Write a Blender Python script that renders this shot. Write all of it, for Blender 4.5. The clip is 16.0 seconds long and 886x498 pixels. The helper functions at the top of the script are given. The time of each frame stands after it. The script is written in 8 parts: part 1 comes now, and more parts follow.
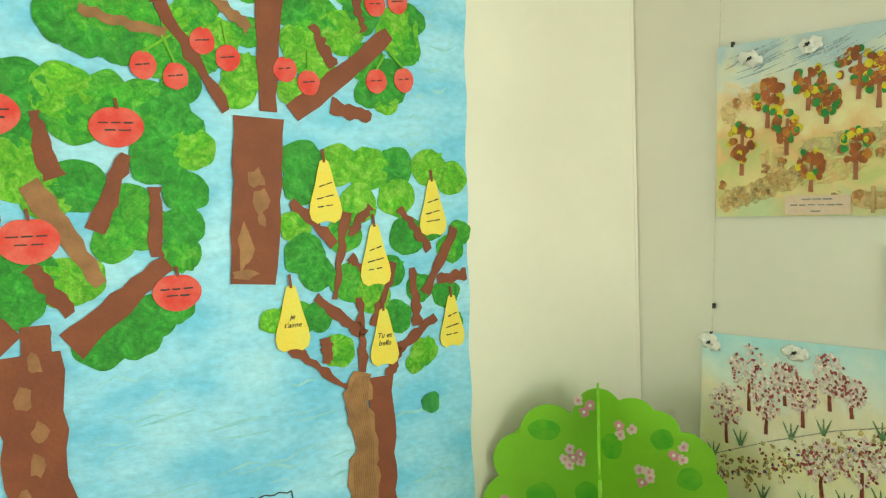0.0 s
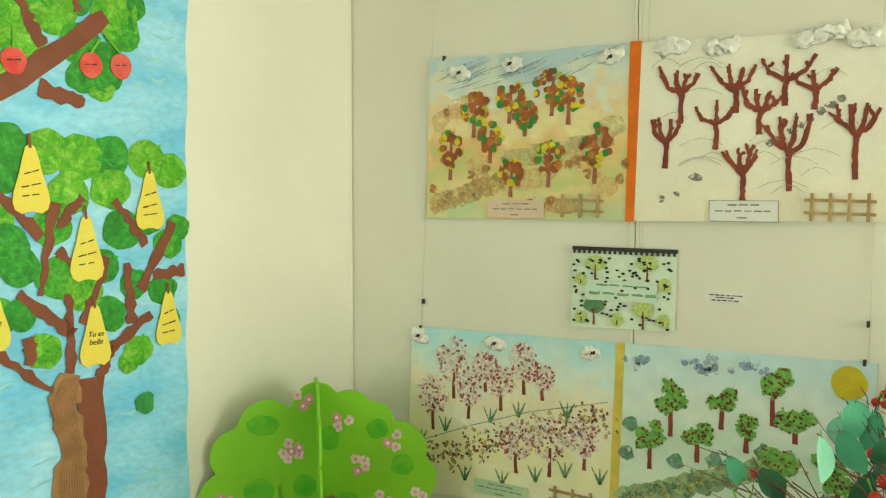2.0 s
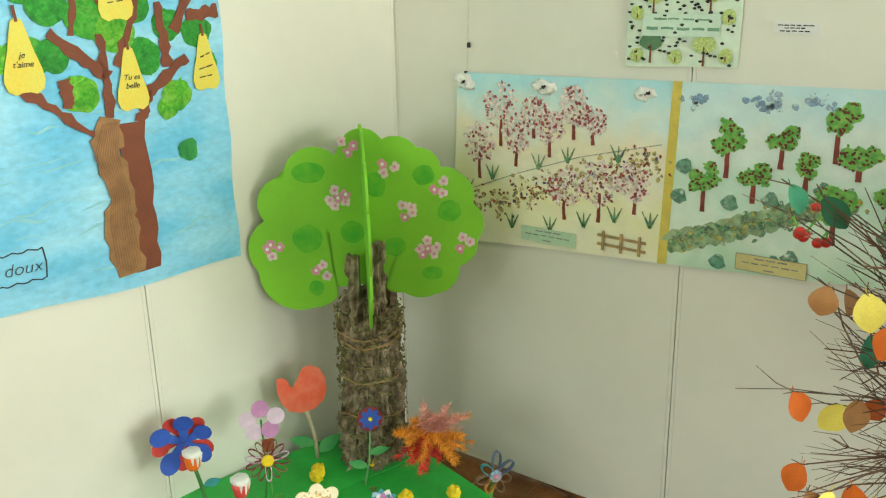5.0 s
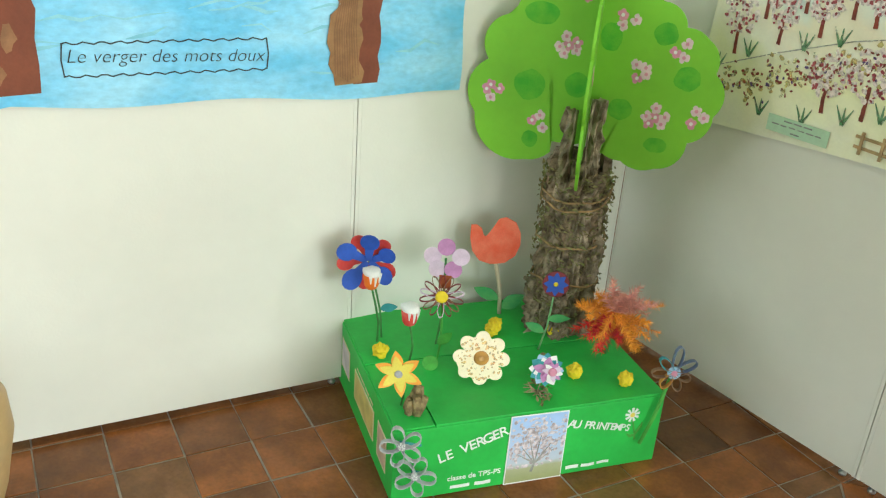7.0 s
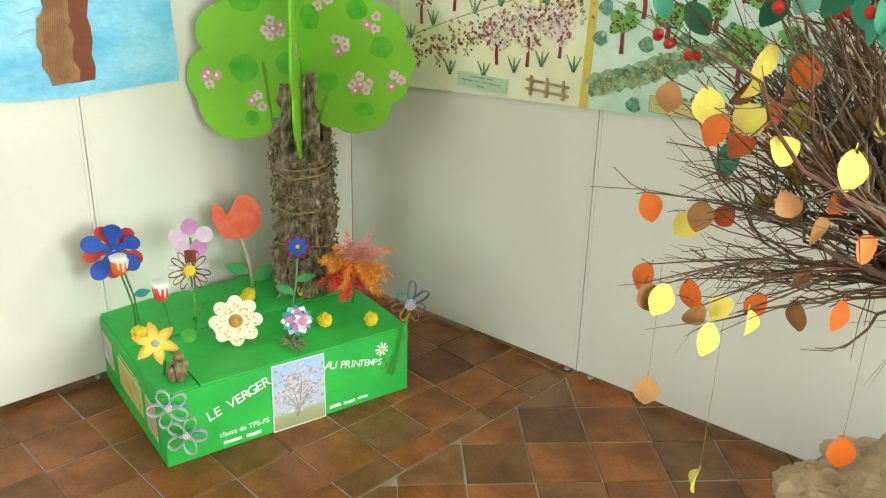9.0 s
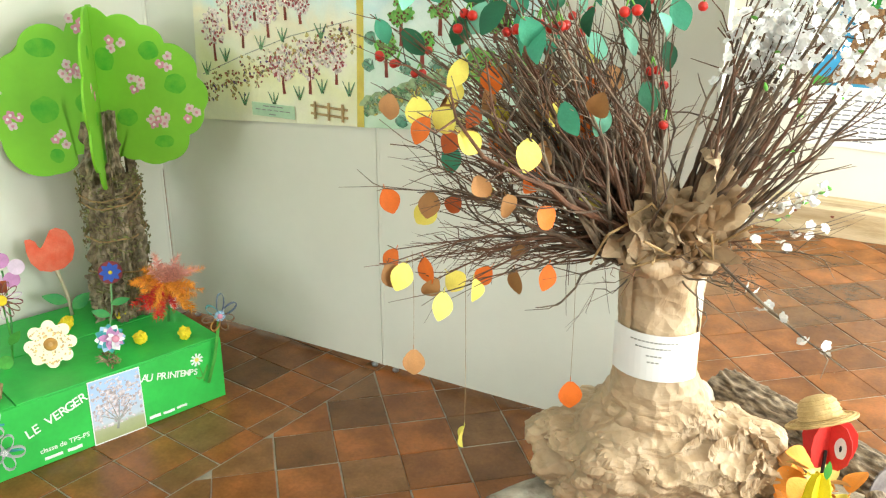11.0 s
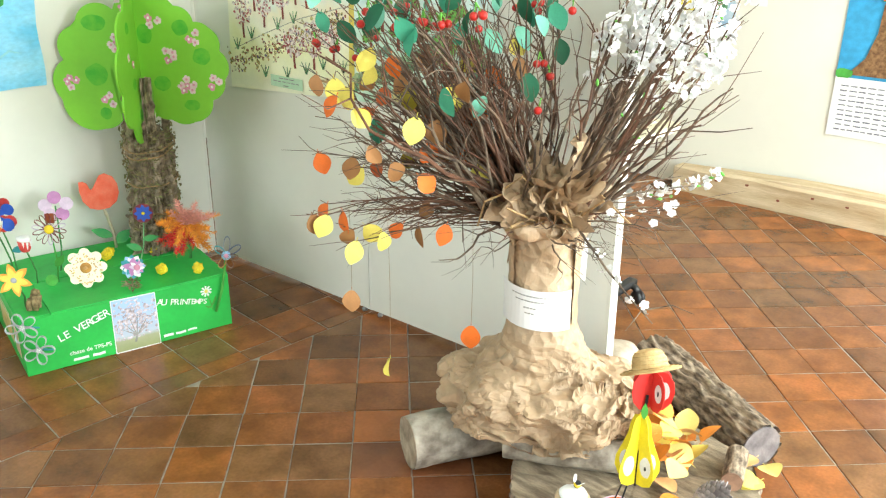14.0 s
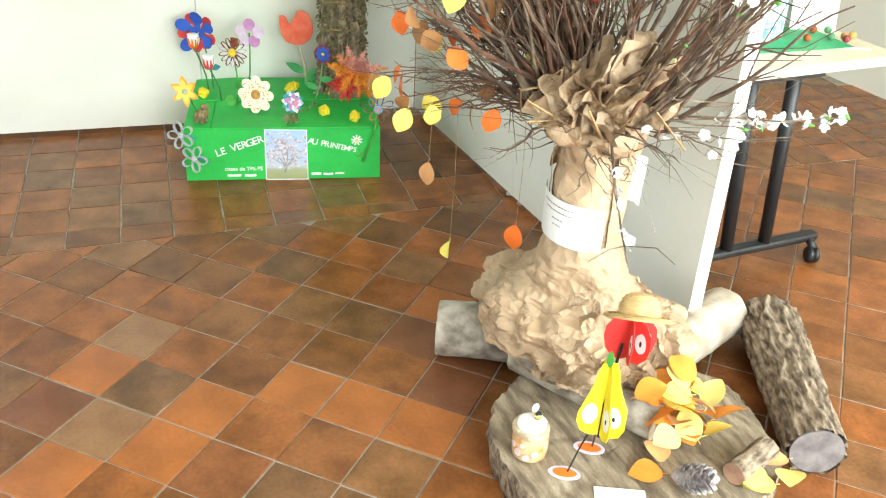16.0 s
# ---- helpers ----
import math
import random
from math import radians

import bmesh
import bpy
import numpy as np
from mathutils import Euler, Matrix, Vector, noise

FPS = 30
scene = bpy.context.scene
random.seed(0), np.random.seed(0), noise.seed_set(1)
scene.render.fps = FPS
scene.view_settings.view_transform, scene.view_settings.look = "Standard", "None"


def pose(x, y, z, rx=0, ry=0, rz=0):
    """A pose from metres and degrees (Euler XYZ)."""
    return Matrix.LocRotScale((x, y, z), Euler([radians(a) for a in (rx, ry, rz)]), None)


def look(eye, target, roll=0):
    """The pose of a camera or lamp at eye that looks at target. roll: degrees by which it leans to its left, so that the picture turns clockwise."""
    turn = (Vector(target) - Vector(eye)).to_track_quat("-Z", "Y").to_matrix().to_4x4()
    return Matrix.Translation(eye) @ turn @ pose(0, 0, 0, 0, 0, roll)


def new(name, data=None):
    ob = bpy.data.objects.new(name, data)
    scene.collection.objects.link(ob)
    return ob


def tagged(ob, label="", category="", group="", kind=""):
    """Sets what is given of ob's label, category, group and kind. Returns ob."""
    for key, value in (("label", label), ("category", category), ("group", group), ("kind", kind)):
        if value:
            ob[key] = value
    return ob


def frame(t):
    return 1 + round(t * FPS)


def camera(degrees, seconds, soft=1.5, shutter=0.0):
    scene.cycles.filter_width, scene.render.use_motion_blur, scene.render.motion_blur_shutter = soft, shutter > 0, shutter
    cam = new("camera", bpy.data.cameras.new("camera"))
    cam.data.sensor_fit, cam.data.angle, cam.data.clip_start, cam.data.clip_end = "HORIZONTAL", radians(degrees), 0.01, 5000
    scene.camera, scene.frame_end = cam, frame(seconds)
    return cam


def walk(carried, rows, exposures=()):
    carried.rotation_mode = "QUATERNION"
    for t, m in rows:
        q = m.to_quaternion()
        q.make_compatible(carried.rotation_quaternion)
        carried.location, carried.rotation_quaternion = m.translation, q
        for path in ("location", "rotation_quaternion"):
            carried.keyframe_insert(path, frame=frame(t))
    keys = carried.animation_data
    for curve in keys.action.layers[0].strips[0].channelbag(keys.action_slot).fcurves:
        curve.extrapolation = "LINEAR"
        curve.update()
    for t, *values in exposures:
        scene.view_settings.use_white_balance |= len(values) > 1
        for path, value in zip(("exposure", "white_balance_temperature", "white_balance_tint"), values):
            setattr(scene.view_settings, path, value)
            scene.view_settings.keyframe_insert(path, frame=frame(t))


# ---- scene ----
cam = camera(52.6, 16.0, soft=1.2)
PATH = [
    (0, (0.12, -0.25, 1.738), (1.3, 1.361, 1.615), -1.9),
    (0.5, (0.052, -0.214, 1.721), (1.418, 1.243, 1.617), -2.1),
    (1, (0.02, -0.212, 1.721), (1.502, 1.128, 1.623), -0.8),
    (1.5, (0.023, -0.224, 1.725), (1.603, 0.998, 1.619), -0.2),
    (2, (0.021, -0.219, 1.726), (1.677, 0.896, 1.599), 0.1),
    (2.5, (0.026, -0.222, 1.721), (1.762, 0.763, 1.605), -0.3),
    (3, (0.025, -0.239, 1.714), (1.811, 0.65, 1.565), 0.3),
    (3.5, (0.02, -0.231, 1.721), (1.792, 0.673, 1.518), 0.7),
    (4, (0.042, -0.223, 1.691), (1.696, 0.835, 1.314), 0.2),
    (4.5, (0.062, -0.202, 1.658), (1.658, 0.902, 1.172), -0.6),
    (5, (0.068, -0.176, 1.626), (1.591, 0.967, 1.014), -1.1),
    (5.2, (0.085, -0.196, 1.618), (1.555, 0.98, 0.943), -0.9),
    (7.3, (0.249, -0.227, 1.428), (1.286, 1.247, 0.561), 4.6),
    (7.5, (0.27, -0.241, 1.412), (1.297, 1.219, 0.511), 4.5),
    (8, (0.292, -0.307, 1.419), (1.391, 1.1, 0.518), 2.6),
    (8.5, (0.197, -0.432, 1.399), (1.492, 0.88, 0.624), 1.6),
    (9, (0.129, -0.523, 1.411), (1.561, 0.647, 0.648), 1.4),
    (9.5, (0.109, -0.605, 1.43), (1.665, 0.414, 0.692), 0.7),
    (10, (0.078, -0.674, 1.458), (1.676, 0.31, 0.766), -0.8),
    (10.2, (0.084, -0.729, 1.438), (1.695, 0.247, 0.764), -0.6),
    (12.3, (-0.133, -1.097, 1.428), (1.487, -0.206, 0.664), 0.1),
    (12.5, (-0.139, -1.138, 1.431), (1.478, -0.259, 0.649), -0.2),
    (13, (-0.127, -1.253, 1.478), (1.492, -0.284, 0.817), -0.8),
    (13.5, (-0.067, -1.446, 1.553), (1.463, -0.343, 0.889), 2.7),
    (14, (0.032, -1.56, 1.532), (1.456, -0.367, 0.791), 0.3),
    (14.5, (0.224, -1.616, 1.497), (1.565, -0.376, 0.683), 2.5),
    (15, (0.409, -1.713, 1.479), (1.597, -0.351, 0.623), 2.4),
    (15.5, (0.588, -1.88, 1.504), (1.455, -0.345, 0.559), 5.6),
    (16, (0.752, -1.956, 1.489), (1.494, -0.382, 0.504), 3.1),
]
walk(cam, [(t, look(eye, target, roll)) for t, eye, target, roll in PATH],
     exposures=[(0, 0.0, 7500, -14), (3.5, -0.02, 7900, -14), (5, 0.14, 6750, -7), (7.5, 0.24, 6200, -3), (9, 0.44, 6450, -2), (10, 0.55, 6500, -1), (12.5, 0.64, 6150, 0), (16, 0.62, 6050, 1)])

# ---- light ----
world = bpy.data.worlds.new("sky")
scene.world = world
world.use_nodes = True
wn = world.node_tree
sky = wn.nodes.new("ShaderNodeTexSky")
sky.sky_type = "NISHITA"
sky.sun_disc = False
sky.sun_elevation, sky.sun_rotation = radians(48), radians(200)
wn.links.new(sky.outputs[0], wn.nodes["Background"].inputs[0])
wn.nodes["Background"].inputs[1].default_value = 0.12


def lamp(name, energy, size, size_y, eye, target, color=(1, 1, 1)):
    d = bpy.data.lights.new(name, "AREA")
    d.shape, d.size, d.size_y, d.energy, d.color = "RECTANGLE", size, size_y, energy, color
    ob = new(name, d)
    ob.matrix_world = look(eye, target)
    return ob


# daylight through three openings of the unseen south wall, a side assumed from the shadows
for wx, power in ((-0.9, 24), (1.4, 100), (3.6, 150)):
    lamp("window_light", power, 1.5, 1.5, (wx, -3.62, 1.55), (wx + 0.1, 0, 1.0), (1.0, 1.0, 0.97))
# added fill from the unseen west side, brightens the right panel and the corner
lamp("window_light", 32, 2.1, 1.1, (-2.42, 1.3, 1.85), (0, 1.2, 1.1), (1.0, 1.0, 0.97))
sun = bpy.data.lights.new("sun", "SUN")
sun.energy, sun.angle, sun.color = 1.0, radians(10), (1.0, 0.96, 0.88)
new("sun", sun).matrix_world = look((2, -6, 9), (1, 0, 0))


# ---- materials ----
def mat(name, color, rough=0.6, vary=0.12, scale=6.0, bump=0.0, bump_scale=60.0, metal=0.0, second=None, fine=0.06, per_object=0.0, per_island=0.0, transmit=0.0, stretch=(1, 1, 1)):
    """A node material: base colour varied at two scales, towards `second` in stains, with fine relief."""
    m = bpy.data.materials.new(name)
    m.use_nodes = True
    t = m.node_tree
    b = t.nodes["Principled BSDF"]
    b.inputs["Roughness"].default_value = rough
    b.inputs["Metallic"].default_value = metal
    b.inputs["Transmission Weight"].default_value = transmit
    co = t.nodes.new("ShaderNodeTexCoord")
    mp = t.nodes.new("ShaderNodeMapping")
    mp.inputs["Scale"].default_value = stretch
    t.links.new(co.outputs["Object"], mp.inputs[0])
    n1 = t.nodes.new("ShaderNodeTexNoise")
    n1.inputs["Scale"].default_value, n1.inputs["Detail"].default_value = scale, 4
    n2 = t.nodes.new("ShaderNodeTexNoise")
    n2.inputs["Scale"].default_value, n2.inputs["Detail"].default_value = scale * 11, 3
    for n in (n1, n2):
        t.links.new(mp.outputs[0], n.inputs["Vector"])
    c = tuple(color) + (1,)
    s = tuple(second) + (1,) if second else tuple(v * (1 - vary * 2) for v in color) + (1,)
    ramp = t.nodes.new("ShaderNodeValToRGB")
    ramp.color_ramp.elements[0].position, ramp.color_ramp.elements[1].position = 0.36, 0.66
    ramp.color_ramp.elements[0].color, ramp.color_ramp.elements[1].color = s, c
    t.links.new(n1.outputs["Fac"], ramp.inputs[0])
    out = ramp.outputs[0]
    hsv = t.nodes.new("ShaderNodeHueSaturation")
    add = t.nodes.new("ShaderNodeMath")
    add.operation = "MULTIPLY_ADD"
    add.inputs[1].default_value, add.inputs[2].default_value = fine * 4, 1 - fine * 2
    t.links.new(n2.outputs["Fac"], add.inputs[0])
    value = add.outputs[0]
    for amount, node, socket in ((per_object, "ShaderNodeObjectInfo", "Random"), (per_island, "ShaderNodeNewGeometry", "Random Per Island")):
        if amount:
            info = t.nodes.new(node)
            k = t.nodes.new("ShaderNodeMath")
            k.operation = "MULTIPLY_ADD"
            k.inputs[1].default_value, k.inputs[2].default_value = amount * 2, 1 - amount
            t.links.new(info.outputs[socket], k.inputs[0])
            x = t.nodes.new("ShaderNodeMath")
            x.operation = "MULTIPLY"
            t.links.new(value, x.inputs[0])
            t.links.new(k.outputs[0], x.inputs[1])
            value = x.outputs[0]
            h = t.nodes.new("ShaderNodeMath")
            h.operation = "MULTIPLY_ADD"
            h.inputs[1].default_value, h.inputs[2].default_value = amount * 0.12, 0.5 - amount * 0.06
            t.links.new(info.outputs[socket], h.inputs[0])
            t.links.new(h.outputs[0], hsv.inputs["Hue"])
    t.links.new(value, hsv.inputs["Value"])
    t.links.new(out, hsv.inputs["Color"])
    t.links.new(hsv.outputs[0], b.inputs["Base Color"])
    if bump:
        n3 = t.nodes.new("ShaderNodeTexNoise")
        n3.inputs["Scale"].default_value, n3.inputs["Detail"].default_value = bump_scale, 5
        t.links.new(mp.outputs[0], n3.inputs["Vector"])
        bp = t.nodes.new("ShaderNodeBump")
        bp.inputs["Strength"].default_value, bp.inputs["Distance"].default_value = bump, 0.004
        t.links.new(n3.outputs["Fac"], bp.inputs["Height"])
        t.links.new(bp.outputs[0], b.inputs["Normal"])
    return m


PANEL = mat("painted_panel", (0.80, 0.79, 0.72), 0.55, 0.03, 2.0, 0.1, 120, fine=0.01)
FARWALL = mat("wall_paint", (0.78, 0.76, 0.67), 0.8, 0.03, 1.5, 0.15, 60, fine=0.01)
CEIL = mat("ceiling_paint", (0.86, 0.85, 0.78), 0.8, 0.02, 1.0, fine=0.01)
MORTAR = mat("mortar", (0.33, 0.28, 0.22), 0.9, 0.2, 20, 0.3, 200)
GREENBOX = mat("green_paint", (0.045, 0.50, 0.07), 0.55, 0.12, 5, 0.1, 90)
GREENBOARD = mat("green_board", (0.22, 0.56, 0.03), 0.6, 0.06, 5, fine=0.02)
BARK = mat("bark", (0.34, 0.26, 0.165), 0.9, 0.3, 40, 1.0, 90, second=(0.085, 0.062, 0.038), fine=0.18)
KRAFT = mat("kraft_paper", (0.50, 0.355, 0.22), 0.55, 0.10, 8, 0.5, 90, fine=0.05)


def creases(m, scales, strength):
    """Adds sharp fold lines to a paper's relief: cells of a bent Voronoi pattern at several sizes."""
    t = m.node_tree
    b = t.nodes["Principled BSDF"]
    co = t.nodes.new("ShaderNodeTexCoord")
    last = None
    for s in scales:
        n = t.nodes.new("ShaderNodeTexNoise")
        n.inputs["Scale"].default_value = s * 0.7
        add = t.nodes.new("ShaderNodeVectorMath")
        add.operation = "MULTIPLY_ADD"
        add.inputs[1].default_value = (0.9 / s,) * 3
        t.links.new(co.outputs["Object"], n.inputs["Vector"])
        t.links.new(n.outputs["Color"], add.inputs[0])
        t.links.new(co.outputs["Object"], add.inputs[2])
        v = t.nodes.new("ShaderNodeTexVoronoi")
        v.inputs["Scale"].default_value = s
        t.links.new(add.outputs[0], v.inputs["Vector"])
        k = t.nodes.new("ShaderNodeBump")
        k.inputs["Strength"].default_value, k.inputs["Distance"].default_value = strength, 0.45 / s
        t.links.new(v.outputs["Distance"], k.inputs["Height"])
        if last:
            t.links.new(last.outputs[0], k.inputs["Normal"])
        last = k
    t.links.new(last.outputs[0], b.inputs["Normal"])


creases(KRAFT, (13, 34), 0.5)
WHITEPAPER = mat("white_paper", (0.82, 0.82, 0.82), 0.7, 0.03, 6, fine=0.01)
SKYPAPER = mat("sky_blue_painted_paper", (0.36, 0.70, 0.92), 0.62, 0.2, 6.0, 1.0, 34, second=(0.16, 0.53, 0.82), fine=0.12, stretch=(0.7, 1.3, 1))
BLACK = mat("black_metal", (0.015, 0.015, 0.016), 0.45, 0.1, 20)

# ---- geometry helpers ----
ML = pose(2.266, 1.606, 0, 90, 0, -7.6)   # left display panels: x towards the corner, y up, z into the room
MC = pose(1.334, 1.730, 0, 90, 0, -5.33)   # the panel next to the corner stands a little askew
MR = pose(2.266, 1.606, 0, 90, 0, -90)    # right display panels: x away from the corner, y up, z into the room


def mesh(name, bm, material, smooth=False):
    me = bpy.data.meshes.new(name)
    bm.normal_update()
    bm.to_mesh(me)
    bm.free()
    for m in material if isinstance(material, (list, tuple)) else [material]:
        me.materials.append(m)
    if smooth:
        for p in me.polygons:
            p.use_smooth = True
    return me


def thing(name, label, category, m=None, group="", kind=""):
    ob = new(name)
    ob.empty_display_size = 0.05
    if m is not None:
        ob.matrix_world = m
    return tagged(ob, label, category, group, kind)


def part(name, bm, material, parent=None, label="", smooth=False, m=None):
    ob = new(name, mesh(name, bm, material, smooth))
    if parent is not None:
        ob.parent = parent
    if m is not None:
        ob.matrix_basis = m
    return tagged(ob, label) if label else ob


def solid(name, bm, material, label, category, m=None, group="", kind="", smooth=False):
    return tagged(part(name, bm, material, None, "", smooth, m), label, category, group, kind)


def box(bm, x0, x1, y0, y1, z0, z1, bevel=0.0):
    r = bmesh.ops.create_cube(bm, size=1, matrix=Matrix.LocRotScale(((x0 + x1) / 2, (y0 + y1) / 2, (z0 + z1) / 2), None, (x1 - x0, y1 - y0, z1 - z0)))
    if bevel:
        bmesh.ops.bevel(bm, geom=list({e for v in r["verts"] for e in v.link_edges}), offset=bevel, segments=2, affect="EDGES", profile=0.5)
    return bm


def boxed(*a, bevel=0.0):
    return box(bmesh.new(), *a, bevel=bevel)


def slab(bm, outline, z0, z1, mi=0):
    """A flat shape with thickness: its outline (x, y) anticlockwise, from z0 to z1."""
    a = [bm.verts.new((x, y, z0)) for x, y in outline]
    b = [bm.verts.new((x, y, z1)) for x, y in outline]
    n = len(outline)
    f = [bm.faces.new(b), bm.faces.new(a[::-1])]
    for i in range(n):
        f.append(bm.faces.new((a[i], a[(i + 1) % n], b[(i + 1) % n], b[i])))
    for q in f:
        q.material_index = mi
    return bm


def rod(bm, points, radii, sides=6, mi=0, cap=True):
    """A round rod along points with a radius at each."""
    pts = [Vector(p) for p in points]
    if not hasattr(radii, "__len__"):
        radii = [radii] * len(pts)
    rings = []
    side = None
    for i, p in enumerate(pts):
        d = (pts[min(i + 1, len(pts) - 1)] - pts[max(i - 1, 0)])
        d = d.normalized() if d.length > 1e-9 else Vector((0, 0, 1))
        if side is None:
            side = d.orthogonal().normalized()
        side = (side - d * side.dot(d))
        side = side.normalized() if side.length > 1e-6 else d.orthogonal().normalized()
        up = d.cross(side)
        rings.append([bm.verts.new(p + (side * math.cos(2 * math.pi * k / sides) + up * math.sin(2 * math.pi * k / sides)) * radii[i]) for k in range(sides)])
    for a, b in zip(rings, rings[1:]):
        for k in range(sides):
            f = bm.faces.new((a[k], a[(k + 1) % sides], b[(k + 1) % sides], b[k]))
            f.material_index = mi
    if cap:
        bm.faces.new(rings[0][::-1]).material_index = mi
        bm.faces.new(rings[-1]).material_index = mi
    return bm


def turned(bm, profile, sides=24, wob=0.0, seed=0, m=None, close=True):
    """A turned body from (radius, height) pairs, its wall wobbled by noise."""
    rings = []
    for r, z in profile:
        ring = []
        for k in range(sides):
            a = 2 * math.pi * k / sides
            q = r * (1 + wob * noise.noise((math.cos(a) * 1.7 + seed, math.sin(a) * 1.7, z * 9)))
            v = Vector((q * math.cos(a), q * math.sin(a), z))
            ring.append(bm.verts.new(m @ v if m else v))
        rings.append(ring)
    for a, b in zip(rings, rings[1:]):
        for k in range(sides):
            bm.faces.new((a[k], a[(k + 1) % sides], b[(k + 1) % sides], b[k]))
    if close:
        bm.faces.new(rings[0][::-1])
        bm.faces.new(rings[-1])
    return bm


def ring_outline(fn, n=48):
    """An outline from a radius function of the angle."""
    return [(fn(2 * math.pi * i / n) * math.cos(2 * math.pi * i / n), fn(2 * math.pi * i / n) * math.sin(2 * math.pi * i / n)) for i in range(n)]


# ---- the room ----
X0, X1, Y0, Y1, H = -2.5, 4.65, -3.7, 3.4, 2.9
solid("floor", boxed(X0 - 0.2, X1 + 0.2, Y0 - 0.2, Y1 + 0.2, -0.15, -0.0034), MORTAR, "terracotta tile floor in worn brown and orange squares", "floor", kind="structure")
# unseen ceiling, added to close the room and bounce light down
solid("ceiling", boxed(X0 - 0.2, X1 + 0.2, Y0 - 0.2, Y1 + 0.2, H, H + 0.15), CEIL, "unseen plain white ceiling", "ceiling", kind="structure")
solid("wall_east", boxed(X1, X1 + 0.2, Y0 - 0.2, Y1 + 0.2, -0.006, H), FARWALL, "white painted plaster wall", "wall", kind="structure")
# north wall is unseen, added to keep the room closed to the sky
solid("wall_north", boxed(X0, X1, Y1, Y1 + 0.2, -0.006, H), FARWALL, "white painted plaster wall", "wall", kind="structure")


def windowed(name, along, a, b, wall0, wall1, spans, z0, z1):
    bm = bmesh.new()

    def piece(p, q, u, v):
        if along == "x":
            box(bm, p, q, wall0, wall1, u, v)
        else:
            box(bm, wall0, wall1, p, q, u, v)
    edge = a
    for p, q in spans:
        piece(edge, p, -0.006, H)
        piece(p, q, -0.006, z0)
        piece(p, q, z1, H)
        edge = q
    piece(edge, b, -0.006, H)
    solid(name, bm, FARWALL, "unseen white wall with openings put in for the lamps", "wall", kind="structure")


# south and west walls are unseen; their openings are put where the lamps stand
windowed("wall_south", "x", X0, X1, Y0 - 0.2, Y0, [(-1.75, -0.05), (0.55, 2.25), (2.75, 4.45)], 0.7, 2.4)
windowed("wall_west", "y", Y0 - 0.2, Y1 + 0.2, X0 - 0.2, X0, [(0.2, 2.4)], 0.7, 2.4)
# ---- more materials ----
def wash(name, stops, z0, z1, noise_scale=5.0, amount=0.35, rough=0.8, bump=0.15):
    """Watercolour on paper: colours by height, drifting with noise and mottled."""
    m = mat(name, (0.99, 0.99, 0.99), rough, 0.04, noise_scale * 2, bump, 50, fine=0.03)
    t = m.node_tree
    b = t.nodes["Principled BSDF"]
    co = t.nodes.new("ShaderNodeTexCoord")
    sep = t.nodes.new("ShaderNodeSeparateXYZ")
    t.links.new(co.outputs["Object"], sep.inputs[0])
    mr = t.nodes.new("ShaderNodeMapRange")
    mr.inputs["From Min"].default_value, mr.inputs["From Max"].default_value = z0, z1
    t.links.new(sep.outputs["Y"], mr.inputs["Value"])
    n = t.nodes.new("ShaderNodeTexNoise")
    n.inputs["Scale"].default_value, n.inputs["Detail"].default_value, n.inputs["Distortion"].default_value = noise_scale, 5, 0.6
    t.links.new(co.outputs["Object"], n.inputs["Vector"])
    a = t.nodes.new("ShaderNodeMath")
    a.operation = "MULTIPLY_ADD"
    a.inputs[1].default_value, a.inputs[2].default_value = amount, -amount / 2
    t.links.new(n.outputs["Fac"], a.inputs[0])
    s = t.nodes.new("ShaderNodeMath")
    t.links.new(a.outputs[0], s.inputs[0])
    t.links.new(mr.outputs[0], s.inputs[1])
    ramp = t.nodes.new("ShaderNodeValToRGB")
    e = ramp.color_ramp.elements
    e[0].position, e[0].color = stops[0][0], (*stops[0][1], 1)
    e[1].position, e[1].color = stops[-1][0], (*stops[-1][1], 1)
    for p, c in stops[1:-1]:
        k = e.new(p)
        k.color = (*c, 1)
    t.links.new(s.outputs[0], ramp.inputs[0])
    old = [l.from_node for l in t.links if l.to_socket == b.inputs["Base Color"]][0]
    mix = t.nodes.new("ShaderNodeMix")
    mix.data_type, mix.blend_type = "RGBA", "MULTIPLY"
    mix.inputs["Factor"].default_value = 0.9
    t.links.new(ramp.outputs[0], mix.inputs["A"])
    t.links.new(old.outputs[0], mix.inputs["B"])
    t.links.new(mix.outputs["Result"], b.inputs["Base Color"])
    return m


def paint(name, color, rough=0.7, vary=0.15, scale=25, bump=0.3, **k):
    return mat(name, color, rough, vary, scale, bump, 90, **k)


INK = mat("black_ink", (0.02, 0.02, 0.025), 0.6, 0.1, 30)
P_BROWN = paint("brown_card", (0.215, 0.058, 0.026), scale=12, fine=0.07, bump=0.4, second=(0.175, 0.045, 0.021))
P_BROWN2 = paint("brown_corrugated_card", (0.33, 0.16, 0.07), per_island=0.15)
P_GREENS = [paint("green_daub_dark", (0.015, 0.19, 0.05), scale=38, bump=0.8, second=(0.05, 0.33, 0.07), fine=0.12, stretch=(1, 0.5, 1)),
            paint("green_daub_mid", (0.06, 0.33, 0.03), scale=38, bump=0.8, second=(0.03, 0.23, 0.035), fine=0.12, stretch=(1, 0.5, 1)),
            paint("green_daub_light", (0.17, 0.46, 0.03), scale=38, bump=0.8, second=(0.07, 0.33, 0.02), fine=0.12, stretch=(1, 0.5, 1))]
P_RED = paint("red_paint", (0.62, 0.035, 0.03), vary=0.2, second=(0.66, 0.11, 0.09))
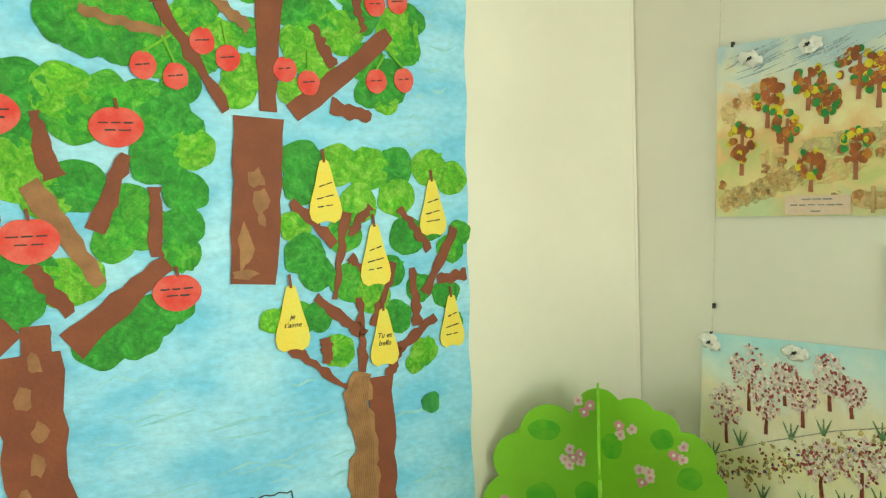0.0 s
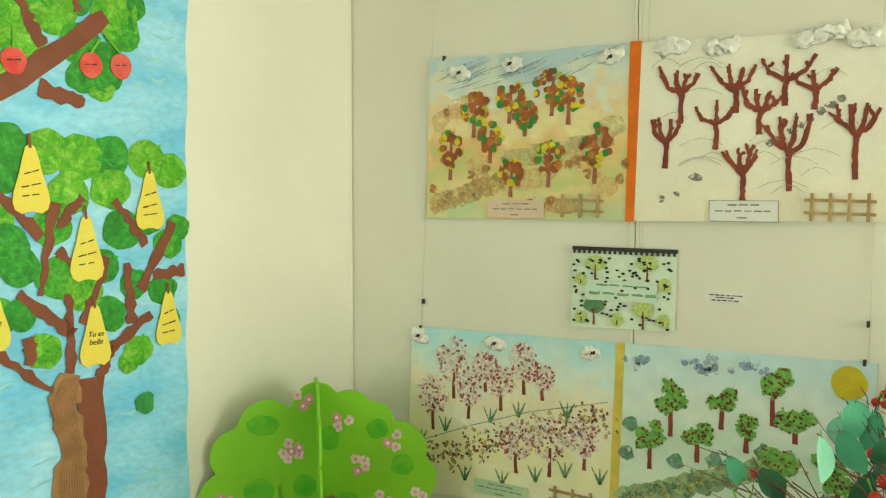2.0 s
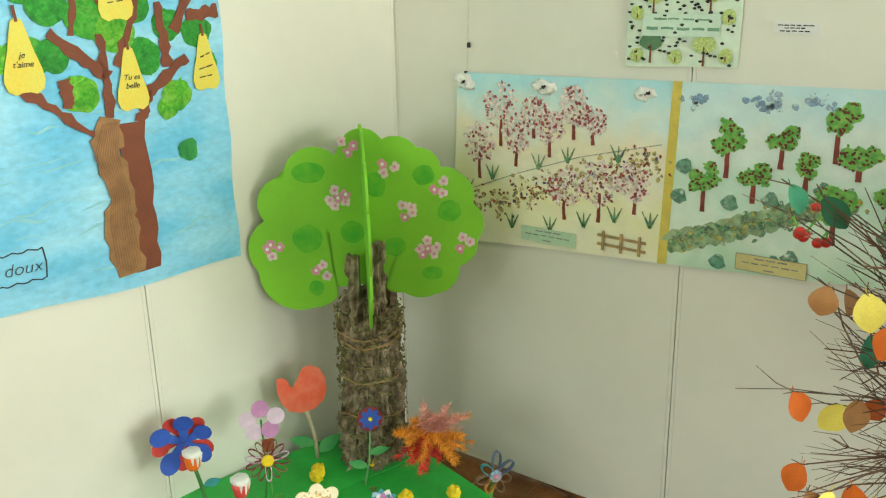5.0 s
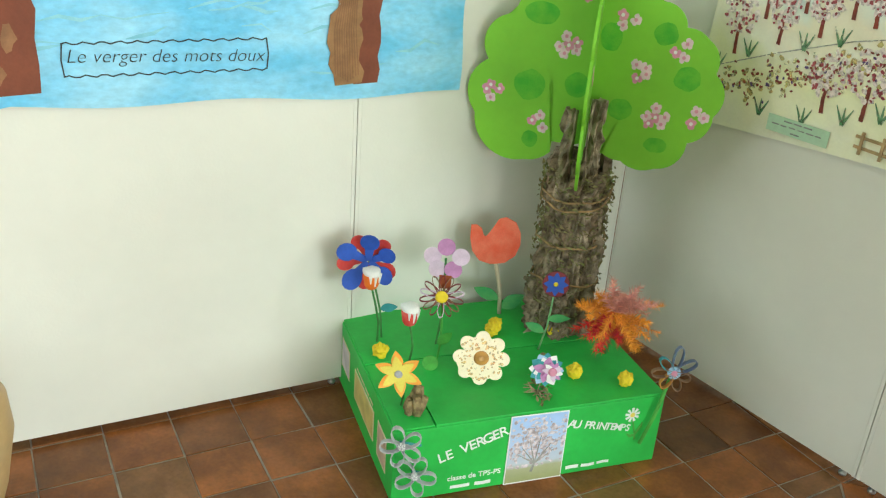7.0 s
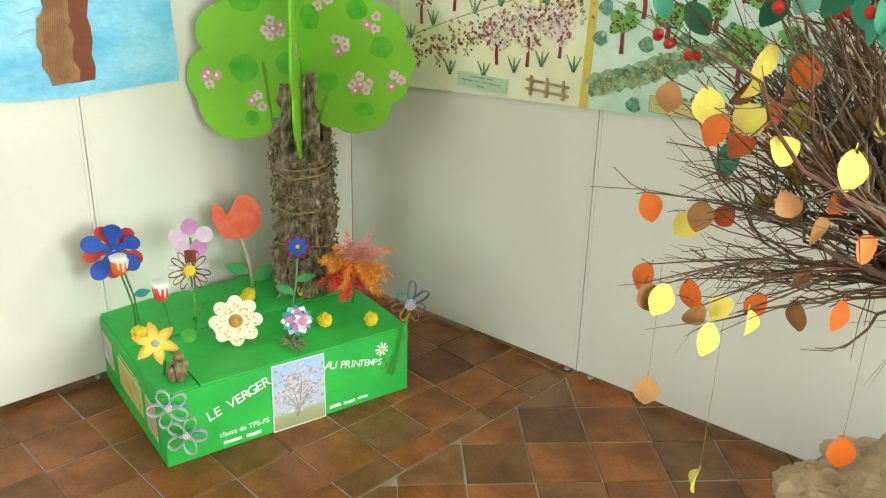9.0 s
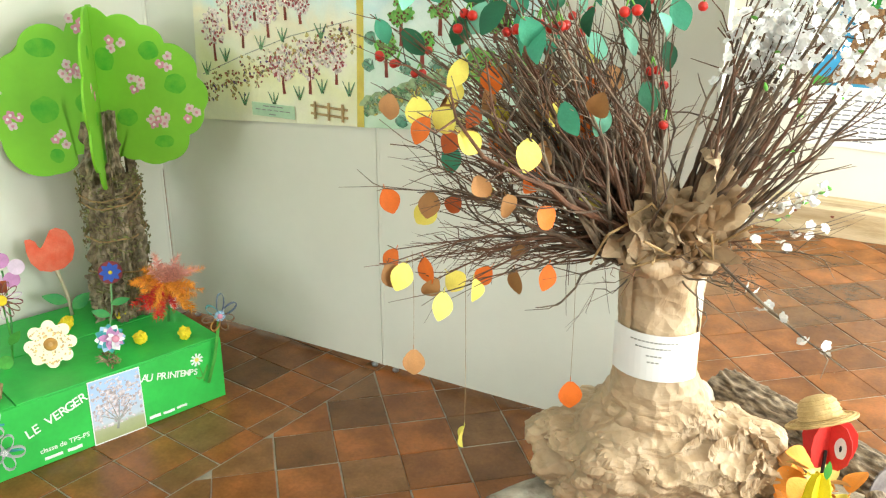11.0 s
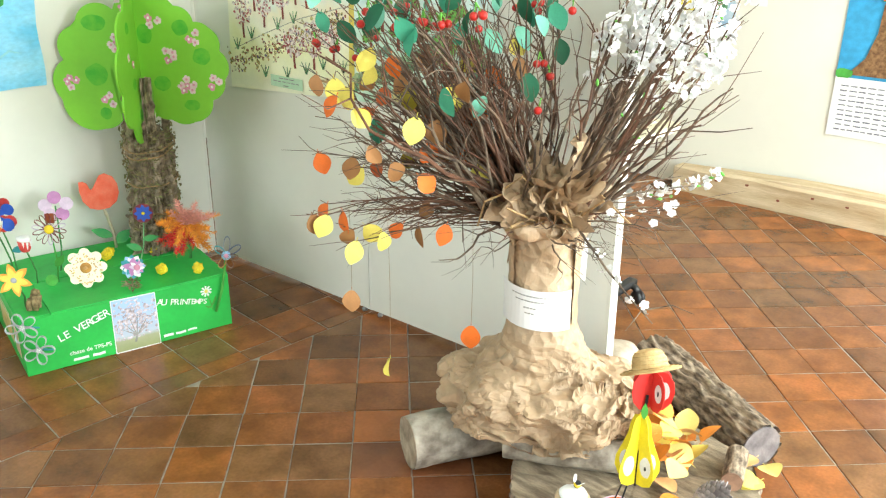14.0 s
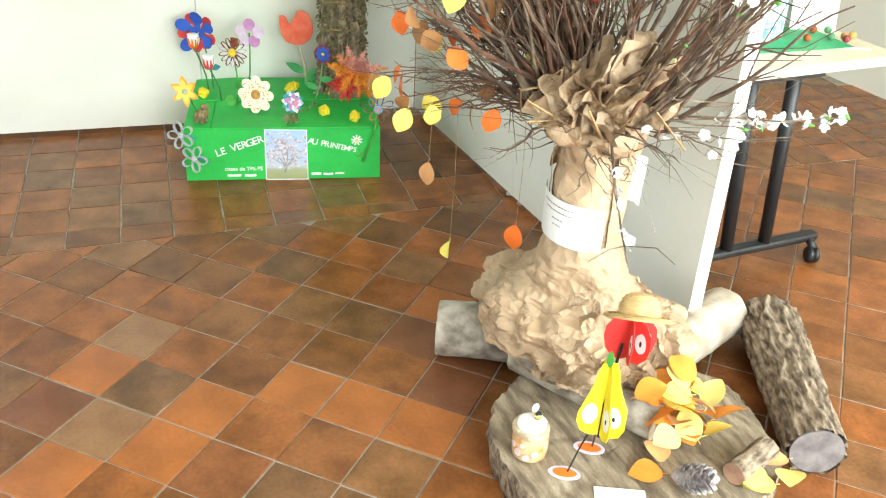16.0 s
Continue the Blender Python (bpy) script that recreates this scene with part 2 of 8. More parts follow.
P_YELLOW = paint("yellow_card", (0.78, 0.62, 0.09), vary=0.08, second=(0.74, 0.66, 0.12))
P_ORANGE = paint("orange_card", (0.80, 0.17, 0.01), vary=0.06)
P_YSTRIP = paint("pale_yellow_strip", (0.74, 0.60, 0.12), vary=0.08)
P_WHITE = paint("white_paint", (0.80, 0.80, 0.78), vary=0.04)
P_PINK = paint("pink_paint", (0.72, 0.30, 0.42), vary=0.12)
P_PALEPINK = paint("pale_pink_paint", (0.78, 0.60, 0.64), vary=0.1)
P_DARKRED = paint("dark_red_paint", (0.28, 0.055, 0.035), vary=0.2)


def glaze(name, color, second, cover=0.5, scale=40.0, soft=0.12):
    """Thin paint that lets the paper show through in specks."""
    m = paint(name, color, second=second, scale=scale * .6, bump=0.1)
    t = m.node_tree
    co = t.nodes.new("ShaderNodeTexCoord")
    n = t.nodes.new("ShaderNodeTexNoise")
    n.inputs["Scale"].default_value, n.inputs["Detail"].default_value = scale, 5
    t.links.new(co.outputs["Object"], n.inputs["Vector"])
    r = t.nodes.new("ShaderNodeMapRange")
    r.inputs["From Min"].default_value, r.inputs["From Max"].default_value = 0.5 - (cover - 0.5) * 0.5 - soft, 0.5 - (cover - 0.5) * 0.5 + soft
    t.links.new(n.outputs["Fac"], r.inputs["Value"])
    t.links.new(r.outputs[0], t.nodes["Principled BSDF"].inputs["Alpha"])
    return m


def foliage_paint(name, dark, mid, light):
    """Thick finger paint: one green worked wet, with ridges, darker pools and paler, thinner flecks."""
    m = paint(name, (0.80, 0.86, 0.80), scale=16, bump=1.0, fine=0.22, vary=0.10, per_island=0.11)
    t = m.node_tree
    b = t.nodes["Principled BSDF"]
    old = [l.from_node for l in t.links if l.to_socket == b.inputs["Base Color"]][0]
    co = t.nodes.new("ShaderNodeTexCoord")
    n = t.nodes.new("ShaderNodeTexNoise")
    n.inputs["Scale"].default_value, n.inputs["Detail"].default_value, n.inputs["Distortion"].default_value = 30, 6, 1.6
    t.links.new(co.outputs["Object"], n.inputs["Vector"])
    ramp = t.nodes.new("ShaderNodeValToRGB")
    e = ramp.color_ramp.elements
    e[0].position, e[0].color = 0.34, (*dark, 1)
    e[1].position, e[1].color = 0.70, (*light, 1)
    e.new(0.5).color = (*mid, 1)
    t.links.new(n.outputs["Fac"], ramp.inputs[0])
    mix = t.nodes.new("ShaderNodeMix")
    mix.data_type, mix.blend_type = "RGBA", "MULTIPLY"
    mix.inputs["Factor"].default_value = 1.0
    t.links.new(ramp.outputs[0], mix.inputs["A"])
    t.links.new(old.outputs[0], mix.inputs["B"])
    t.links.new(mix.outputs["Result"], b.inputs["Base Color"])
    return m


P_DAUBS = [foliage_paint("dark_green_finger_paint", (0.020, 0.26, 0.028), (0.038, 0.35, 0.034), (0.085, 0.45, 0.07)),
           foliage_paint("mid_green_finger_paint", (0.025, 0.31, 0.03), (0.07, 0.43, 0.03), (0.16, 0.54, 0.07)),
           foliage_paint("light_green_finger_paint", (0.07, 0.42, 0.02), (0.17, 0.54, 0.03), (0.32, 0.68, 0.10))]
P_RUST = paint("rust_paint", (0.36, 0.085, 0.02), vary=0.2)
P_DKGREEN = paint("dark_green_wash", (0.06, 0.17, 0.08), vary=0.25, second=(0.12, 0.25, 0.13))
P_BLUE = paint("blue_paint", (0.03, 0.10, 0.52), vary=0.12)
P_GREYINK = paint("grey_pencil", (0.35, 0.35, 0.33), vary=0.2)
P_SKYBLUE = paint("blue_wash", (0.28, 0.42, 0.58), vary=0.2, second=(0.5, 0.6, 0.68))
COTTON = mat("cotton_wool", (0.86, 0.86, 0.85), 0.95, 0.03, 30, 0.8, 60, fine=0.02)
STICK = mat("thin_wood", (0.55, 0.38, 0.18), 0.7, 0.2, 30, 0.3, 80, fine=0.06)
LABELBUFF = mat("buff_label_paper", (0.72, 0.62, 0.42), 0.7, 0.05, 8)
LABELPINK = mat("pink_label_paper", (0.80, 0.62, 0.50), 0.7, 0.05, 8)
LABELMINT = mat("mint_label_paper", (0.52, 0.72, 0.52), 0.7, 0.05, 8)
LABELYEL = mat("yellow_label_paper", (0.70, 0.62, 0.28), 0.7, 0.06, 8)
WIRE = mat("pale_nylon_wire", (0.70, 0.68, 0.58), 0.45, 0.1, 40)
STEEL = mat("steel", (0.45, 0.45, 0.45), 0.35, 0.1, 30, metal=0.9)


def blob(x, y, rx, ry=None, wob=0.12, n=18, seed=None, turn=0.0):
    """A hand-cut outline round (x, y)."""
    ry = rx if ry is None else ry
    s = random.random() * 50 if seed is None else seed
    c, d = math.cos(turn), math.sin(turn)
    out = []
    for i in range(n):
        a = 2 * math.pi * i / n
        k = 1 + wob * 2 * noise.noise((math.cos(a) * 1.6 + s, math.sin(a) * 1.6, s))
        p, q = rx * k * math.cos(a), ry * k * math.sin(a)
        out.append((x + p * c - q * d, y + p * d + q * c))
    return out


def stroke(pts, widths, rag=0.0):
    """The outline of a strip along 2D points, with a width at each, ragged at the sides by `rag`."""
    if not hasattr(widths, "__len__"):
        widths = [widths] * len(pts)
    if rag:
        fine, fw = [], []
        for i in range(len(pts) - 1):
            for k in range(5):
                u = k / 5
                fine.append((pts[i][0] * (1 - u) + pts[i + 1][0] * u, pts[i][1] * (1 - u) + pts[i + 1][1] * u))
                fw.append(widths[i] * (1 - u) + widths[i + 1] * u)
        fine.append(pts[-1])
        fw.append(widths[-1])
        pts, widths = fine, fw
    lft, rgt = [], []
    for i, (x, y) in enumerate(pts):
        a, b = pts[max(i - 1, 0)], pts[min(i + 1, len(pts) - 1)]
        dx, dy = b[0] - a[0], b[1] - a[1]
        n = math.hypot(dx, dy) or 1
        w = widths[i] / 2
        j, k = (random.uniform(-rag, rag) for _ in range(2)) if rag else (0, 0)
        lft.append((x - dy / n * (w + j), y + dx / n * (w + j)))
        rgt.append((x + dy / n * (w + k), y - dx / n * (w + k)))
    return rgt + lft[::-1]


def flats(shapes, z, t=0.0006, mis=None):
    """Flat cut or painted shapes in one mesh, each from z to z + t."""
    bm = bmesh.new()
    for i, s in enumerate(shapes):
        slab(bm, s, z - 0.0004, z + t + (i % 5) * 0.00012, mis[i] if mis else 0)
    bmesh.ops.triangulate(bm, faces=[f for f in bm.faces if len(f.verts) > 4])
    return bm


def lettering(name, body, size, material, parent, m, thick=0.0008, label="", align="CENTER", shear=0.0, offset=0.0):
    cu = bpy.data.curves.new(name, "FONT")
    cu.body, cu.size, cu.extrude, cu.align_x, cu.align_y, cu.shear, cu.offset = body, size, thick / 2, align, "CENTER", shear, offset
    ob = new(name, cu)
    me = bpy.data.meshes.new_from_object(ob.evaluated_get(bpy.context.evaluated_depsgraph_get()))
    bpy.data.objects.remove(ob)
    me.materials.clear()
    me.materials.append(material)
    ob = new(name, me)
    ob.parent = parent
    ob.matrix_basis = m
    return tagged(ob, label) if label else ob


def bars(x0, x1, y, h, z, words=4, seed=1, tilt=0.0):
    """Writing that cannot be read: short bars along a line."""
    r = random.Random(seed)
    out = []
    x = x0
    w = (x1 - x0) / words
    for i in range(words):
        a, b = x + w * r.uniform(0.02, 0.12), x + w * r.uniform(0.75, 0.95)
        out.append(stroke([(a, y + (a - x0) * tilt), ((a + b) / 2, y + ((a + b) / 2 - x0) * tilt + h * r.uniform(-0.2, 0.2)), (b, y + (b - x0) * tilt)], h * r.uniform(0.7, 1)))
        x += w
    return out


def plate(bm, g, t, mi=0):
    """A thin plate from rows of front points, with its own back and edges."""
    rows, cols = len(g), len(g[0])

    def face(pts):
        f = bm.faces.new([bm.verts.new(p) for p in pts])
        f.material_index = mi
    front = [[bm.verts.new(p) for p in r] for r in g]
    back = [[bm.verts.new((p[0], p[1], p[2] - t)) for p in r] for r in g]
    for j in range(rows - 1):
        for i in range(cols - 1):
            f = bm.faces.new((front[j][i], front[j][i + 1], front[j + 1][i + 1], front[j + 1][i]))
            f.smooth = True
            f.material_index = mi
            bm.faces.new((back[j][i], back[j + 1][i], back[j + 1][i + 1], back[j][i + 1])).material_index = mi
    edge = [(0, i) for i in range(cols)] + [(j, cols - 1) for j in range(1, rows)] + [(rows - 1, i) for i in range(cols - 2, -1, -1)] + [(j, 0) for j in range(rows - 2, 0, -1)]
    for (a, b), (c, d) in zip(edge, edge[1:] + edge[:1]):
        p, q = g[a][b], g[c][d]
        face([(p[0], p[1], p[2] - t), (q[0], q[1], q[2] - t), q, p])
    return bm


# ---- display panels ----
def display_panel(m, x0, x1, label, feet):
    e = thing("display_panel", label, "display panel", m, "display panels in a corner")
    part("board", boxed(x0 + 0.0115, x1 - 0.0115, 0.022, 2.62, -0.038, 0, bevel=0.0008), PANEL, e)
    for a, b in ((x0 + 0.0012, x0 + 0.0113), (x1 - 0.0113, x1 - 0.0012)):
        part("edge_profile", boxed(a, b, 0.02, 2.625, -0.042, 0.0006, bevel=0.0008), PANEL, e)
    for fx in feet:
        f = bmesh.new()
        turned(f, [(0.009, 0.0), (0.011, 0.004), (0.011, 0.01), (0.004, 0.012), (0.004, 0.024)], 12, m=pose(fx, 0, -0.012, -90, 0, 0))
        part("levelling_foot", f, STEEL, e, "small steel levelling foot", smooth=True)


display_panel(ML, -1.98, -0.94, "white painted display panel behind the mural", (-1.9, -0.99))
display_panel(MC, 0.0, 0.931, "white painted display panel at the corner", (0.05, 0.84))
display_panel(MR, -0.042, 0.925, "white painted display panel with drawings in the corner", (0.05, 0.885))
display_panel(MR, 0.925, 1.965, "white painted display panel whose end stands free", (0.97, 1.9))
display_panel(ML, -3.02, -1.98, "white painted display panel behind the mural", (-2.9, -2.05))
# ---- mural of three fruit trees on the left panels ----
mural = thing("orchard_mural", "large painted mural of fruit trees on sky-blue paper", "mural", ML)
bm = bmesh.new()
NX, NY = 44, 30
grid = []
for j in range(NY + 1):
    row = []
    for i in range(NX + 1):
        u, v = i / NX, j / NY
        x = -2.5 + u * (2.5 - 0.648) + (0.03 * v * v if i == NX else 0) + (0.004 * math.sin(j * 1.3) if i == NX else 0)
        y0 = 0.893 - 0.04 * u + 0.006 * math.sin(u * 21) - (0.01 if u < 0.4 else 0)
        y = y0 + v * (2.5 - y0)
        z = 0.006 + 0.0009 * math.sin(x * 5 + y * 3) + 0.0007 * noise.noise((x * 3, y * 3, 0)) + 0.004 * max(0, 1 - v * 9)
        row.append((x, y, z))
    grid.append(row)
plate(bm, grid, 0.0008)
part("paper", bm, SKYPAPER, mural, "sky-blue painted paper with brush marks")

ZM = 0.0092
# brush marks of deeper blue
marks = [stroke([(x + d * k, y + random.uniform(-.012, .012) + d * k * .1) for k in (0, .33, .66, 1)], [0.002, w, w, 0.001]) for x, y, d, w in
         [(random.uniform(-1.9, -0.75), random.uniform(0.9, 1.35), random.uniform(0.05, 0.16), random.uniform(0.003, 0.009)) for _ in range(46)]]
marks += [stroke([(x + d * k, y + random.uniform(-.01, .01)) for k in (0, .33, .66, 1)], [0.002, w, w, 0.001]) for x, y, d, w in
          [(random.uniform(-0.85, -0.74), random.uniform(1.85, 2.4), random.uniform(0.03, 0.08), random.uniform(0.004, 0.012)) for _ in range(16)]]
BRUSHBLUE = paint("blue_brush_mark", (0.22, 0.54, 0.70), vary=0.2, second=(0.32, 0.64, 0.77))
for mark in marks:
    part("brush_mark", flats([mark], ZM - 0.0012, 0.0003), BRUSHBLUE, mural)


def daub_crown(name, tone, spots, seed):
    """Part of a crown: for each spot (x, y, size) a daub of short, round finger strokes in one of three greens."""
    r = random.Random(seed)
    for x, y, w in spots:
        bm = bmesh.new()
        base = ZM - 0.0004 + r.random() * 0.0006
        lean = r.uniform(0.3, 1.3) * r.choice((-1, 1))
        slab(bm, blob(x, y, w * 1.24, w * 1.16, 0.08, 40, r.random() * 40), base - 0.0004, base)
        for i in range(11):
            a, k = r.random() * 6.283, math.sqrt(r.random()) * 0.82
            z = base + 0.0001 + i * 0.00006
            slab(bm, blob(x + math.cos(a) * k * w, y + math.sin(a) * k * w, w * r.uniform(0.36, 0.56), w * r.uniform(0.16, 0.28), 0.1, 20, r.random() * 40, lean + r.uniform(-0.5, 0.5)), z - 0.0004, z)
        bmesh.ops.triangulate(bm, faces=[f for f in bm.faces if len(f.verts) > 4])
        part(name, bm, P_DAUBS[tone], mural, ("dark green", "mid-green", "light green")[tone] + " finger-painted foliage")


daub_crown("apple_leaves", 0, [(-1.75, 1.98, 0.065), (-1.75, 1.91, 0.049), (-1.45, 1.93, 0.060), (-1.41, 1.9, 0.049), (-1.46, 1.84, 0.054), (-1.44, 1.82, 0.038), (-1.64, 1.78, 0.054), (-1.4, 1.76, 0.043), (-1.41, 1.68, 0.043), (-1.76, 1.59, 0.065), (-1.78, 1.54, 0.054), (-1.6, 1.43, 0.052), (-1.53, 1.44, 0.049), (-1.49, 1.48, 0.046), (-1.44, 1.5, 0.038)], 12)
daub_crown("apple_leaves", 1, [(-1.63, 1.93, 0.049), (-1.57, 1.98, 0.049), (-1.49, 1.96, 0.054), (-1.53, 1.73, 0.049), (-1.51, 1.69, 0.049), (-1.42, 1.62, 0.038), (-1.57, 1.65, 0.038)], 19)
daub_crown("apple_leaves", 2, [(-1.66, 1.99, 0.054), (-1.38, 1.86, 0.043), (-1.76, 1.82, 0.060), (-1.67, 1.57, 0.049), (-1.64, 1.58, 0.043), (-1.7, 1.76, 0.043)], 26)
daub_crown("apple_leaves", 0, [(-1.88, 1.88, 0.08), (-2.02, 1.9, 0.08), (-1.92, 1.66, 0.07), (-2.0, 1.5, 0.07)], 50)
daub_crown("cherry_leaves", 0, [(-1.64, 2.15, 0.054), (-1.6, 2.12, 0.049), (-1.53, 2.1, 0.046), (-1.4, 2.01, 0.039), (-1.12, 2.2, 0.043), (-0.94, 2.2, 0.043), (-0.81, 2.19, 0.043), (-0.87, 2.03, 0.049), (-0.93, 2, 0.033)], 13)
daub_crown("cherry_leaves", 1, [(-1.6, 2.17, 0.043), (-1.51, 2.15, 0.054), (-1.44, 2.08, 0.049), (-1.36, 2.18, 0.043), (-1.35, 2.09, 0.049), (-1.24, 2.14, 0.033), (-1.06, 2.18, 0.049), (-0.93, 2.08, 0.043), (-0.82, 2.12, 0.041)], 20)
daub_crown("cherry_leaves", 2, [(-1.38, 2.14, 0.049), (-1.31, 2.12, 0.043), (-1.25, 2.04, 0.043), (-1.27, 2, 0.038), (-1.11, 2.12, 0.043), (-1., 2.15, 0.049), (-1.07, 2.06, 0.043), (-1.13, 2, 0.033), (-0.84, 2.16, 0.054), (-0.88, 1.98, 0.030)], 27)
daub_crown("cherry_leaves", 1, [(-1.2, 2.3, 0.08), (-1.4, 2.3, 0.08), (-0.95, 2.3, 0.08), (-1.6, 2.27, 0.06)], 51)
daub_crown("pear_leaves", 0, [(-1.12, 1.83, 0.046), (-1.12, 1.77, 0.041), (-0.86, 1.81, 0.046), (-1.12, 1.6, 0.046), (-1.09, 1.55, 0.038), (-0.83, 1.63, 0.043), (-0.76, 1.65, 0.033), (-0.89, 1.54, 0.038), (-1.09, 1.44, 0.033), (-0.8, 1.49, 0.033), (-0.87, 1.42, 0.038), (-0.72, 1.47, 0.034), (-0.7, 1.39, 0.028)], 11)
daub_crown("pear_leaves", 1, [(-1.01, 1.64, 0.038), (-0.7, 1.59, 0.034), (-0.67, 1.63, 0.030), (-1., 1.52, 0.043), (-1.15, 1.44, 0.041)], 18)
daub_crown("pear_leaves", 2, [(-1.02, 1.82, 0.046), (-0.94, 1.81, 0.049), (-0.76, 1.81, 0.043), (-0.69, 1.78, 0.039), (-0.86, 1.73, 0.043), (-0.97, 1.72, 0.043), (-1.14, 1.67, 0.034), (-0.94, 1.48, 0.041), (-1.21, 1.44, 0.027), (-1.04, 1.35, 0.037), (-0.79, 1.32, 0.033), (-0.82, 1.29, 0.024)], 25)
part("stray_leaf", flats([blob(-0.775, 1.178, 0.032, 0.026, 0.2, 20, 4.0)], ZM), P_GREENS[0], mural, "loose dark green leaf daub")

ZB = ZM + 0.0010


def branch(a, b, w0, w1=None, tone=0):
    part("branch", flats([stroke([a, ((a[0] + b[0]) / 2 + random.uniform(-.006, .006), (a[1] + b[1]) / 2), b], [w0, (w0 + (w1 or w0)) / 2 * 1.05, w1 or w0], rag=0.006)], ZB, 0.0010), (P_BROWN, P_BROWN2)[tone], mural)


# apple tree
part("apple_trunk", flats([stroke([(-1.735, 0.905), (-1.75, 1.2), (-1.76, 1.42)], [0.13, 0.13, 0.15], rag=0.009)], ZB, 0.0014), P_BROWN, mural, "torn brown card trunk")
part("apple_trunk", flats([stroke([(-1.737, 1.40), (-1.738, 1.482)], 0.06, rag=0.002)], ZB + 0.0003, 0.0014), P_BROWN, mural)
for i, dx in enumerate((0, .03, -.02, .01, .02, -.01, 0.015)):
    part("bark_scrap", flats([blob(-1.76 + dx, 0.95 + i * 0.075, 0.016, 0.026, 0.3, 10)], ZB + 0.0013), P_BROWN2, mural, "scrap of corrugated card")
for a, b, w0, w1, tone in (((-1.67, 1.43), (-1.45, 1.60), .075, .04, 0), ((-1.735, 1.79), (-1.60, 1.56), .052, .032, 1), ((-1.715, 1.945), (-1.68, 1.80), .02, .05, 0), ((-1.53, 1.85), (-1.605, 1.68), .03, .045, 0),
                           ((-1.472, 1.775), (-1.476, 1.615), .026, .034, 0), ((-1.745, 1.61), (-1.665, 1.50), .035, .03, 0), ((-1.79, 1.44), (-1.95, 1.62), .07, .05, 0), ((-1.8, 1.75), (-1.83, 1.58), .03, .03, 0)):
    branch(a, b, w0, w1, tone)


def apple(x, y, r):
    out = [(x + r * (1.02 * math.sin(t) * (1 - 0.06 * math.cos(2 * t))), y + r * (0.86 * math.cos(t) - 0.10 * math.exp(-6 * t * t) - 0.10 * math.exp(-6 * (2 * math.pi - t) ** 2))) for t in (2 * math.pi * i / 28 for i in range(28))]
    part("apple", flats([out[::-1]], ZB + 0.002, 0.001), P_RED, mural, "red painted paper apple with handwriting")
    part("apple_stalk", flats([stroke([(x + .003, y + r * .7), (x, y + r * 1.15)], 0.007)], ZB + 0.0026), P_BROWN, mural)
    tagged(part("handwriting", flats(bars(x - r * .75, x + r * .75, y + r * .15, 0.0042, 0, 3, int(x * 100) & 63) + bars(x - r * .5, x + r * .6, y - r * .15, 0.0042, 0, 2, int(y * 100) & 63), ZB + 0.0036, 0.0003), INK, mural), kind="stuff")


for x, y, r in ((-1.548, 1.912, .055), (-1.742, 1.667, .06), (-1.434, 1.531, .052), (-1.80, 1.938, .055), (-1.95, 1.8, .055)):
    apple(x, y, r)
# cherry tree
part("cherry_trunk", flats([stroke([(-1.254, 1.535), (-1.235, 1.74), (-1.22, 1.936)], [0.117, 0.118, 0.128], rag=0.004)], ZB, 0.0014), P_BROWN, mural, "straight brown card trunk")
for scrap in (blob(-1.235, 1.79, .022, .024, .25, 10), blob(-1.222, 1.735, .018, .03, .3, 10), blob(-1.27, 1.62, .02, .05, .3, 12), blob(-1.225, 1.69, .01, .02, .3, 8), blob(-1.275, 1.56, .03, .012, .3, 10)):
    part("bark_scrap", flats([scrap], ZB + 0.0013), P_BROWN2, mural, "scrap of corrugated card")
for a, b, w0, w1, tone in (((-1.448, 2.21), (-1.298, 1.95), .03, .026, 0), ((-1.18, 2.35), (-1.2, 1.95), .075, .045, 0), ((-0.865, 2.155), (-1.135, 1.945), .04, .05, 0), ((-1.075, 2.165), (-1.022, 2.065), .022, .028, 0),
                           ((-1.035, 1.965), (-0.925, 1.938), .042, .024, 0), ((-0.955, 2.25), (-0.935, 2.155), .024, .02, 0), ((-1.32, 2.215), (-1.235, 2.145), .022, .03, 1), ((-1.615, 2.168), (-1.43, 2.122), .022, .024, 1), ((-1.47, 2.3), (-1.44, 2.2), .04, .04, 0)):
    branch(a, b, w0, w1, tone)
for x, y in ((-1.484, 2.05), (-1.413, 2.027), (-1.348, 2.111), (-1.29, 2.074), (-1.151, 2.053), (-1.091, 2.022), (-0.907, 2.031), (-0.827, 2.037), (-0.903, 2.226), (-0.837, 2.237)):
    part("cherry", flats([blob(x, y, .0295, .031, .05, 20)], ZB + 0.002, 0.001), P_RED, mural, "round red paper cherry")
    tagged(part("handwriting", flats(bars(x - .018, x + .018, y, .0036, 0, 2, int(x * 99) & 31, 0.1), ZB + 0.0034, 0.0003), INK, mural), kind="stuff")
for x, y, p, q in ((-1.484, 2.08, -1.42, 2.12), (-1.413, 2.057, -1.44, 2.12), (-1.29, 2.104, -1.30, 2.16), (-1.348, 2.141, -1.30, 2.16), (-0.907, 2.06, -0.88, 2.10), (-0.827, 2.067, -0.87, 2.11), (-1.151, 2.08, -1.10, 2.1), (-1.091, 2.05, -1.09, 2.1)):
    part("cherry_stalk", flats([stroke([(x, y), (p, q)], .006)], ZB + 0.0026), P_GREENS[2], mural)
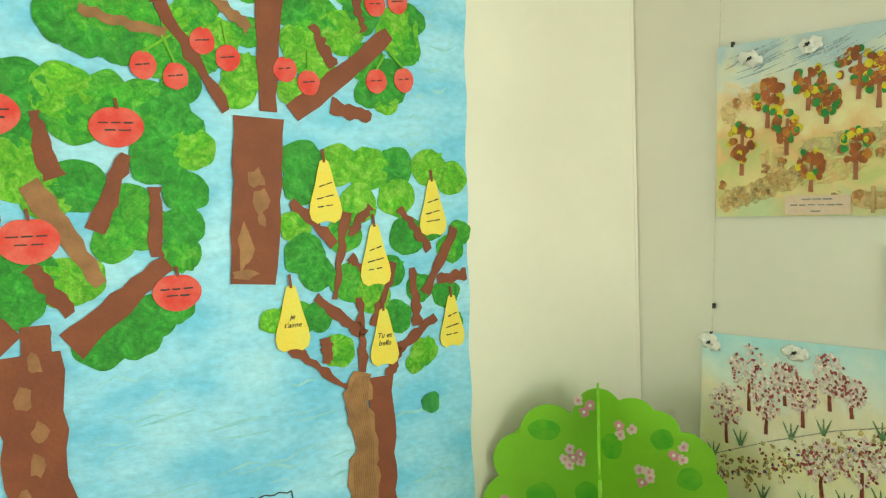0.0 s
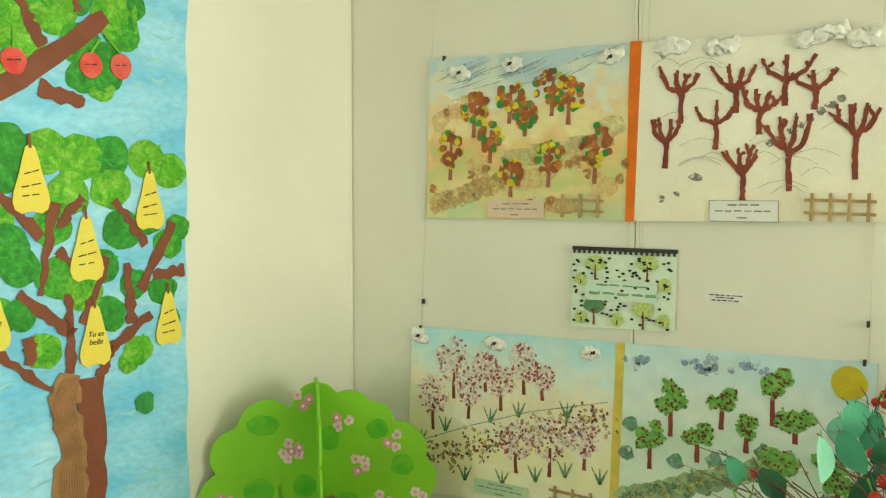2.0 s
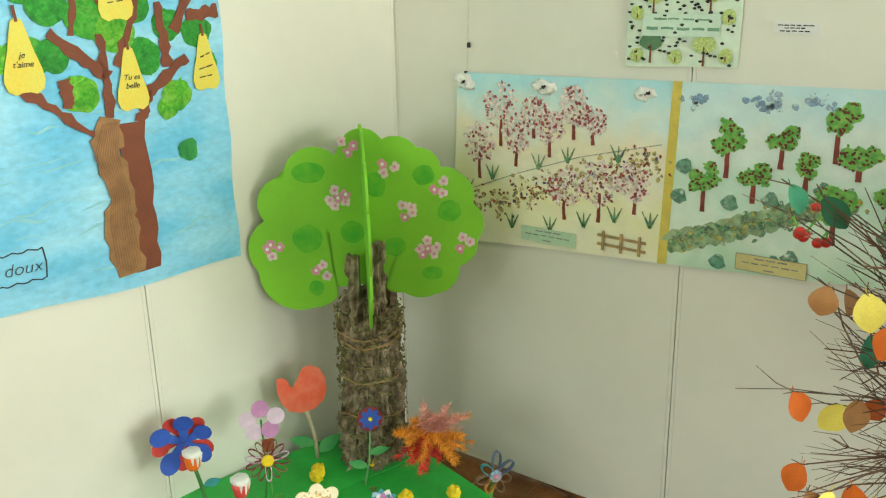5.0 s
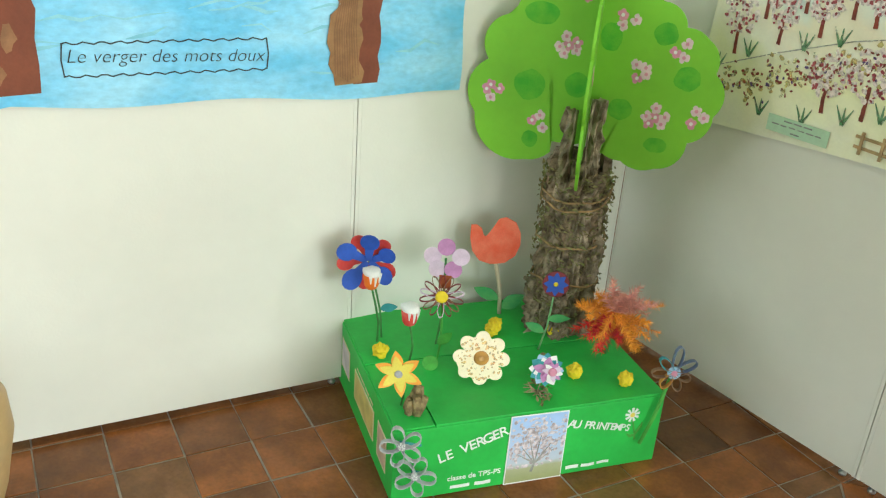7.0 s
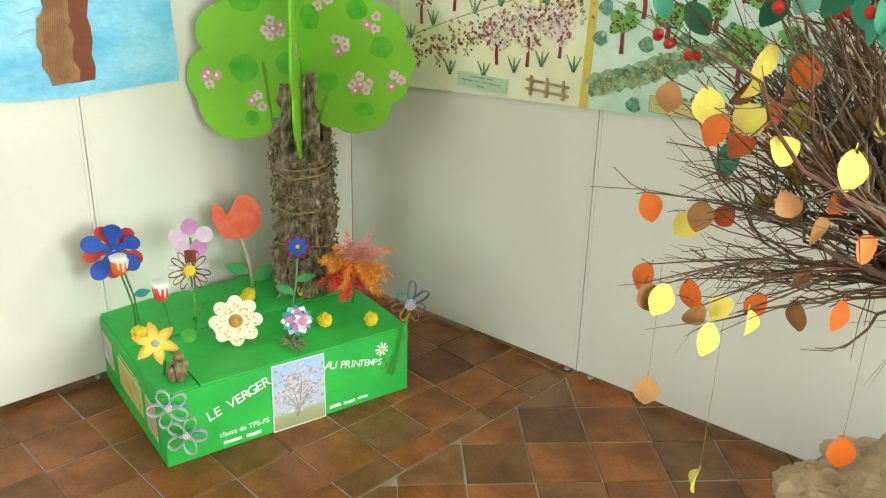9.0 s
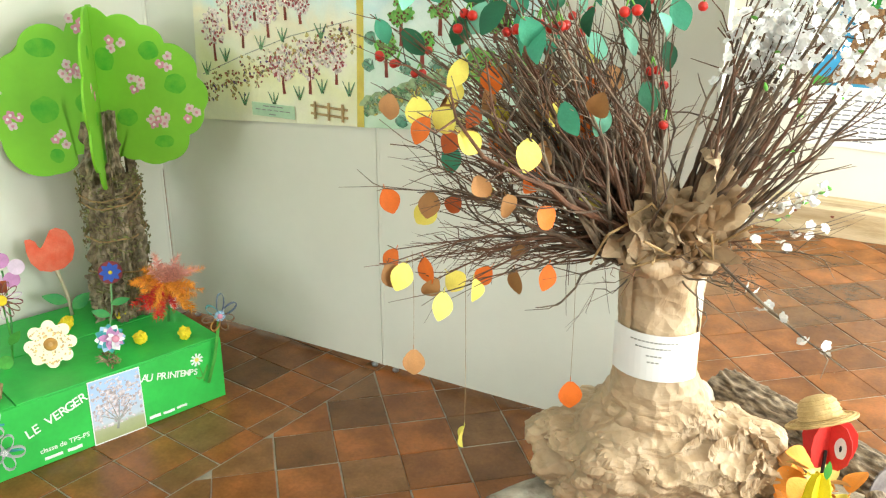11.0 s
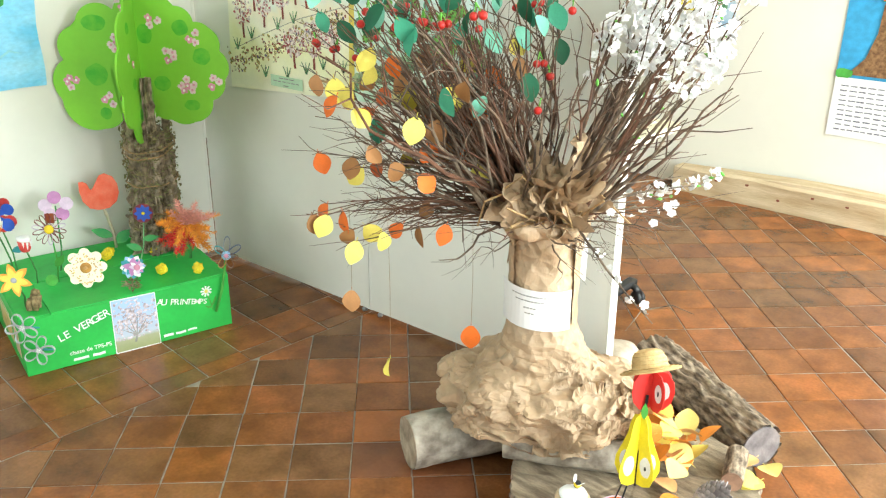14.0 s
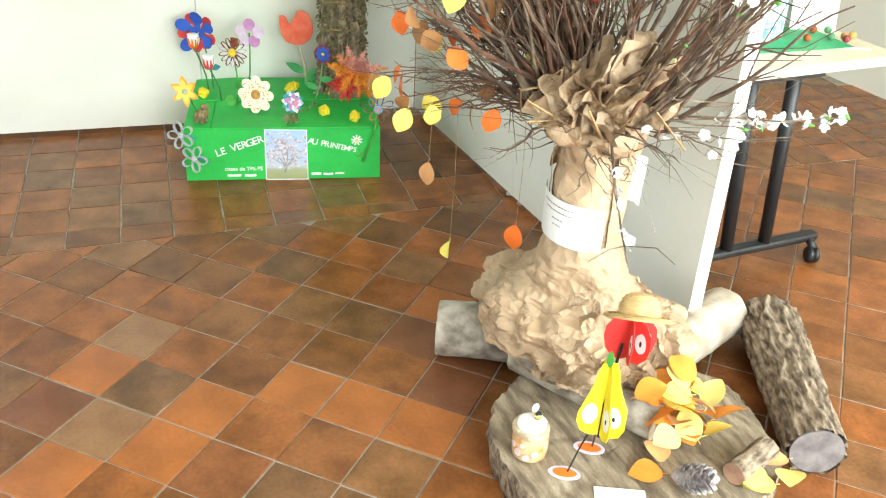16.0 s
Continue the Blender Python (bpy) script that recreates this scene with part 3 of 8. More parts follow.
# pear tree
part("pear_trunk", flats([stroke([(-0.975, 0.893), (-0.985, 1.03), (-0.975, 1.10), (-0.998, 1.21), (-0.975, 1.285)], [0.075, 0.08, 0.055, 0.075, 0.05], rag=0.009)], ZB, 0.0018), P_BROWN2, mural, "ribbed light brown corrugated card trunk")
part("pear_trunk", flats([stroke([(-0.922, 0.893), (-0.926, 1.06), (-0.925, 1.268)], [0.065, 0.068, 0.066], rag=0.006)], ZB - 0.0002, 0.0014), P_BROWN, mural)
ribs = [stroke([(-1.008 + i * 0.0068, 0.90 + abs(i - 5) * .004), (-1.012 + i * 0.0062, 1.03), (-1.0 + i * 0.0050, 1.10), (-1.028 + i * 0.0064, 1.20), (-0.998 + i * .0046, 1.275)], 0.0024) for i in range(10)]
for rib in ribs:
    part("card_rib", flats([rib], ZB + 0.0016, 0.0012), P_BROWN2, mural)
for a, b, w0, w1 in (((-1.15, 1.73), (-1.038, 1.62), .02, .025), ((-0.934, 1.711), (-1.0, 1.64), .018, .02), ((-1.004, 1.70), (-1.042, 1.48), .024, .018), ((-1.0, 1.585), (-0.955, 1.55), .02, .02), ((-0.852, 1.705), (-0.765, 1.59), .018, .024),
                     ((-0.685, 1.645), (-0.785, 1.475), .03, .022), ((-0.745, 1.505), (-0.652, 1.517), .03, .03), ((-0.824, 1.545), (-0.812, 1.39), .022, .028), ((-0.873, 1.563), (-0.943, 1.403), .022, .02),
                     ((-1.096, 1.488), (-0.965, 1.382), .026, .03), ((-0.977, 1.48), (-0.976, 1.285), .018, .024), ((-1.167, 1.371), (-1.018, 1.25), .024, .016), ((-1.075, 1.385), (-1.076, 1.32), .03, .022),
                     ((-0.755, 1.41), (-0.872, 1.33), .024, .028), ((-0.872, 1.34), (-0.90, 1.265), .026, .02)):
    branch(a, b, w0, w1, 0)


def pear(x, y, s, words=None):
    prof = [(0, .095), (.012, .088), (.02, .06), (.028, .025), (.042, -.02), (.046, -.045), (.04, -.065), (.024, -.075), (.008, -.07)]
    right = [(x + a * s, y + b * s) for a, b in prof]
    left = [(x - a * s, y + b * s) for a, b in prof[::-1] if a > 0]
    part("pear", flats([(right + left)[::-1]], ZB + 0.002, 0.0012), P_YELLOW, mural, "yellow card pear with handwriting")
    part("pear_stalk", flats([stroke([(x, y + .085 * s), (x - .003, y + .12 * s)], .007)], ZB + 0.0028), P_BROWN, mural)
    if words:
        for i, w in enumerate(words):
            lettering("handwriting", w, 0.019, INK, mural, pose(x, y + 0.012 - i * 0.02, ZB + 0.0042), shear=0.3)
    else:
        tagged(part("handwriting", flats(bars(x - .018 * s, x + .022 * s, y + .02, .0036, 0, 2, int(-x * 77) & 31, 0.3) + bars(x - .026 * s, x + .026 * s, y - .01, .0036, 0, 2, int(-x * 55) & 31, 0.2) + bars(x - .025 * s, x + .025 * s, y - .03, .0032, 0, 2, int(-x * 51) & 31, 0.1), ZB + 0.0038, 0.0003), INK, mural), kind="stuff")


for x, y, s, w in ((-1.06, 1.745, .95, None), (-0.753, 1.695, .9, None), (-0.929, 1.578, .95, None), (-1.16, 1.435, .98, ["je", "t'aime"]), (-0.912, 1.363, .9, ["Tu es", "belle"]), (-0.704, 1.385, .85, None)):
    pear(x, y, s, w)
# title in a wavy frame
wave = lambda a, b, y: [(a + (b - a) * i / 40, y + 0.003 * math.sin(i * 1.9)) for i in range(41)]
part("title_frame", flats([stroke(wave(-1.63, -1.18, 1.012), .0028), stroke(wave(-1.63, -1.18, .94), .0028), stroke([(-1.628, 1.012), (-1.632, .976), (-1.628, .94)], .0028), stroke([(-1.18, 1.012), (-1.176, .976), (-1.18, .94)], .0028)], ZM + 0.001, 0.0003), INK, mural, "thin wavy pen frame")
lettering("title", "Le verger des mots doux", 0.043, INK, mural, pose(-1.405, 0.978, ZM + 0.0016, 0, 0, -1.5), shear=0.25, offset=-0.0008, label="handwritten title in black pen")
# the mural's edge follows the corner panel, which stands a little further back
for ob in mural.children:
    back = Vector(ob.matrix_basis.translation)
    if back.length:
        ob.matrix_basis = Matrix.Translation((0, 0, -0.0396 * max(0.0, back.x + 0.94))) @ ob.matrix_basis
    else:
        for v in ob.data.vertices:
            v.co.z -= 0.0396 * max(0.0, v.co.x + 0.94)
# ---- drawings on the right panels ----
def sheet(name, corners, z, material, parent, label="", seed=0.0, amp=0.003, n=(20, 12)):
    """A sheet of paper between four corners (bottom left, bottom right, top right, top left), gently wavy."""
    (ax, ay), (bx_, by), (cx, cy), (dx, dy) = corners
    bm = bmesh.new()
    g = []
    for j in range(n[1] + 1):
        v = j / n[1]
        row = []
        for i in range(n[0] + 1):
            u = i / n[0]
            x = (ax * (1 - u) + bx_ * u) * (1 - v) + (dx * (1 - u) + cx * u) * v
            y = (ay * (1 - u) + by * u) * (1 - v) + (dy * (1 - u) + cy * u) * v
            row.append((x, y, z + wavy(x, y, seed, amp)))
        g.append(row)
    plate(bm, g, 0.0009)
    return part(name, bm, material, parent, label)


def wavy(x, y, seed, amp):
    return amp * (0.7 * math.sin(x * 7 + seed) + 0.6 * noise.noise((x * 4 + seed, y * 4, seed)) + 0.5 * math.sin(y * 9 + x * 3 + seed))


def laid(bm, seed, amp):
    for v in bm.verts:
        v.co.z += wavy(v.co.x, v.co.y, seed, amp)
    return bm


AMP = 0.0028


def cotton(x, y, w, parent, z, birds=True):
    """A pulled-out tuft of cotton wool, flat on the sheet."""
    bm = bmesh.new()
    r = random.Random(int(x * 1000))
    for k in range(3 + int(w * 90)):
        bmesh.ops.create_icosphere(bm, subdivisions=3, radius=1, matrix=Matrix.LocRotScale((x + r.uniform(-w, w) * .8, y + r.uniform(-.006, .006), z + 0.003), Euler((0, 0, r.uniform(-.4, .4))), (r.uniform(.021, .030), r.uniform(.015, .021), 0.0042)))
    for v in bm.verts:
        v.co += Vector((noise.noise(v.co * 90 + Vector((5, 0, 0))), noise.noise(v.co * 90), 0.4 * noise.noise(v.co * 110))) * 0.011
    c = part("cloud", bm, COTTON, parent, "tuft of white cotton wool", smooth=True)
    if birds:
        part("bird", flats([blob(x + .002, y, .006, .004, .35, 10, x), stroke([(x - .008, y - .005), (x, y), (x + .007, y + .006)], .003)], z + 0.0105), INK, c)


def card_label(x0, x1, y0, y1, z, material, parent, frame_ink=True):
    c = part("caption", flats([[(x0, y0), (x1, y0), (x1, y1), (x0, y1)]], z, 0.0006), material, parent, "small printed caption card")
    h = y1 - y0
    w = x1 - x0
    ink = bars(x0 + w * .25, x1 - w * .25, y1 - h * .2, h * .11, 0, 3, 2) + bars(x0 + w * .08, x1 - w * .08, y1 - h * .5, h * .08, 0, 6, 3) + bars(x0 + w * .4, x1 - w * .4, y0 + h * .18, h * .1, 0, 1, 4)
    if frame_ink:
        ink += [stroke([(x0, y0), (x1, y0)], .0015), stroke([(x0, y1), (x1, y1)], .0015), stroke([(x0, y0), (x0, y1)], .0015), stroke([(x1, y0), (x1, y1)], .0015)]
    part("print", flats(ink, z + 0.0012, 0.0002), P_GREYINK, c)


def stick_fence(x0, x1, y0, y1, z, parent, posts):
    f = part("fence", flats([stroke([(x0 - .01, y0 + (y1 - y0) * k), (x1 + .01, y0 + (y1 - y0) * k - .003)], .007) for k in (.3, .75)], z, 0.004), STICK, parent, "little fence of thin wooden sticks")
    for i in range(posts):
        x = x0 + (x1 - x0) * (i + .15) / (posts - .7)
        part("stick", flats([stroke([(x, y0), (x + .001, y1)], .007)], z + 0.003, 0.004), STICK, f)


def posted(parent, name, shapes, z, material, seed, label="", t=0.0005, mis=None, each=0):
    """Painted shapes on a sheet, following its waves: one part, or one for every `each` shapes; many tiny dabs are stuff."""
    if each:
        for i in range(0, len(shapes), each):
            ob = part(name, laid(flats(shapes[i:i + each], z + 0.00004 * (i // each), t, mis), seed, AMP), material, parent, label)
        return ob
    ob = part(name, laid(flats(shapes, z, t, mis), seed, AMP), material, parent, label)
    return tagged(ob, kind="stuff") if len(shapes) > 16 else ob


AUTUMN = wash("autumn_watercolour", [(0.0, (0.62, 0.72, 0.44)), (0.15, (0.84, 0.70, 0.36)), (0.3, (0.62, 0.66, 0.28)), (0.42, (0.86, 0.58, 0.28)), (0.55, (0.88, 0.80, 0.46)), (0.66, (0.86, 0.68, 0.42)), (0.78, (0.78, 0.82, 0.72)), (1.0, (0.52, 0.68, 0.76))], 1.65, 2.12, 9, 0.8)
WINTER = wash("winter_paper", [(0.0, (0.90, 0.86, 0.70)), (0.5, (0.93, 0.91, 0.82)), (1.0, (0.88, 0.88, 0.82))], 1.65, 2.12, 4, 0.4)
SPRING = wash("spring_watercolour", [(0.0, (0.93, 0.92, 0.74)), (0.3, (0.92, 0.91, 0.58)), (0.45, (0.94, 0.92, 0.76)), (0.62, (0.94, 0.86, 0.66)), (0.80, (0.76, 0.90, 0.88)), (1.0, (0.48, 0.82, 0.92))], 0.82, 1.32, 7, 0.55)
SUMMER = wash("summer_watercolour", [(0.0, (0.56, 0.78, 0.60)), (0.25, (0.78, 0.90, 0.80)), (0.45, (0.62, 0.82, 0.70)), (0.7, (0.80, 0.91, 0.88)), (0.85, (0.68, 0.86, 0.88)), (1.0, (0.60, 0.82, 0.88))], 0.85, 1.33, 8, 0.7)

def specks(spots, n, sx, sy, r0, r1, seed):
    q = random.Random(seed)
    out = []
    for x, y in spots:
        for _ in range(n):
            out.append(blob(x + q.gauss(0, sx), y + q.gauss(0, sy), q.uniform(r0, r1), q.uniform(r0, r1) * .7, .3, 7, q.random() * 9, q.random() * 3))
    return out



P_PENCIL = glaze("pencil_grey", (0.42, 0.41, 0.36), (0.5, 0.48, 0.42), .6, 90)

# upper drawing: autumn and winter
upper = thing("orchard_drawing", "double watercolour sheet of autumn and winter orchards joined by orange strip", "drawing", MR, "seasonal orchard drawings")
ZP = 0.010
sheet("autumn_sheet", [(0.257, 1.647), (0.925, 1.652), (0.925, 2.115), (0.274, 2.121)], ZP, AUTUMN, upper, "autumn watercolour in ochre and orange", 1.0, AMP)
sheet("winter_sheet", [(0.920, 1.650), (1.527, 1.661), (1.531, 2.092), (0.920, 2.113)], ZP, WINTER, upper, "pale winter drawing on cream paper", 1.0, AMP)
ZQ = ZP + 0.0014
posted(upper, "orange_strip", [[(0.902, 1.649), (0.926, 1.65), (0.926 + .014, 2.117), (0.908, 2.118)]], ZQ + 0.0008, P_ORANGE, 1.0, "bright orange paper strip")
r = random.Random(11)
posted(upper, "painted_path", [blob(0.30 + i * 0.0275, 1.69 + i * 0.0085, 0.03, 0.028, .25, 14, i) for i in range(9)], ZQ, glaze("path_glaze", (0.74, 0.68, 0.36), (0.78, 0.56, 0.26), .5, 40, .2), 1.0, "olive and brown painted path", each=1)
posted(upper, "path_dab", specks([(.30 + i * .0275, 1.69 + i * .0085) for i in range(9)], 8, .012, .012, .006, .012, 33), ZQ + .0003, glaze("rust_glaze", (0.60, 0.34, 0.13), (0.66, 0.46, 0.18), .34, 60, .2), 1.0)
posted(upper, "wash_patch", [blob(x, y, rx, ry, .3, 18, x * 9) for x, y, rx, ry in ((.33, 1.93, .05, .04), (.45, 1.80, .05, .03), (.62, 1.76, .06, .03), (.78, 1.83, .05, .04), (.84, 1.74, .05, .03), (.70, 1.69, .07, .02), (.40, 1.98, .06, .03))], ZQ - .0002, glaze("peach_wash", (0.92, 0.62, 0.30), (0.92, 0.74, 0.40), .35, 22, .25), 1.0, each=1)
posted(upper, "hill_wash", [blob(x, y, rx, ry, .25, 18, x) for x, y, rx, ry in ((0.60, 1.83, .07, .018), (0.70, 1.845, .09, .018), (0.80, 1.86, .07, .02), (0.86, 1.90, .04, .025), (0.66, 1.81, .05, .015))], ZQ, glaze("hill_wash", (0.70, 0.72, 0.40), (0.76, 0.62, 0.34), .4, 26, .25), 1.0, each=1)
posted(upper, "sky_stroke", [stroke([(x, y), (x + d / 2, y + .012), (x + d, y + .03)], [.001, .005, .001]) for x, y, d in [(r.uniform(.29, .75), r.uniform(2.02, 2.085), r.uniform(.06, .16)) for _ in range(26)]], ZQ, glaze("sky_glaze", (0.46, 0.60, 0.70), (0.58, 0.68, 0.74), .5, 60, .2), 1.0, "pale blue brush strokes", each=1)
posted(upper, "leaf_blot", [blob(x, y, .012, .013, .3, 10, x) for x, y in ((.335, 1.96), (.285, 1.735), (.42, 1.775), (.47, 1.79), (.735, 1.80), (.76, 1.81), (.90, 1.80), (.885, 1.76), (.62, 1.70), (.79, 1.775), (.68, 1.70))], ZQ, glaze("blot_glaze", (0.45, 0.18, 0.06), (0.55, 0.30, 0.10), .5, 60), 1.0, each=1)


P_TRUNKPINK = paint("pinkish_trunk_paint", (0.40, 0.15, 0.08))
STAMPS = [paint("rust_stamp", (0.45, 0.13, 0.035), vary=.25), paint("yellow_stamp", (0.78, 0.66, 0.05)), paint("green_stamp", (0.04, 0.30, 0.07)), paint("orange_stamp", (0.58, 0.22, 0.04))]


def autumn_tree(x, y0, y1, w, seed):
    q = random.Random(seed)
    t = posted(upper, "painted_tree", [stroke([(x - .003, y0), (x, (y0 + y1) / 2), (x + .002, y1 - .02)], [.013, .011, .008], rag=.0008)], ZQ + 0.0003, P_TRUNKPINK, 1.0, "autumn tree of stamped dots")
    h = y1 - y0
    dots, mi = [], []
    for i in range(44):
        a, k = q.random() * 6.28, math.sqrt(q.random()) if i > 26 else q.uniform(.6, 1.0)
        dots.append(blob(x + math.cos(a) * w * 1.0 * k, y0 + h * .66 + math.sin(a) * h * .36 * k, q.uniform(.0075, .0115), None, .07, 12, i))
        mi.append(q.choice((0, 0, 0, 0, 3)) if i > 26 else q.choice((0, 0, 1, 1, 2, 2, 3)))
    bm = laid(flats(dots, ZQ + 0.0006, 0.0005, mi), 1.0, AMP)
    part("stamped_leaves", bm, STAMPS, t)


for i, (x, y0, y1, w) in enumerate(((.431, 1.884, 2.017, .045), (.55, 1.92, 2.036, .042), (.60, 1.882, 1.974, .036), (.685, 1.936, 2.064, .06), (.735, 1.91, 2.03, .045), (.348, 1.761, 1.90, .042),
                                    (.486, 1.809, 1.925, .038), (.554, 1.711, 1.82, .038), (.675, 1.739, 1.862, .045), (.815, 1.748, 1.907, .042))):
    autumn_tree(x, y0, y1, w, i)


def winter_tree(x, y0, y1, w, seed):
    q = random.Random(seed)
    h = y1 - y0
    fx = x + q.uniform(-.004, .004)
    s = [stroke([(x, y0), (x + q.uniform(-.003, .003), y0 + h * .28), (fx, y0 + h * .55)], [.015, .012, .014], rag=.0018)]
    n = q.choice((3, 4, 4, 5))
    for k in range(n):
        d = (k - (n - 1) / 2) / ((n - 1) / 2) + q.uniform(-.12, .12)
        y = y0 + h * q.uniform(.44, .54)
        e = (x + d * w * q.uniform(.8, 1.15), y0 + h * q.uniform(.82, 1.02))
        m = (x + d * w * q.uniform(.45, .75), y0 + h * q.uniform(.60, .70))
        s.append(stroke([(fx, y), m, e], [.012, .0115, .007], rag=.0022))
        for j in range(q.choice((1, 1, 2))):
            f = q.uniform(.1, .7)
            p = (m[0] + (e[0] - m[0]) * f, m[1] + (e[1] - m[1]) * f)
            s.append(stroke([p, (p[0] + q.uniform(-.6, .6) * w * .5, p[1] + h * q.uniform(.08, .2))], [.009, .0065], rag=.0018))
    posted(upper, "bare_tree", s, ZQ + 0.0004, P_DARKRED, 1.0, "bare dark red winter tree")


for i, (x, y0, y1, w) in enumerate(((1.046, 1.899, 2.048, .05), (1.184, 1.92, 2.035, .055), (1.299, 1.932, 2.052, .055), (1.365, 1.92, 2.02, .05), (1.009, 1.787, 1.919, .042), (1.137, 1.832, 1.953, .045),
                                    (1.242, 1.866, 1.975, .05), (1.205, 1.707, 1.842, .045), (1.313, 1.729, 1.914, .055), (1.457, 1.756, 1.946, .06))):
    winter_tree(x, y0, y1, w, i + 20)
posted(upper, "pencil_line", [stroke([(x + d * k, y + .02 * math.sin(k * 3.1)) for k in (0, .25, .5, .75, 1)], .0010) for x, y, d in [(r.uniform(.95, 1.4), r.uniform(1.7, 2.06), r.uniform(.06, .12)) for _ in range(20)]], ZQ, P_PENCIL, 1.0, "thin grey pencil hills", each=1)
posted(upper, "grey_smudge", [blob(1.27 + i * .022, 1.845 + i * .014, .012, .008, .4, 10, i) for i in range(8)] + [blob(1.09, 1.765, .018, .012, .3, 10), blob(1.0, 1.71, .010, .009, .3, 10), blob(1.04, 1.72, .009, .009, .3, 10)], ZQ, glaze("grey_smudge", (0.30, 0.30, 0.24), (0.22, 0.22, 0.2), .45, 90), 1.0, each=1)
for x, y in ((.381, 2.074), (.551, 2.087), (.855, 2.082)):
    cotton(x, y, .016, upper, ZQ)
for x, y, w in ((1.024, 2.096, .03), (1.146, 2.083, .03), (1.358, 2.088, .025), (1.47, 2.079, .045), (1.40, 2.095, .03)):
    cotton(x, y, w, upper, ZQ, False)
card_label(.481, .662, 1.653, 1.703, ZQ + .003, LABELPINK, upper, False)
card_label(1.125, 1.292, 1.655, 1.706, ZQ + .003, WHITEPAPER, upper)
stick_fence(.712, .832, 1.657, 1.722, ZQ + .003, upper, 3)
stick_fence(1.36, 1.495, 1.659, 1.725, ZQ + .003, upper, 4)

# lower drawing: spring and summer
lower = thing("orchard_drawing", "double watercolour sheet of spring and summer orchards joined by yellow strip", "drawing", MR, "seasonal orchard drawings")
sheet("spring_sheet", [(0.180, 0.792), (0.885, 0.838), (0.898, 1.325), (0.207, 1.311)], ZP, SPRING, lower, "spring watercolour with pink blossom", 2.0, AMP)
sheet("summer_sheet", [(0.880, 0.836), (1.500, 0.880), (1.517, 1.337), (0.894, 1.325)], ZP, SUMMER, lower, "green summer watercolour", 2.0, AMP)
posted(lower, "yellow_strip", [[(0.866, .836), (0.892, .838), (0.906, 1.326), (0.882, 1.326)]], ZQ + 0.0008, P_YSTRIP, 2.0, "pale yellow paper strip")


path = [(0.22 + i * .048, .892 + i * .0172) for i in range(14)]
posted(lower, "flower_path", specks(path, 11, .024, .024, .003, .006, 1), ZQ + .0004, P_DARKRED, 2.0, "path of dabbed flowers")
posted(lower, "flower_path", specks(path, 14, .024, .024, .005, .010, 2), ZQ + .0002, glaze("olive_glaze", (0.56, 0.54, 0.22), (0.70, 0.52, 0.20), .45, 60), 2.0)
posted(lower, "flower_path", specks(path, 3, .022, .02, .003, .006, 3), ZQ + .0006, paint("violet_dab", (0.12, 0.07, 0.20)), 2.0)
posted(lower, "path_line", [stroke([(.22, .95), (.42, 1.03), (.62, 1.10), (.86, 1.16)], .003)], ZQ, P_PENCIL, 2.0)


ROSE = paint("rose_dab", (0.42, 0.08, 0.10), vary=.2)
BLUSH = glaze("blush_dab", (0.90, 0.76, 0.73), (0.92, 0.82, 0.78), .7, 80, .2)


def scatter(x, y, rx, ry, n, r0, r1, seed):
    q = random.Random(seed)
    out = []
    for _ in range(n):
        a, k = q.random() * 6.283, math.sqrt(q.random())
        out.append(blob(x + math.cos(a) * rx * k, y + math.sin(a) * ry * k, q.uniform(r0, r1), q.uniform(r0, r1) * .7, .3, 7, q.random() * 9, q.random() * 3))
    return out


def blossom_tree(x, y0, y1, w, seed):
    q = random.Random(seed)
    h = y1 - y0
    t = posted(lower, "blossom_tree", [stroke([(x, y0), (x + q.uniform(-.004, .004), y0 + h * .25), (x + .002, y0 + h * .5)], [.011, .009, .008], rag=.0008)], ZQ + .0004, P_DARKRED, 2.0, "spring tree of pink dabs")
    part("pale_blossom", laid(flats(scatter(x, y0 + h * .66, w * 1.05, h * .38, 60, .006, .010, seed), ZQ + .0007, .0003), 2.0, AMP), BLUSH, t)
    part("pink_blossom", laid(flats(scatter(x, y0 + h * .66, w * 1.05, h * .38, 34, .0034, .0060, seed + 50), ZQ + .0011, .0003), 2.0, AMP), ROSE, t)


for i, (x, y0, y1, w) in enumerate(((.284, .998, 1.165, .05), (.36, 1.104, 1.286, .055), (.411, 1.049, 1.196, .045), (.472, 1.138, 1.252, .04), (.525, 1.089, 1.215, .042), (.602, 1.147, 1.289, .045), (.663, 1.138, 1.237, .038),
                                    (.577, .913, 1.061, .055), (.685, .922, 1.091, .055), (.792, .961, 1.101, .045))):
    blossom_tree(x, y0, y1, w, i + 60)
posted(lower, "grass_tuft", [stroke([(x, y), (x + d, y + .044)], [.009, .002]) for x, y in ((.33, 1.0), (.49, 1.05), (.585, 1.08), (.74, 1.10), (.64, .90), (.735, .93), (.84, .93), (.40, .86), (.53, .87), (.24, .95)) for d in (-.024, 0, .022)], ZQ + .0004, glaze("grass_glaze", (0.10, 0.26, 0.12), (0.2, 0.34, 0.18), .62, 70), 2.0, "dark green grass tufts", each=3)
for x, y in ((.235, 1.285), (.506, 1.287), (.817, 1.291)):
    cotton(x, y, .02, lower, ZQ)
card_label(.436, .618, .833, .876, ZQ + .003, LABELMINT, lower, False)
stick_fence(.697, .822, .846, .902, ZQ + .003, lower, 3)

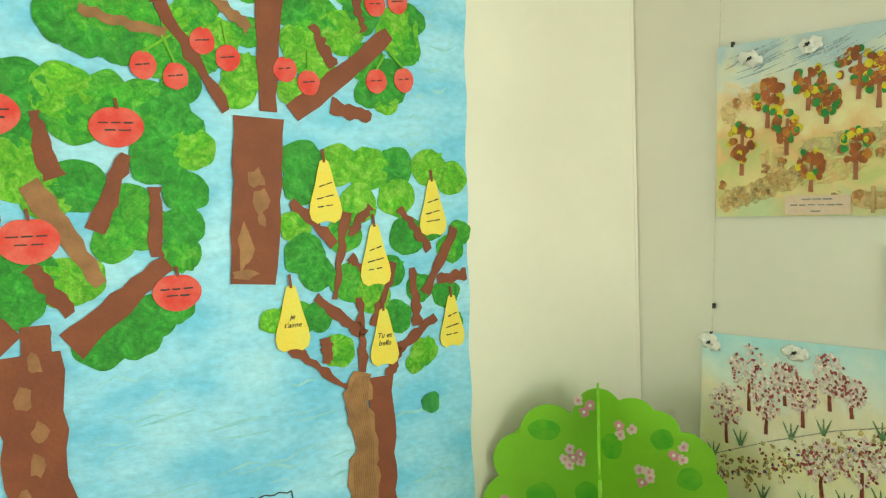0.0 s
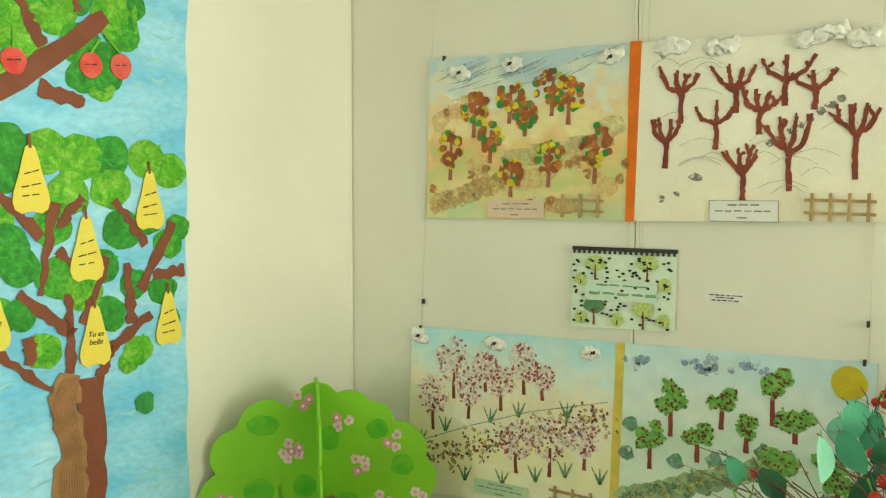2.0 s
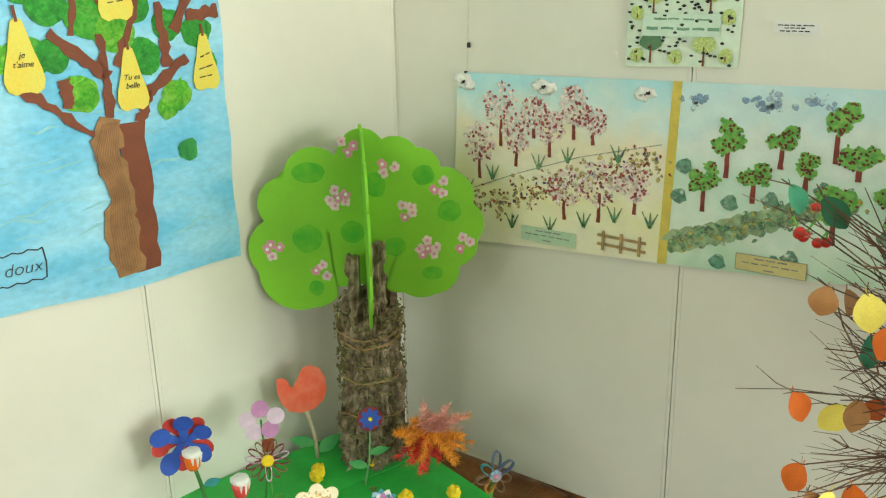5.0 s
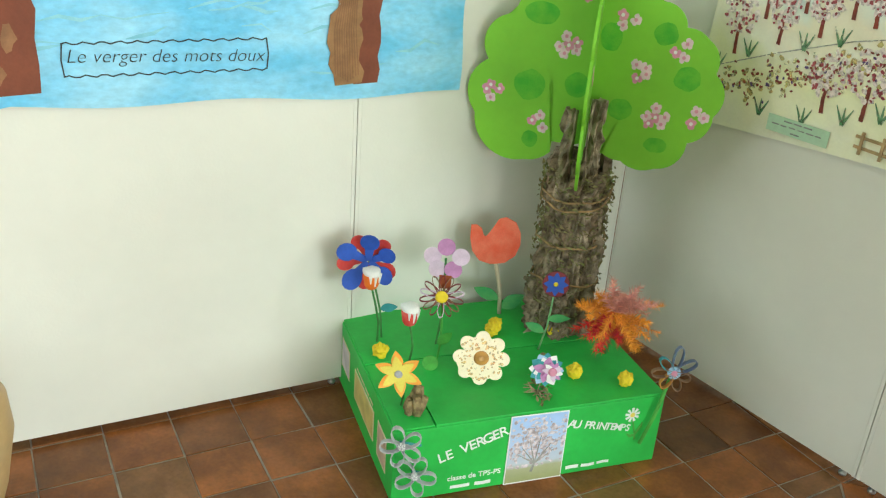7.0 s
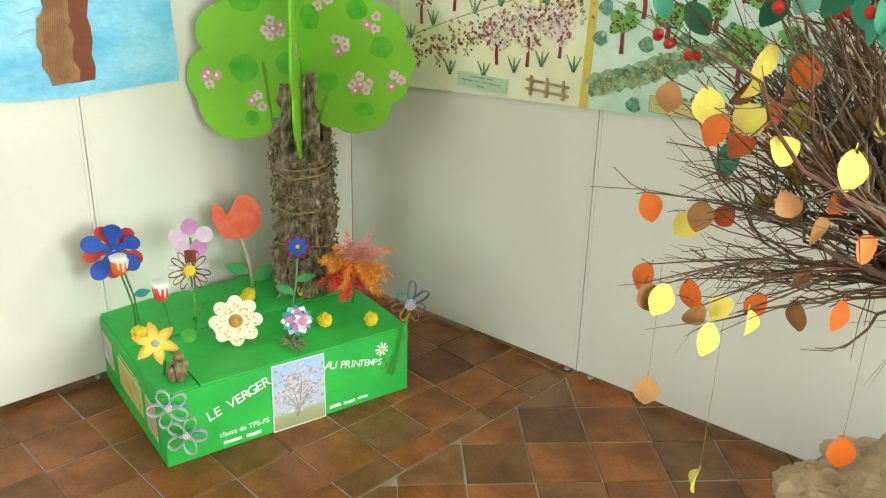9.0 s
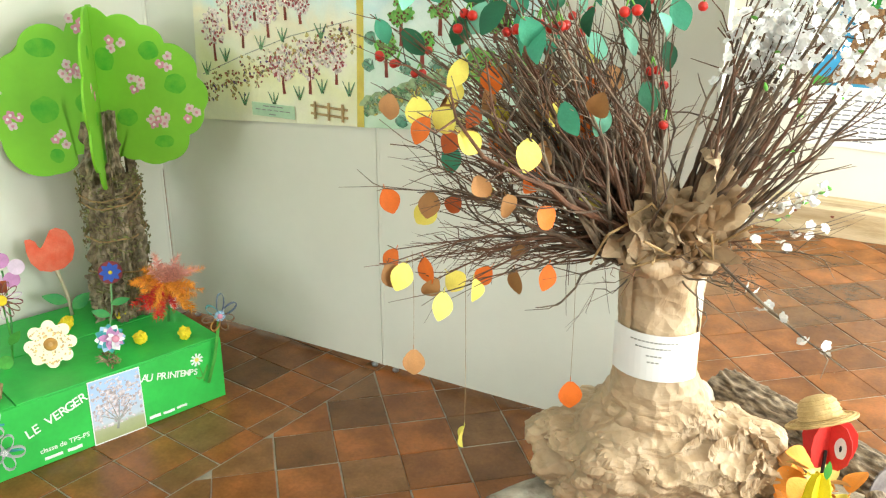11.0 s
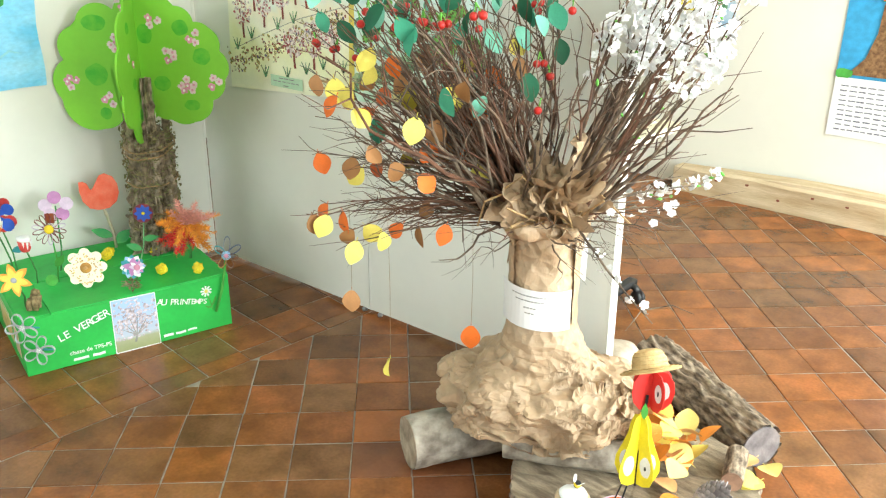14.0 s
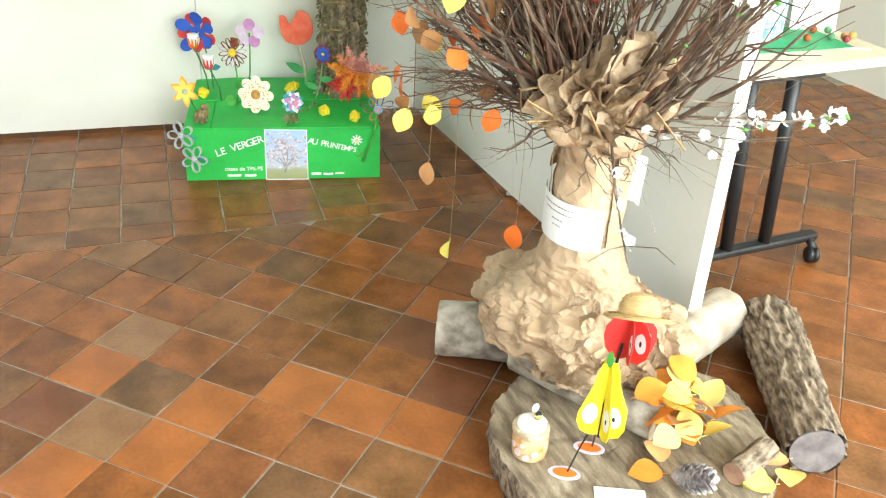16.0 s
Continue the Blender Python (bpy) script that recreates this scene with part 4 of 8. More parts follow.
# summer half
posted(lower, "river_path", [blob(.912 + i * .034, .905 + i * .0135, .034, .03, .2, 14, i) for i in range(13)], ZQ, glaze("river_glaze", (0.50, 0.62, 0.36), (0.34, 0.50, 0.30), .6, 30, .25), 2.0, "olive and green painted path", each=1)
posted(lower, "path_dab", specks([(.92 + i * .034, .905 + i * .0135) for i in range(13)], 9, .018, .014, .006, .012, 31), ZQ + .0004, glaze("dab_glaze", (0.10, 0.28, 0.14), (0.20, 0.36, 0.2), .45, 70), 2.0, "dabs of dark green")
posted(lower, "path_dab", specks([(.92 + i * .034, .905 + i * .0135) for i in range(13)], 4, .018, .014, .004, .008, 32), ZQ + .0006, glaze("ochre_glaze", (0.62, 0.50, 0.12), (0.5, 0.4, 0.1), .5, 70), 2.0)
posted(lower, "bush", [blob(x, y, .022, .018, .25, 14, x) for x, y in ((.915, 1.03), (1.05, 1.03), (1.15, 1.05), (1.27, 1.09), (1.03, .87), (1.21, .91), (1.17, .89), (.925, 1.11), (1.42, 1.0), (1.33, 1.17))], ZQ + .0002, glaze("bush_glaze", (0.10, 0.30, 0.20), (0.24, 0.44, 0.32), .58, 45, .2), 2.0, "dark green bushes", each=1)
posted(lower, "blue_cloud", specks([(.955, 1.285), (1.12, 1.288), (1.13, 1.282), (1.24, 1.295)], 14, .022, .01, .006, .012, 9), ZQ, glaze("cloud_glaze", (0.28, 0.44, 0.66), (0.5, 0.62, 0.74), .38, 60, .2), 2.0, "blue sponge clouds")
posted(lower, "sun", [blob(1.458, 1.283, .04, .042, .05, 24, 2)], ZQ + .0003, paint("ochre_sun", (0.66, 0.56, 0.04), second=(0.56, 0.44, 0.03)), 2.0, "round ochre-yellow sun")


def summer_tree(x, y0, y1, w, seed):
    q = random.Random(seed)
    h = y1 - y0
    t = posted(lower, "summer_tree", [stroke([(x, y0), (x, y0 + h * .5)], [.013, .010], rag=.001)], ZQ + .0004, P_DARKRED, 2.0, "summer tree with red dots")
    cx = [(x + q.uniform(-w, w) * .6, y0 + h * (.68 + q.uniform(-.2, .2))) for k in range(6)]
    bm = laid(flats([blob(a, b, w * .40, w * .36, .25, 18, seed + k) for k, (a, b) in enumerate(cx)] + [s for a, b in cx for s in scatter(a, b, w * .46, w * .42, 12, .004, .008, int(a * 999))], ZQ + .0006, .0004), 2.0, AMP)
    part("foliage", bm, SUMMERGREEN, t)
    part("fruit_dot", laid(flats([s for a, b in cx for s in scatter(a, b, w * .46, w * .42, 5, .0032, .0050, int(b * 999))], ZQ + .0014, .0003), 2.0, AMP), P_MAROONDOT, t)


P_MAROONDOT = paint("maroon_dot", (0.17, 0.045, 0.025), vary=.2)
SUMMERGREEN = paint("dabbed_summer_green", (0.26, 0.54, 0.12), scale=70, second=(0.10, 0.33, 0.06), fine=.14)
for i, (x, y0, y1, w) in enumerate(((1.034, 1.093, 1.248, .055), (1.165, 1.13, 1.247, .04), (1.288, 1.157, 1.296, .058), (1.342, 1.121, 1.217, .055), (.98, .998, 1.131, .042), (1.105, 1.036, 1.158, .042), (1.227, 1.08, 1.18, .035), (1.30, .96, 1.105, .06), (1.44, .963, 1.113, .06))):
    summer_tree(x, y0, y1, w, i + 90)
card_label(1.078, 1.253, .862, .905, ZQ + .003, LABELYEL, lower)

# illustrated calendar page hung between the drawings
cal = thing("illustrated_calendar", "small mint-green illustrated page with black wire binding", "calendar", MR)
CX0, CX1, CY0, CY1 = .742, 1.043, 1.363, 1.578
sheet("page", [(CX0 + .002, CY0 - .008), (CX1 - .003, CY0 + .004), (CX1, CY1 - .002), (CX0 + .01, CY1 - .008)], .008, mat("mint_page", (0.70, 0.83, 0.70), 0.6, .06, 5, second=(0.74, 0.85, 0.73)), cal, "pale mint printed page", 3.0, .0015, (8, 6))
part("binding", boxed(CX0 + .008, CX1 + .002, CY1 - .009, CY1 + .001, .005, .016, bevel=.002), BLACK, cal, "black spiral binding")
for i in range(20):
    x = CX0 + .014 + i * .0148
    part("binding_loop", flats([stroke([(x, CY1 - .017), (x, CY1 - .004)], .006)], .0125, .002), BLACK, cal)
LIME = paint("lime_print", (0.66, 0.74, 0.30), second=(0.36, 0.50, 0.16), scale=160)
trees = [(.818, 1.535, 0), (.965, 1.54, 0), (.815, 1.42, 1), (.955, 1.418, 0), (.775, 1.49, 0), (1.012, 1.485, 0), (.778, 1.385, 0), (.882, 1.385, 0), (1.01, 1.392, 0)]
for x, y, dark in trees:
    t = part("printed_tree", flats([blob(x, y, .030 if y > 1.5 or 1.4 < y < 1.43 else .018, .021 if y > 1.5 or 1.4 < y < 1.43 else .018, .08, 16, x)], .0125, .0003), (LIME, P_DKGREEN)[dark], cal)
    part("printed_trunk", flats([stroke([(x, y - .052), (x, y - .005)], [.006, .003])] if y > 1.5 or 1.4 < y < 1.43 else [stroke([(x, y - .012), (x, y)], .003)], .0131, .0002), P_BROWN, t)
q = random.Random(5)
tagged(part("printed_bird", flats([blob(q.uniform(CX0 + .012, CX1 - .014), q.uniform(CY0 + .004, CY1 - .026), .0052, .0032, .3, 8, i) for i in range(96)], .0135, .0002), INK, cal, "scattered little black birds and leaves"), kind="stuff")
part("printed_band", flats([[(CX0 + .05, 1.435), (CX1 - .05, 1.437), (CX1 - .05, 1.492), (CX0 + .05, 1.49)]], .0138, .0002), mat("mint_band", (0.66, 0.82, 0.70), .6, .04, 6), cal)
part("print", flats(bars(.82, .97, 1.478, .005, 0, 4, 8) + bars(.80, 1.0, 1.455, .008, 0, 5, 9), .0142, .0002), paint("green_print", (0.22, 0.42, 0.28)), cal)

tag = solid("caption_card", flats([[(1.115, 1.452), (1.218, 1.448), (1.218, 1.475), (1.115, 1.478)]], .001, .001), WHITEPAPER, "small white printed caption card on the panel", "caption card", MR)
part("print", flats(bars(1.125, 1.21, 1.469, .003, 0, 6, 1) + bars(1.14, 1.19, 1.463, .003, 0, 4, 2) + bars(1.13, 1.2, 1.456, .003, 0, 5, 3), .0023, .0002), INK, tag)

# hanging wires with clips
for x0, x1, y0, y1 in ((.30, .236, 1.30, 2.62), (1.497, 1.513, 1.325, 2.62), (.935, .905, 1.56, 2.62), (.965, .945, 1.56, 2.62)):
    w = thing("hanging_wire", "thin pale nylon hanging wire on the panel", "wire", MR, "hanging wires")
    bm = bmesh.new()
    rod(bm, [(min(x0, x1), y0, .006), ((x0 + x1) / 2, (y0 + y1) / 2, .006), (max(x0, x1), y1, .005)], .0012, 5)
    part("cord", bm, WIRE, w)
for x, y in ((.247, 1.391), (1.495, 1.425), (.322, 2.122), (.236, 1.308), (1.49, 1.335)):
    c = solid("wire_clip", boxed(x - .0035, x + .0035, y - .0075, y + .0075, .004, .014, bevel=.0015), BLACK, "small dark metal clip on the wire", "clip", MR, "wire clips")
# ---- green carton with the spring orchard ----
BX = pose(1.166, 1.216, 0, 0, 0, -15.5)
BW, BD, BH = 0.727, 0.567, 0.210
P_LEAFGREEN = paint("leaf_green_card", (0.10, 0.42, 0.06), vary=0.15)
P_FELTGREEN = paint("felt_leaf_green", (0.05, 0.30, 0.10), vary=0.2, second=(0.12, 0.38, 0.12))
P_CREAM = paint("cream_card", (0.90, 0.80, 0.62), vary=0.06, second=(0.90, 0.78, 0.56))
P_OCHRE = paint("ochre_paint", (0.60, 0.30, 0.06), vary=0.2)
P_CORAL = paint("coral_crayon", (0.72, 0.10, 0.045), vary=0.12, second=(0.76, 0.17, 0.10))
P_MAROON = paint("maroon_card", (0.22, 0.03, 0.04), vary=0.15)
P_LILAC = paint("lilac_card", (0.55, 0.25, 0.50), vary=0.1)
P_PALELILAC = paint("pale_lilac_card", (0.70, 0.55, 0.70), vary=0.08)
P_GREYCARD = paint("grey_painted_card", (0.52, 0.52, 0.54), vary=0.12, second=(0.36, 0.37, 0.40))
P_NAVY = paint("navy_card", (0.10, 0.14, 0.25), vary=0.2, second=(0.22, 0.27, 0.36))
P_TEAL = paint("teal_card", (0.06, 0.33, 0.36), vary=0.15)
P_LBLUE = paint("light_blue_card", (0.35, 0.55, 0.75), vary=0.1)
P_BROWNLOOP = paint("brown_card_loop", (0.26, 0.14, 0.07), vary=0.2)
P_TULLE = paint("yellow_tissue", (0.85, 0.64, 0.02), vary=0.12)
P_GREENSTEM = paint("green_stem", (0.08, 0.28, 0.07), vary=0.15)
P_PALESTEM = paint("pale_stick", (0.62, 0.52, 0.38), vary=0.1)
P_BOXLETTER = paint("white_letter_paint", (0.80, 0.83, 0.80), vary=0.05)

carton = thing("green_carton", "large low cardboard carton painted green, standing on the tiles", "box", BX)
part("side", boxed(0, BW, 0, BD, 0, BH - 0.006, bevel=0.002), GREENBOX, carton)
for x0, x1, y0, y1, z in ((0.004, BW - 0.004, BD / 2 + 0.012, BD - 0.003, 0.004), (0.004, 0.10, 0.004, BD / 2 + 0.008, 0.0015), (0.104, BW - 0.002, 0.002, BD / 2 + 0.008, 0.003)):
    part("top_flap", boxed(x0, x1, y0, y1, BH - 0.0055, BH - 0.002 + z, bevel=0.001), GREENBOX, carton)

# front: title, photograph and painted daisy
FRONT = pose(0, -0.0015, 0, 90, 0, 0)


def front(x, z, turn=0.0):
    return pose(x, -0.0012, z, 90, 0, 0) @ pose(0, 0, 0, 0, 0, turn)


for i, ch in enumerate("LE VERGER"):
    if ch != " ":
        k = i / 8
        lettering("letter", ch, 0.040, P_BOXLETTER, carton, front(0.122 + k * 0.157, 0.112 + 0.052 * k, 17), 0.001, offset=0.0003)
for i, ch in enumerate("AU PRINTEMPS"):
    if ch != " ":
        k = i / 11
        lettering("letter", ch, 0.034 - 0.006 * k, P_BOXLETTER, carton, front(0.466 + k * 0.165, 0.156 - 0.038 * k, -13), 0.001, offset=0.0003)
lettering("class_line", "classe de TPS-PS", 0.021, P_BOXLETTER, carton, front(0.212, 0.046, 0), 0.001, offset=0.0002)
part("line_of_writing", flats(bars(0.148, 0.272, 0.02, 0.010, 0, 2, 3), 0, 0.0006), P_BOXLETTER, carton, m=FRONT)
part("line_of_writing", flats(bars(0.462, 0.595, 0.021, 0.010, 0, 3, 5), 0, 0.0006), P_BOXLETTER, carton, m=FRONT)
part("daisy_petals", flats([stroke([(0.638, 0.158), (0.638 + 0.021 * math.cos(a), 0.158 + 0.021 * math.sin(a))], [0.004, 0.007]) for a in (0.2 + i * 0.7 for i in range(9))], 0, 0.0006), P_BOXLETTER, carton, "painted white daisy", m=FRONT)
part("daisy_eye", flats([blob(0.638, 0.158, 0.007, None, 0.05, 10, 1)], 0.001, 0.0005), P_YELLOW, carton, m=FRONT)
part("daisy_stalk", flats([stroke([(0.643, 0.138), (0.652, 0.105), (0.657, 0.078)], 0.004), stroke([(0.654, 0.092), (0.64, 0.092), (0.63, 0.10)], [0.008, 0.01, 0.003]), stroke([(0.655, 0.095), (0.668, 0.118), (0.672, 0.13)], [0.006, 0.009, 0.002])], 0, 0.0005), P_LEAFGREEN, carton, m=FRONT)
photo = part("photograph", flats([[(0.293, 0.0), (0.453, -0.002), (0.452, 0.202), (0.295, 0.206)]], 0.0004, 0.0008), WHITEPAPER, carton, "photograph of a blossoming orchard tree in white border", m=FRONT)
PHOTO = wash("photo_sky_and_grass", [(0.0, (0.30, 0.34, 0.14)), (0.22, (0.40, 0.42, 0.25)), (0.3, (0.52, 0.58, 0.66)), (0.62, (0.45, 0.58, 0.80)), (1.0, (0.38, 0.55, 0.85))], 0.0, 0.2, 14, 0.12, 0.35, 0)
part("picture", flats([[(0.296, 0.004), (0.4505, 0.002), (0.4495, 0.199), (0.298, 0.203)]], 0.0016, 0.0003), PHOTO, photo)
q = random.Random(8)
part("blossom_crown", flats([blob(max(.304, min(.444, 0.374 + q.gauss(0, 0.038))), max(.05, min(.192, 0.122 + q.gauss(0, 0.036))), q.uniform(0.002, 0.006), None, 0.4, 8, i) for i in range(330)], 0.0022, 0.0001), paint("photo_blossom", (0.78, 0.70, 0.74), scale=90, second=(0.34, 0.28, 0.30)), photo)
part("branches", flats([stroke([(0.365, 0.03), (0.372, 0.055), (0.385, 0.07)], [0.008, 0.006, 0.004])] + [stroke([(0.372, 0.055), (0.372 + dx, 0.09 + dy)], [0.004, 0.0015]) for dx, dy in ((-0.04, 0.02), (-0.02, 0.04), (0.01, 0.05), (0.04, 0.02), (0.05, 0.0), (-0.05, 0.0))], 0.0026, 0.0001), P_GREYINK, photo)

# photographs on the short side
SIDE = pose(-0.0012, 0, 0, 90, 0, -90)
for x0, x1, z0, z1, c in ((-0.525, -0.435, 0.075, 0.165, (0.42, 0.38, 0.40)), (-0.375, -0.172, 0.06, 0.15, (0.42, 0.36, 0.12)), (-0.135, -0.055, 0.05, 0.15, (0.40, 0.30, 0.22))):
    s = part("side_photo", flats([[(x0, z0), (x1, z0 - 0.004), (x1, z1 - 0.004), (x0, z1)]], 0, 0.0008), LABELBUFF, carton, "small faded photograph on the side", m=SIDE)
    part("picture", flats([[(x0 + 0.006, z0 + 0.006), (x1 - 0.006, z0 + 0.003), (x1 - 0.006, z1 - 0.01), (x0 + 0.006, z1 - 0.006)]], 0.0012, 0.0003), mat("side_photo_print", c, 0.4, 0.3, 18, second=tuple(v * 1.5 for v in c)), s)
part("line_of_writing", flats(bars(-0.36, -0.18, 0.163, 0.006, 0, 4, 6, -0.03), 0, 0.0005), LABELBUFF, carton, m=SIDE)

# ---- cardboard tree in the corner ----
TC = Vector((1.855, 1.435, 0))
tree = thing("cardboard_tree", "green cardboard tree of crossed boards on a bark trunk", "tree model", pose(*TC))


LOBES_L = ((0.0, 1.137, 0.065), (-0.133, 1.071, 0.083), (-0.215, 0.996, 0.077), (-0.233, 0.866, 0.094), (-0.190, 0.797, 0.112), (-0.152, 0.777, 0.086))
LOBES_R = ((0.0, 1.146, 0.057), (0.088, 1.108, 0.070), (0.151, 1.082, 0.063), (0.222, 1.025, 0.064), (0.238, 1.008, 0.067), (0.262, 0.926, 0.070), (0.245, 0.869, 0.069), (0.188, 0.795, 0.074), (0.153, 0.791, 0.080), (0.094, 0.797, 0.069))


def lobed(lobes, hub, foot):
    """Half of a crown: the outer edge of overlapping round lobes, seen from a hub inside, closed along the middle line."""
    sx = 1 if lobes[1][0] > 0 else -1
    out = []
    for i in range(121):
        a = radians(112 - i * 2.05)
        dx, dz = math.cos(a) * sx, math.sin(a)
        far = 0.03
        for cx, cz, r in lobes:
            b = (cx - hub[0]) * dx + (cz - hub[1]) * dz
            c = (cx - hub[0]) ** 2 + (cz - hub[1]) ** 2 - r * r
            if b * b > c:
                far = max(far, b + math.sqrt(b * b - c))
        x, z = hub[0] + dx * far, hub[1] + dz * far
        if x * sx > 0.004 and (z > 0.9 or x * sx > abs(foot[0][0])):
            out.append((x, z))
    pts = [(0.0, 1.203)] + out + list(foot)
    return pts[::-1] if sx > 0 else pts


def half_crown(sx, low, notch=True):
    """A plainer half of the second board, with shallow scallops; its front half ends in a tongue over the trunk."""
    pts = []
    for i in range(61):
        a = radians(90 - i * 2.72)
        k = abs(math.sin(i / 60 * math.pi * 4.5 + 0.35))
        r = 0.86 + 0.14 * k ** 0.6
        pts.append((max(0.0, 0.30 * r * math.cos(a)) if i < 60 else 0.07, 0.942 + (0.267 if math.sin(a) > 0 else low) * r * math.sin(a)))
    pts = [p for i, p in enumerate(pts) if i == 0 or p[0] > 0.055 or p[1] > 1]
    pts[0] = (0.0, 1.207)
    pts += [(0.056, 0.87), (0.0, 0.885)] if notch else [(0.03, 0.64), (0.0, 0.73)]
    return [(x * sx, z) for x, z in (pts if sx < 0 else pts[::-1])]


DARKSPONGE = paint("dark_green_sponge", (0.07, 0.40, 0.02), vary=0.12, second=(0.14, 0.47, 0.025))
B1 = pose(0, 0, 0, 0, 0, -51) @ pose(0, 0, 0, 90, 0, 0)
B2 = pose(0, 0, 0, 0, 0, 44) @ pose(0, 0, 0, 90, 0, 0)
boards = []
for outline, m in ((lobed(LOBES_L, (-0.12, 0.94), [(-0.084, 0.752), (-0.03, 0.752), (0.0, 0.76)]), B1), (lobed(LOBES_R, (0.13, 0.94), [(0.042, 0.735), (0.042, 0.87), (0.0, 0.885)]), B1),
                   (half_crown(-1, 0.30, False), B2), (half_crown(1, 0.255), B2)):
    bm = bmesh.new()
    slab(bm, outline, -0.0035, 0.0035)
    bmesh.ops.triangulate(bm, faces=[f for f in bm.faces if len(f.verts) > 4])
    boards.append(part("crown_board", bm, GREENBOARD, tree, "bright green scalloped board", m=m))


def blossom(x, z, board, seed):
    q = random.Random(seed)
    pale = q.random() < 0.5
    petals = []
    for k in range(5):
        a = k * 1.2566 + q.random()
        petals.append(blob(x + 0.0085 * math.cos(a), z + 0.0085 * math.sin(a), 0.0068, None, 0.08, 10, k))
    f = part("sticker_flower", flats(petals, 0.0037, 0.0005), P_PALEPINK if pale else P_PINK, board, "pink and white five-petal sticker")
    part("flower_eye", flats([blob(x, z, 0.0048, None, 0.05, 8, 1)], 0.0051, 0.0003), P_PINK if pale else P_WHITE, board)


def crop(cx, cy):
    return (cx / 1.98 - 210) / 652, 1.205 - (cy / 1.98 - 24) / 658


for n, (cx, cy, k) in enumerate(((365, 112, 3), (325, 300, 6), (85, 490, 4), (255, 575, 3), (505, 195, 3), (690, 270, 3), (565, 355, 4), (640, 500, 6), (770, 485, 3))):
    x, z = crop(cx, cy)
    b = boards[0] if x < 0 else boards[1]
    for i in range(k):
        a = i * 2.4 + n
        d = 0.0 if i == 0 and k > 4 else 0.0185 + 0.005 * (k > 4)
        blossom(x + d * math.cos(a), z + d * math.sin(a), b, n * 10 + i)
for cx, cy, rx, ry in ((225, 205, 60, 40), (210, 450, 55, 55), (370, 430, 45, 45), (630, 225, 40, 40), (720, 360, 45, 42), (520, 490, 42, 38), (655, 595, 40, 28), (460, 255, 38, 50), (230, 640, 30, 30)):
    x, z = crop(cx, cy)
    part("sponge_patch", flats([blob(x, z, rx / 1350, ry / 1350, 0.06, 20, cx)], 0.0033, 0.0004), DARKSPONGE, boards[0] if x < 0 else boards[1], "sponged darker green patch")
for x, z in ((-0.12, 1.08), (-0.1, 0.88), (-0.06, 0.76)):
    part("sponge_patch", flats([blob(x, z, 0.022, 0.02, 0.1, 14, z)], 0.0033, 0.0004), DARKSPONGE, boards[2])
for x, z in ((-0.14, 0.98), (-0.09, 0.95)):
    blossom(x, z, boards[2], int(z * 100))

# trunk of bark slabs, tied with raffia
BARKS = [BARK, mat("grey_bark", (0.42, 0.34, 0.24), 0.9, 0.3, 30, 1.0, 70, second=(0.11, 0.085, 0.05), fine=.18)]
core = turned(bmesh.new(), [(0.060, BH), (0.055, 0.5), (0.050, 0.70)], 16, 0.05)
part("core", core, BARK, tree, smooth=True)


def bark_slab(angle, r, z0, z1, w, seed, material):
    bm = bmesh.new()
    n, rows = 8, 30
    outer, inner = [], []
    for j in range(rows + 1):
        v = j / rows
        z = z0 + (z1 - z0) * v
        o, i_ = [], []
        for i in range(n + 1):
            u = i / n - 0.5
            ragged = 0.012 * noise.noise((seed + u * 6, 0, 3)) if j == rows else 0
            a = angle + u * w / r + 0.05 * noise.noise((seed, z * 8, 0))
            k = r + 0.010 * (1 - (2 * u) ** 2) + 0.020 * noise.noise((u * 6 + seed, z * 18, seed)) + 0.014 * max(-0.5, noise.noise((u * 9, z * 38, seed))) + 0.008 * noise.noise((u * 20, z * 110, seed))
            o.append(bm.verts.new((k * math.cos(a), k * math.sin(a), z + ragged)))
            i_.append(bm.verts.new(((r - 0.012) * math.cos(a), (r - 0.012) * math.sin(a), z + ragged)))
        outer.append(o)
        inner.append(i_)
    for j in range(rows):
        for i in range(n):
            bm.faces.new((outer[j][i], outer[j][i + 1], outer[j + 1][i + 1], outer[j + 1][i]))
            bm.faces.new((inner[j][i + 1], inner[j][i], inner[j + 1][i], inner[j + 1][i + 1]))
        bm.faces.new((inner[j][0], outer[j][0], outer[j + 1][0], inner[j + 1][0]))
        bm.faces.new((outer[j][n], inner[j][n], inner[j + 1][n], outer[j + 1][n]))
    for i in range(n):
        bm.faces.new((outer[rows][i], outer[rows][i + 1], inner[rows][i + 1], inner[rows][i]))
    part("bark_slab", bm, material, tree, "rough strip of tree bark")


q = random.Random(4)
for i in range(13):
    a = i / 13 * 2 * math.pi
    bark_slab(a, 0.062 + q.uniform(0, 0.012), BH + q.uniform(0, .03) if i % 3 else BH, 0.68 + q.uniform(-0.05, 0.07), 0.046, i * 3.1, BARKS[i % 2])
for a, z0, z1, r in ((-1.9, 0.45, 0.895, 0.074), (-3.05, 0.45, 0.86, 0.078), (0.6, 0.3, 0.60, 0.092), (-2.4, BH, 0.34, 0.098), (2.6, BH, 0.36, 0.10), (-1.3, BH, 0.52, 0.095), (-3.3, BH, 0.30, 0.108)):
    bark_slab(a, r - 0.009, z0, z1, 0.04, a * 5 + 9, BARKS[1])
RAFFIA = mat("raffia", (0.42, 0.27, 0.12), 0.8, 0.2, 40)
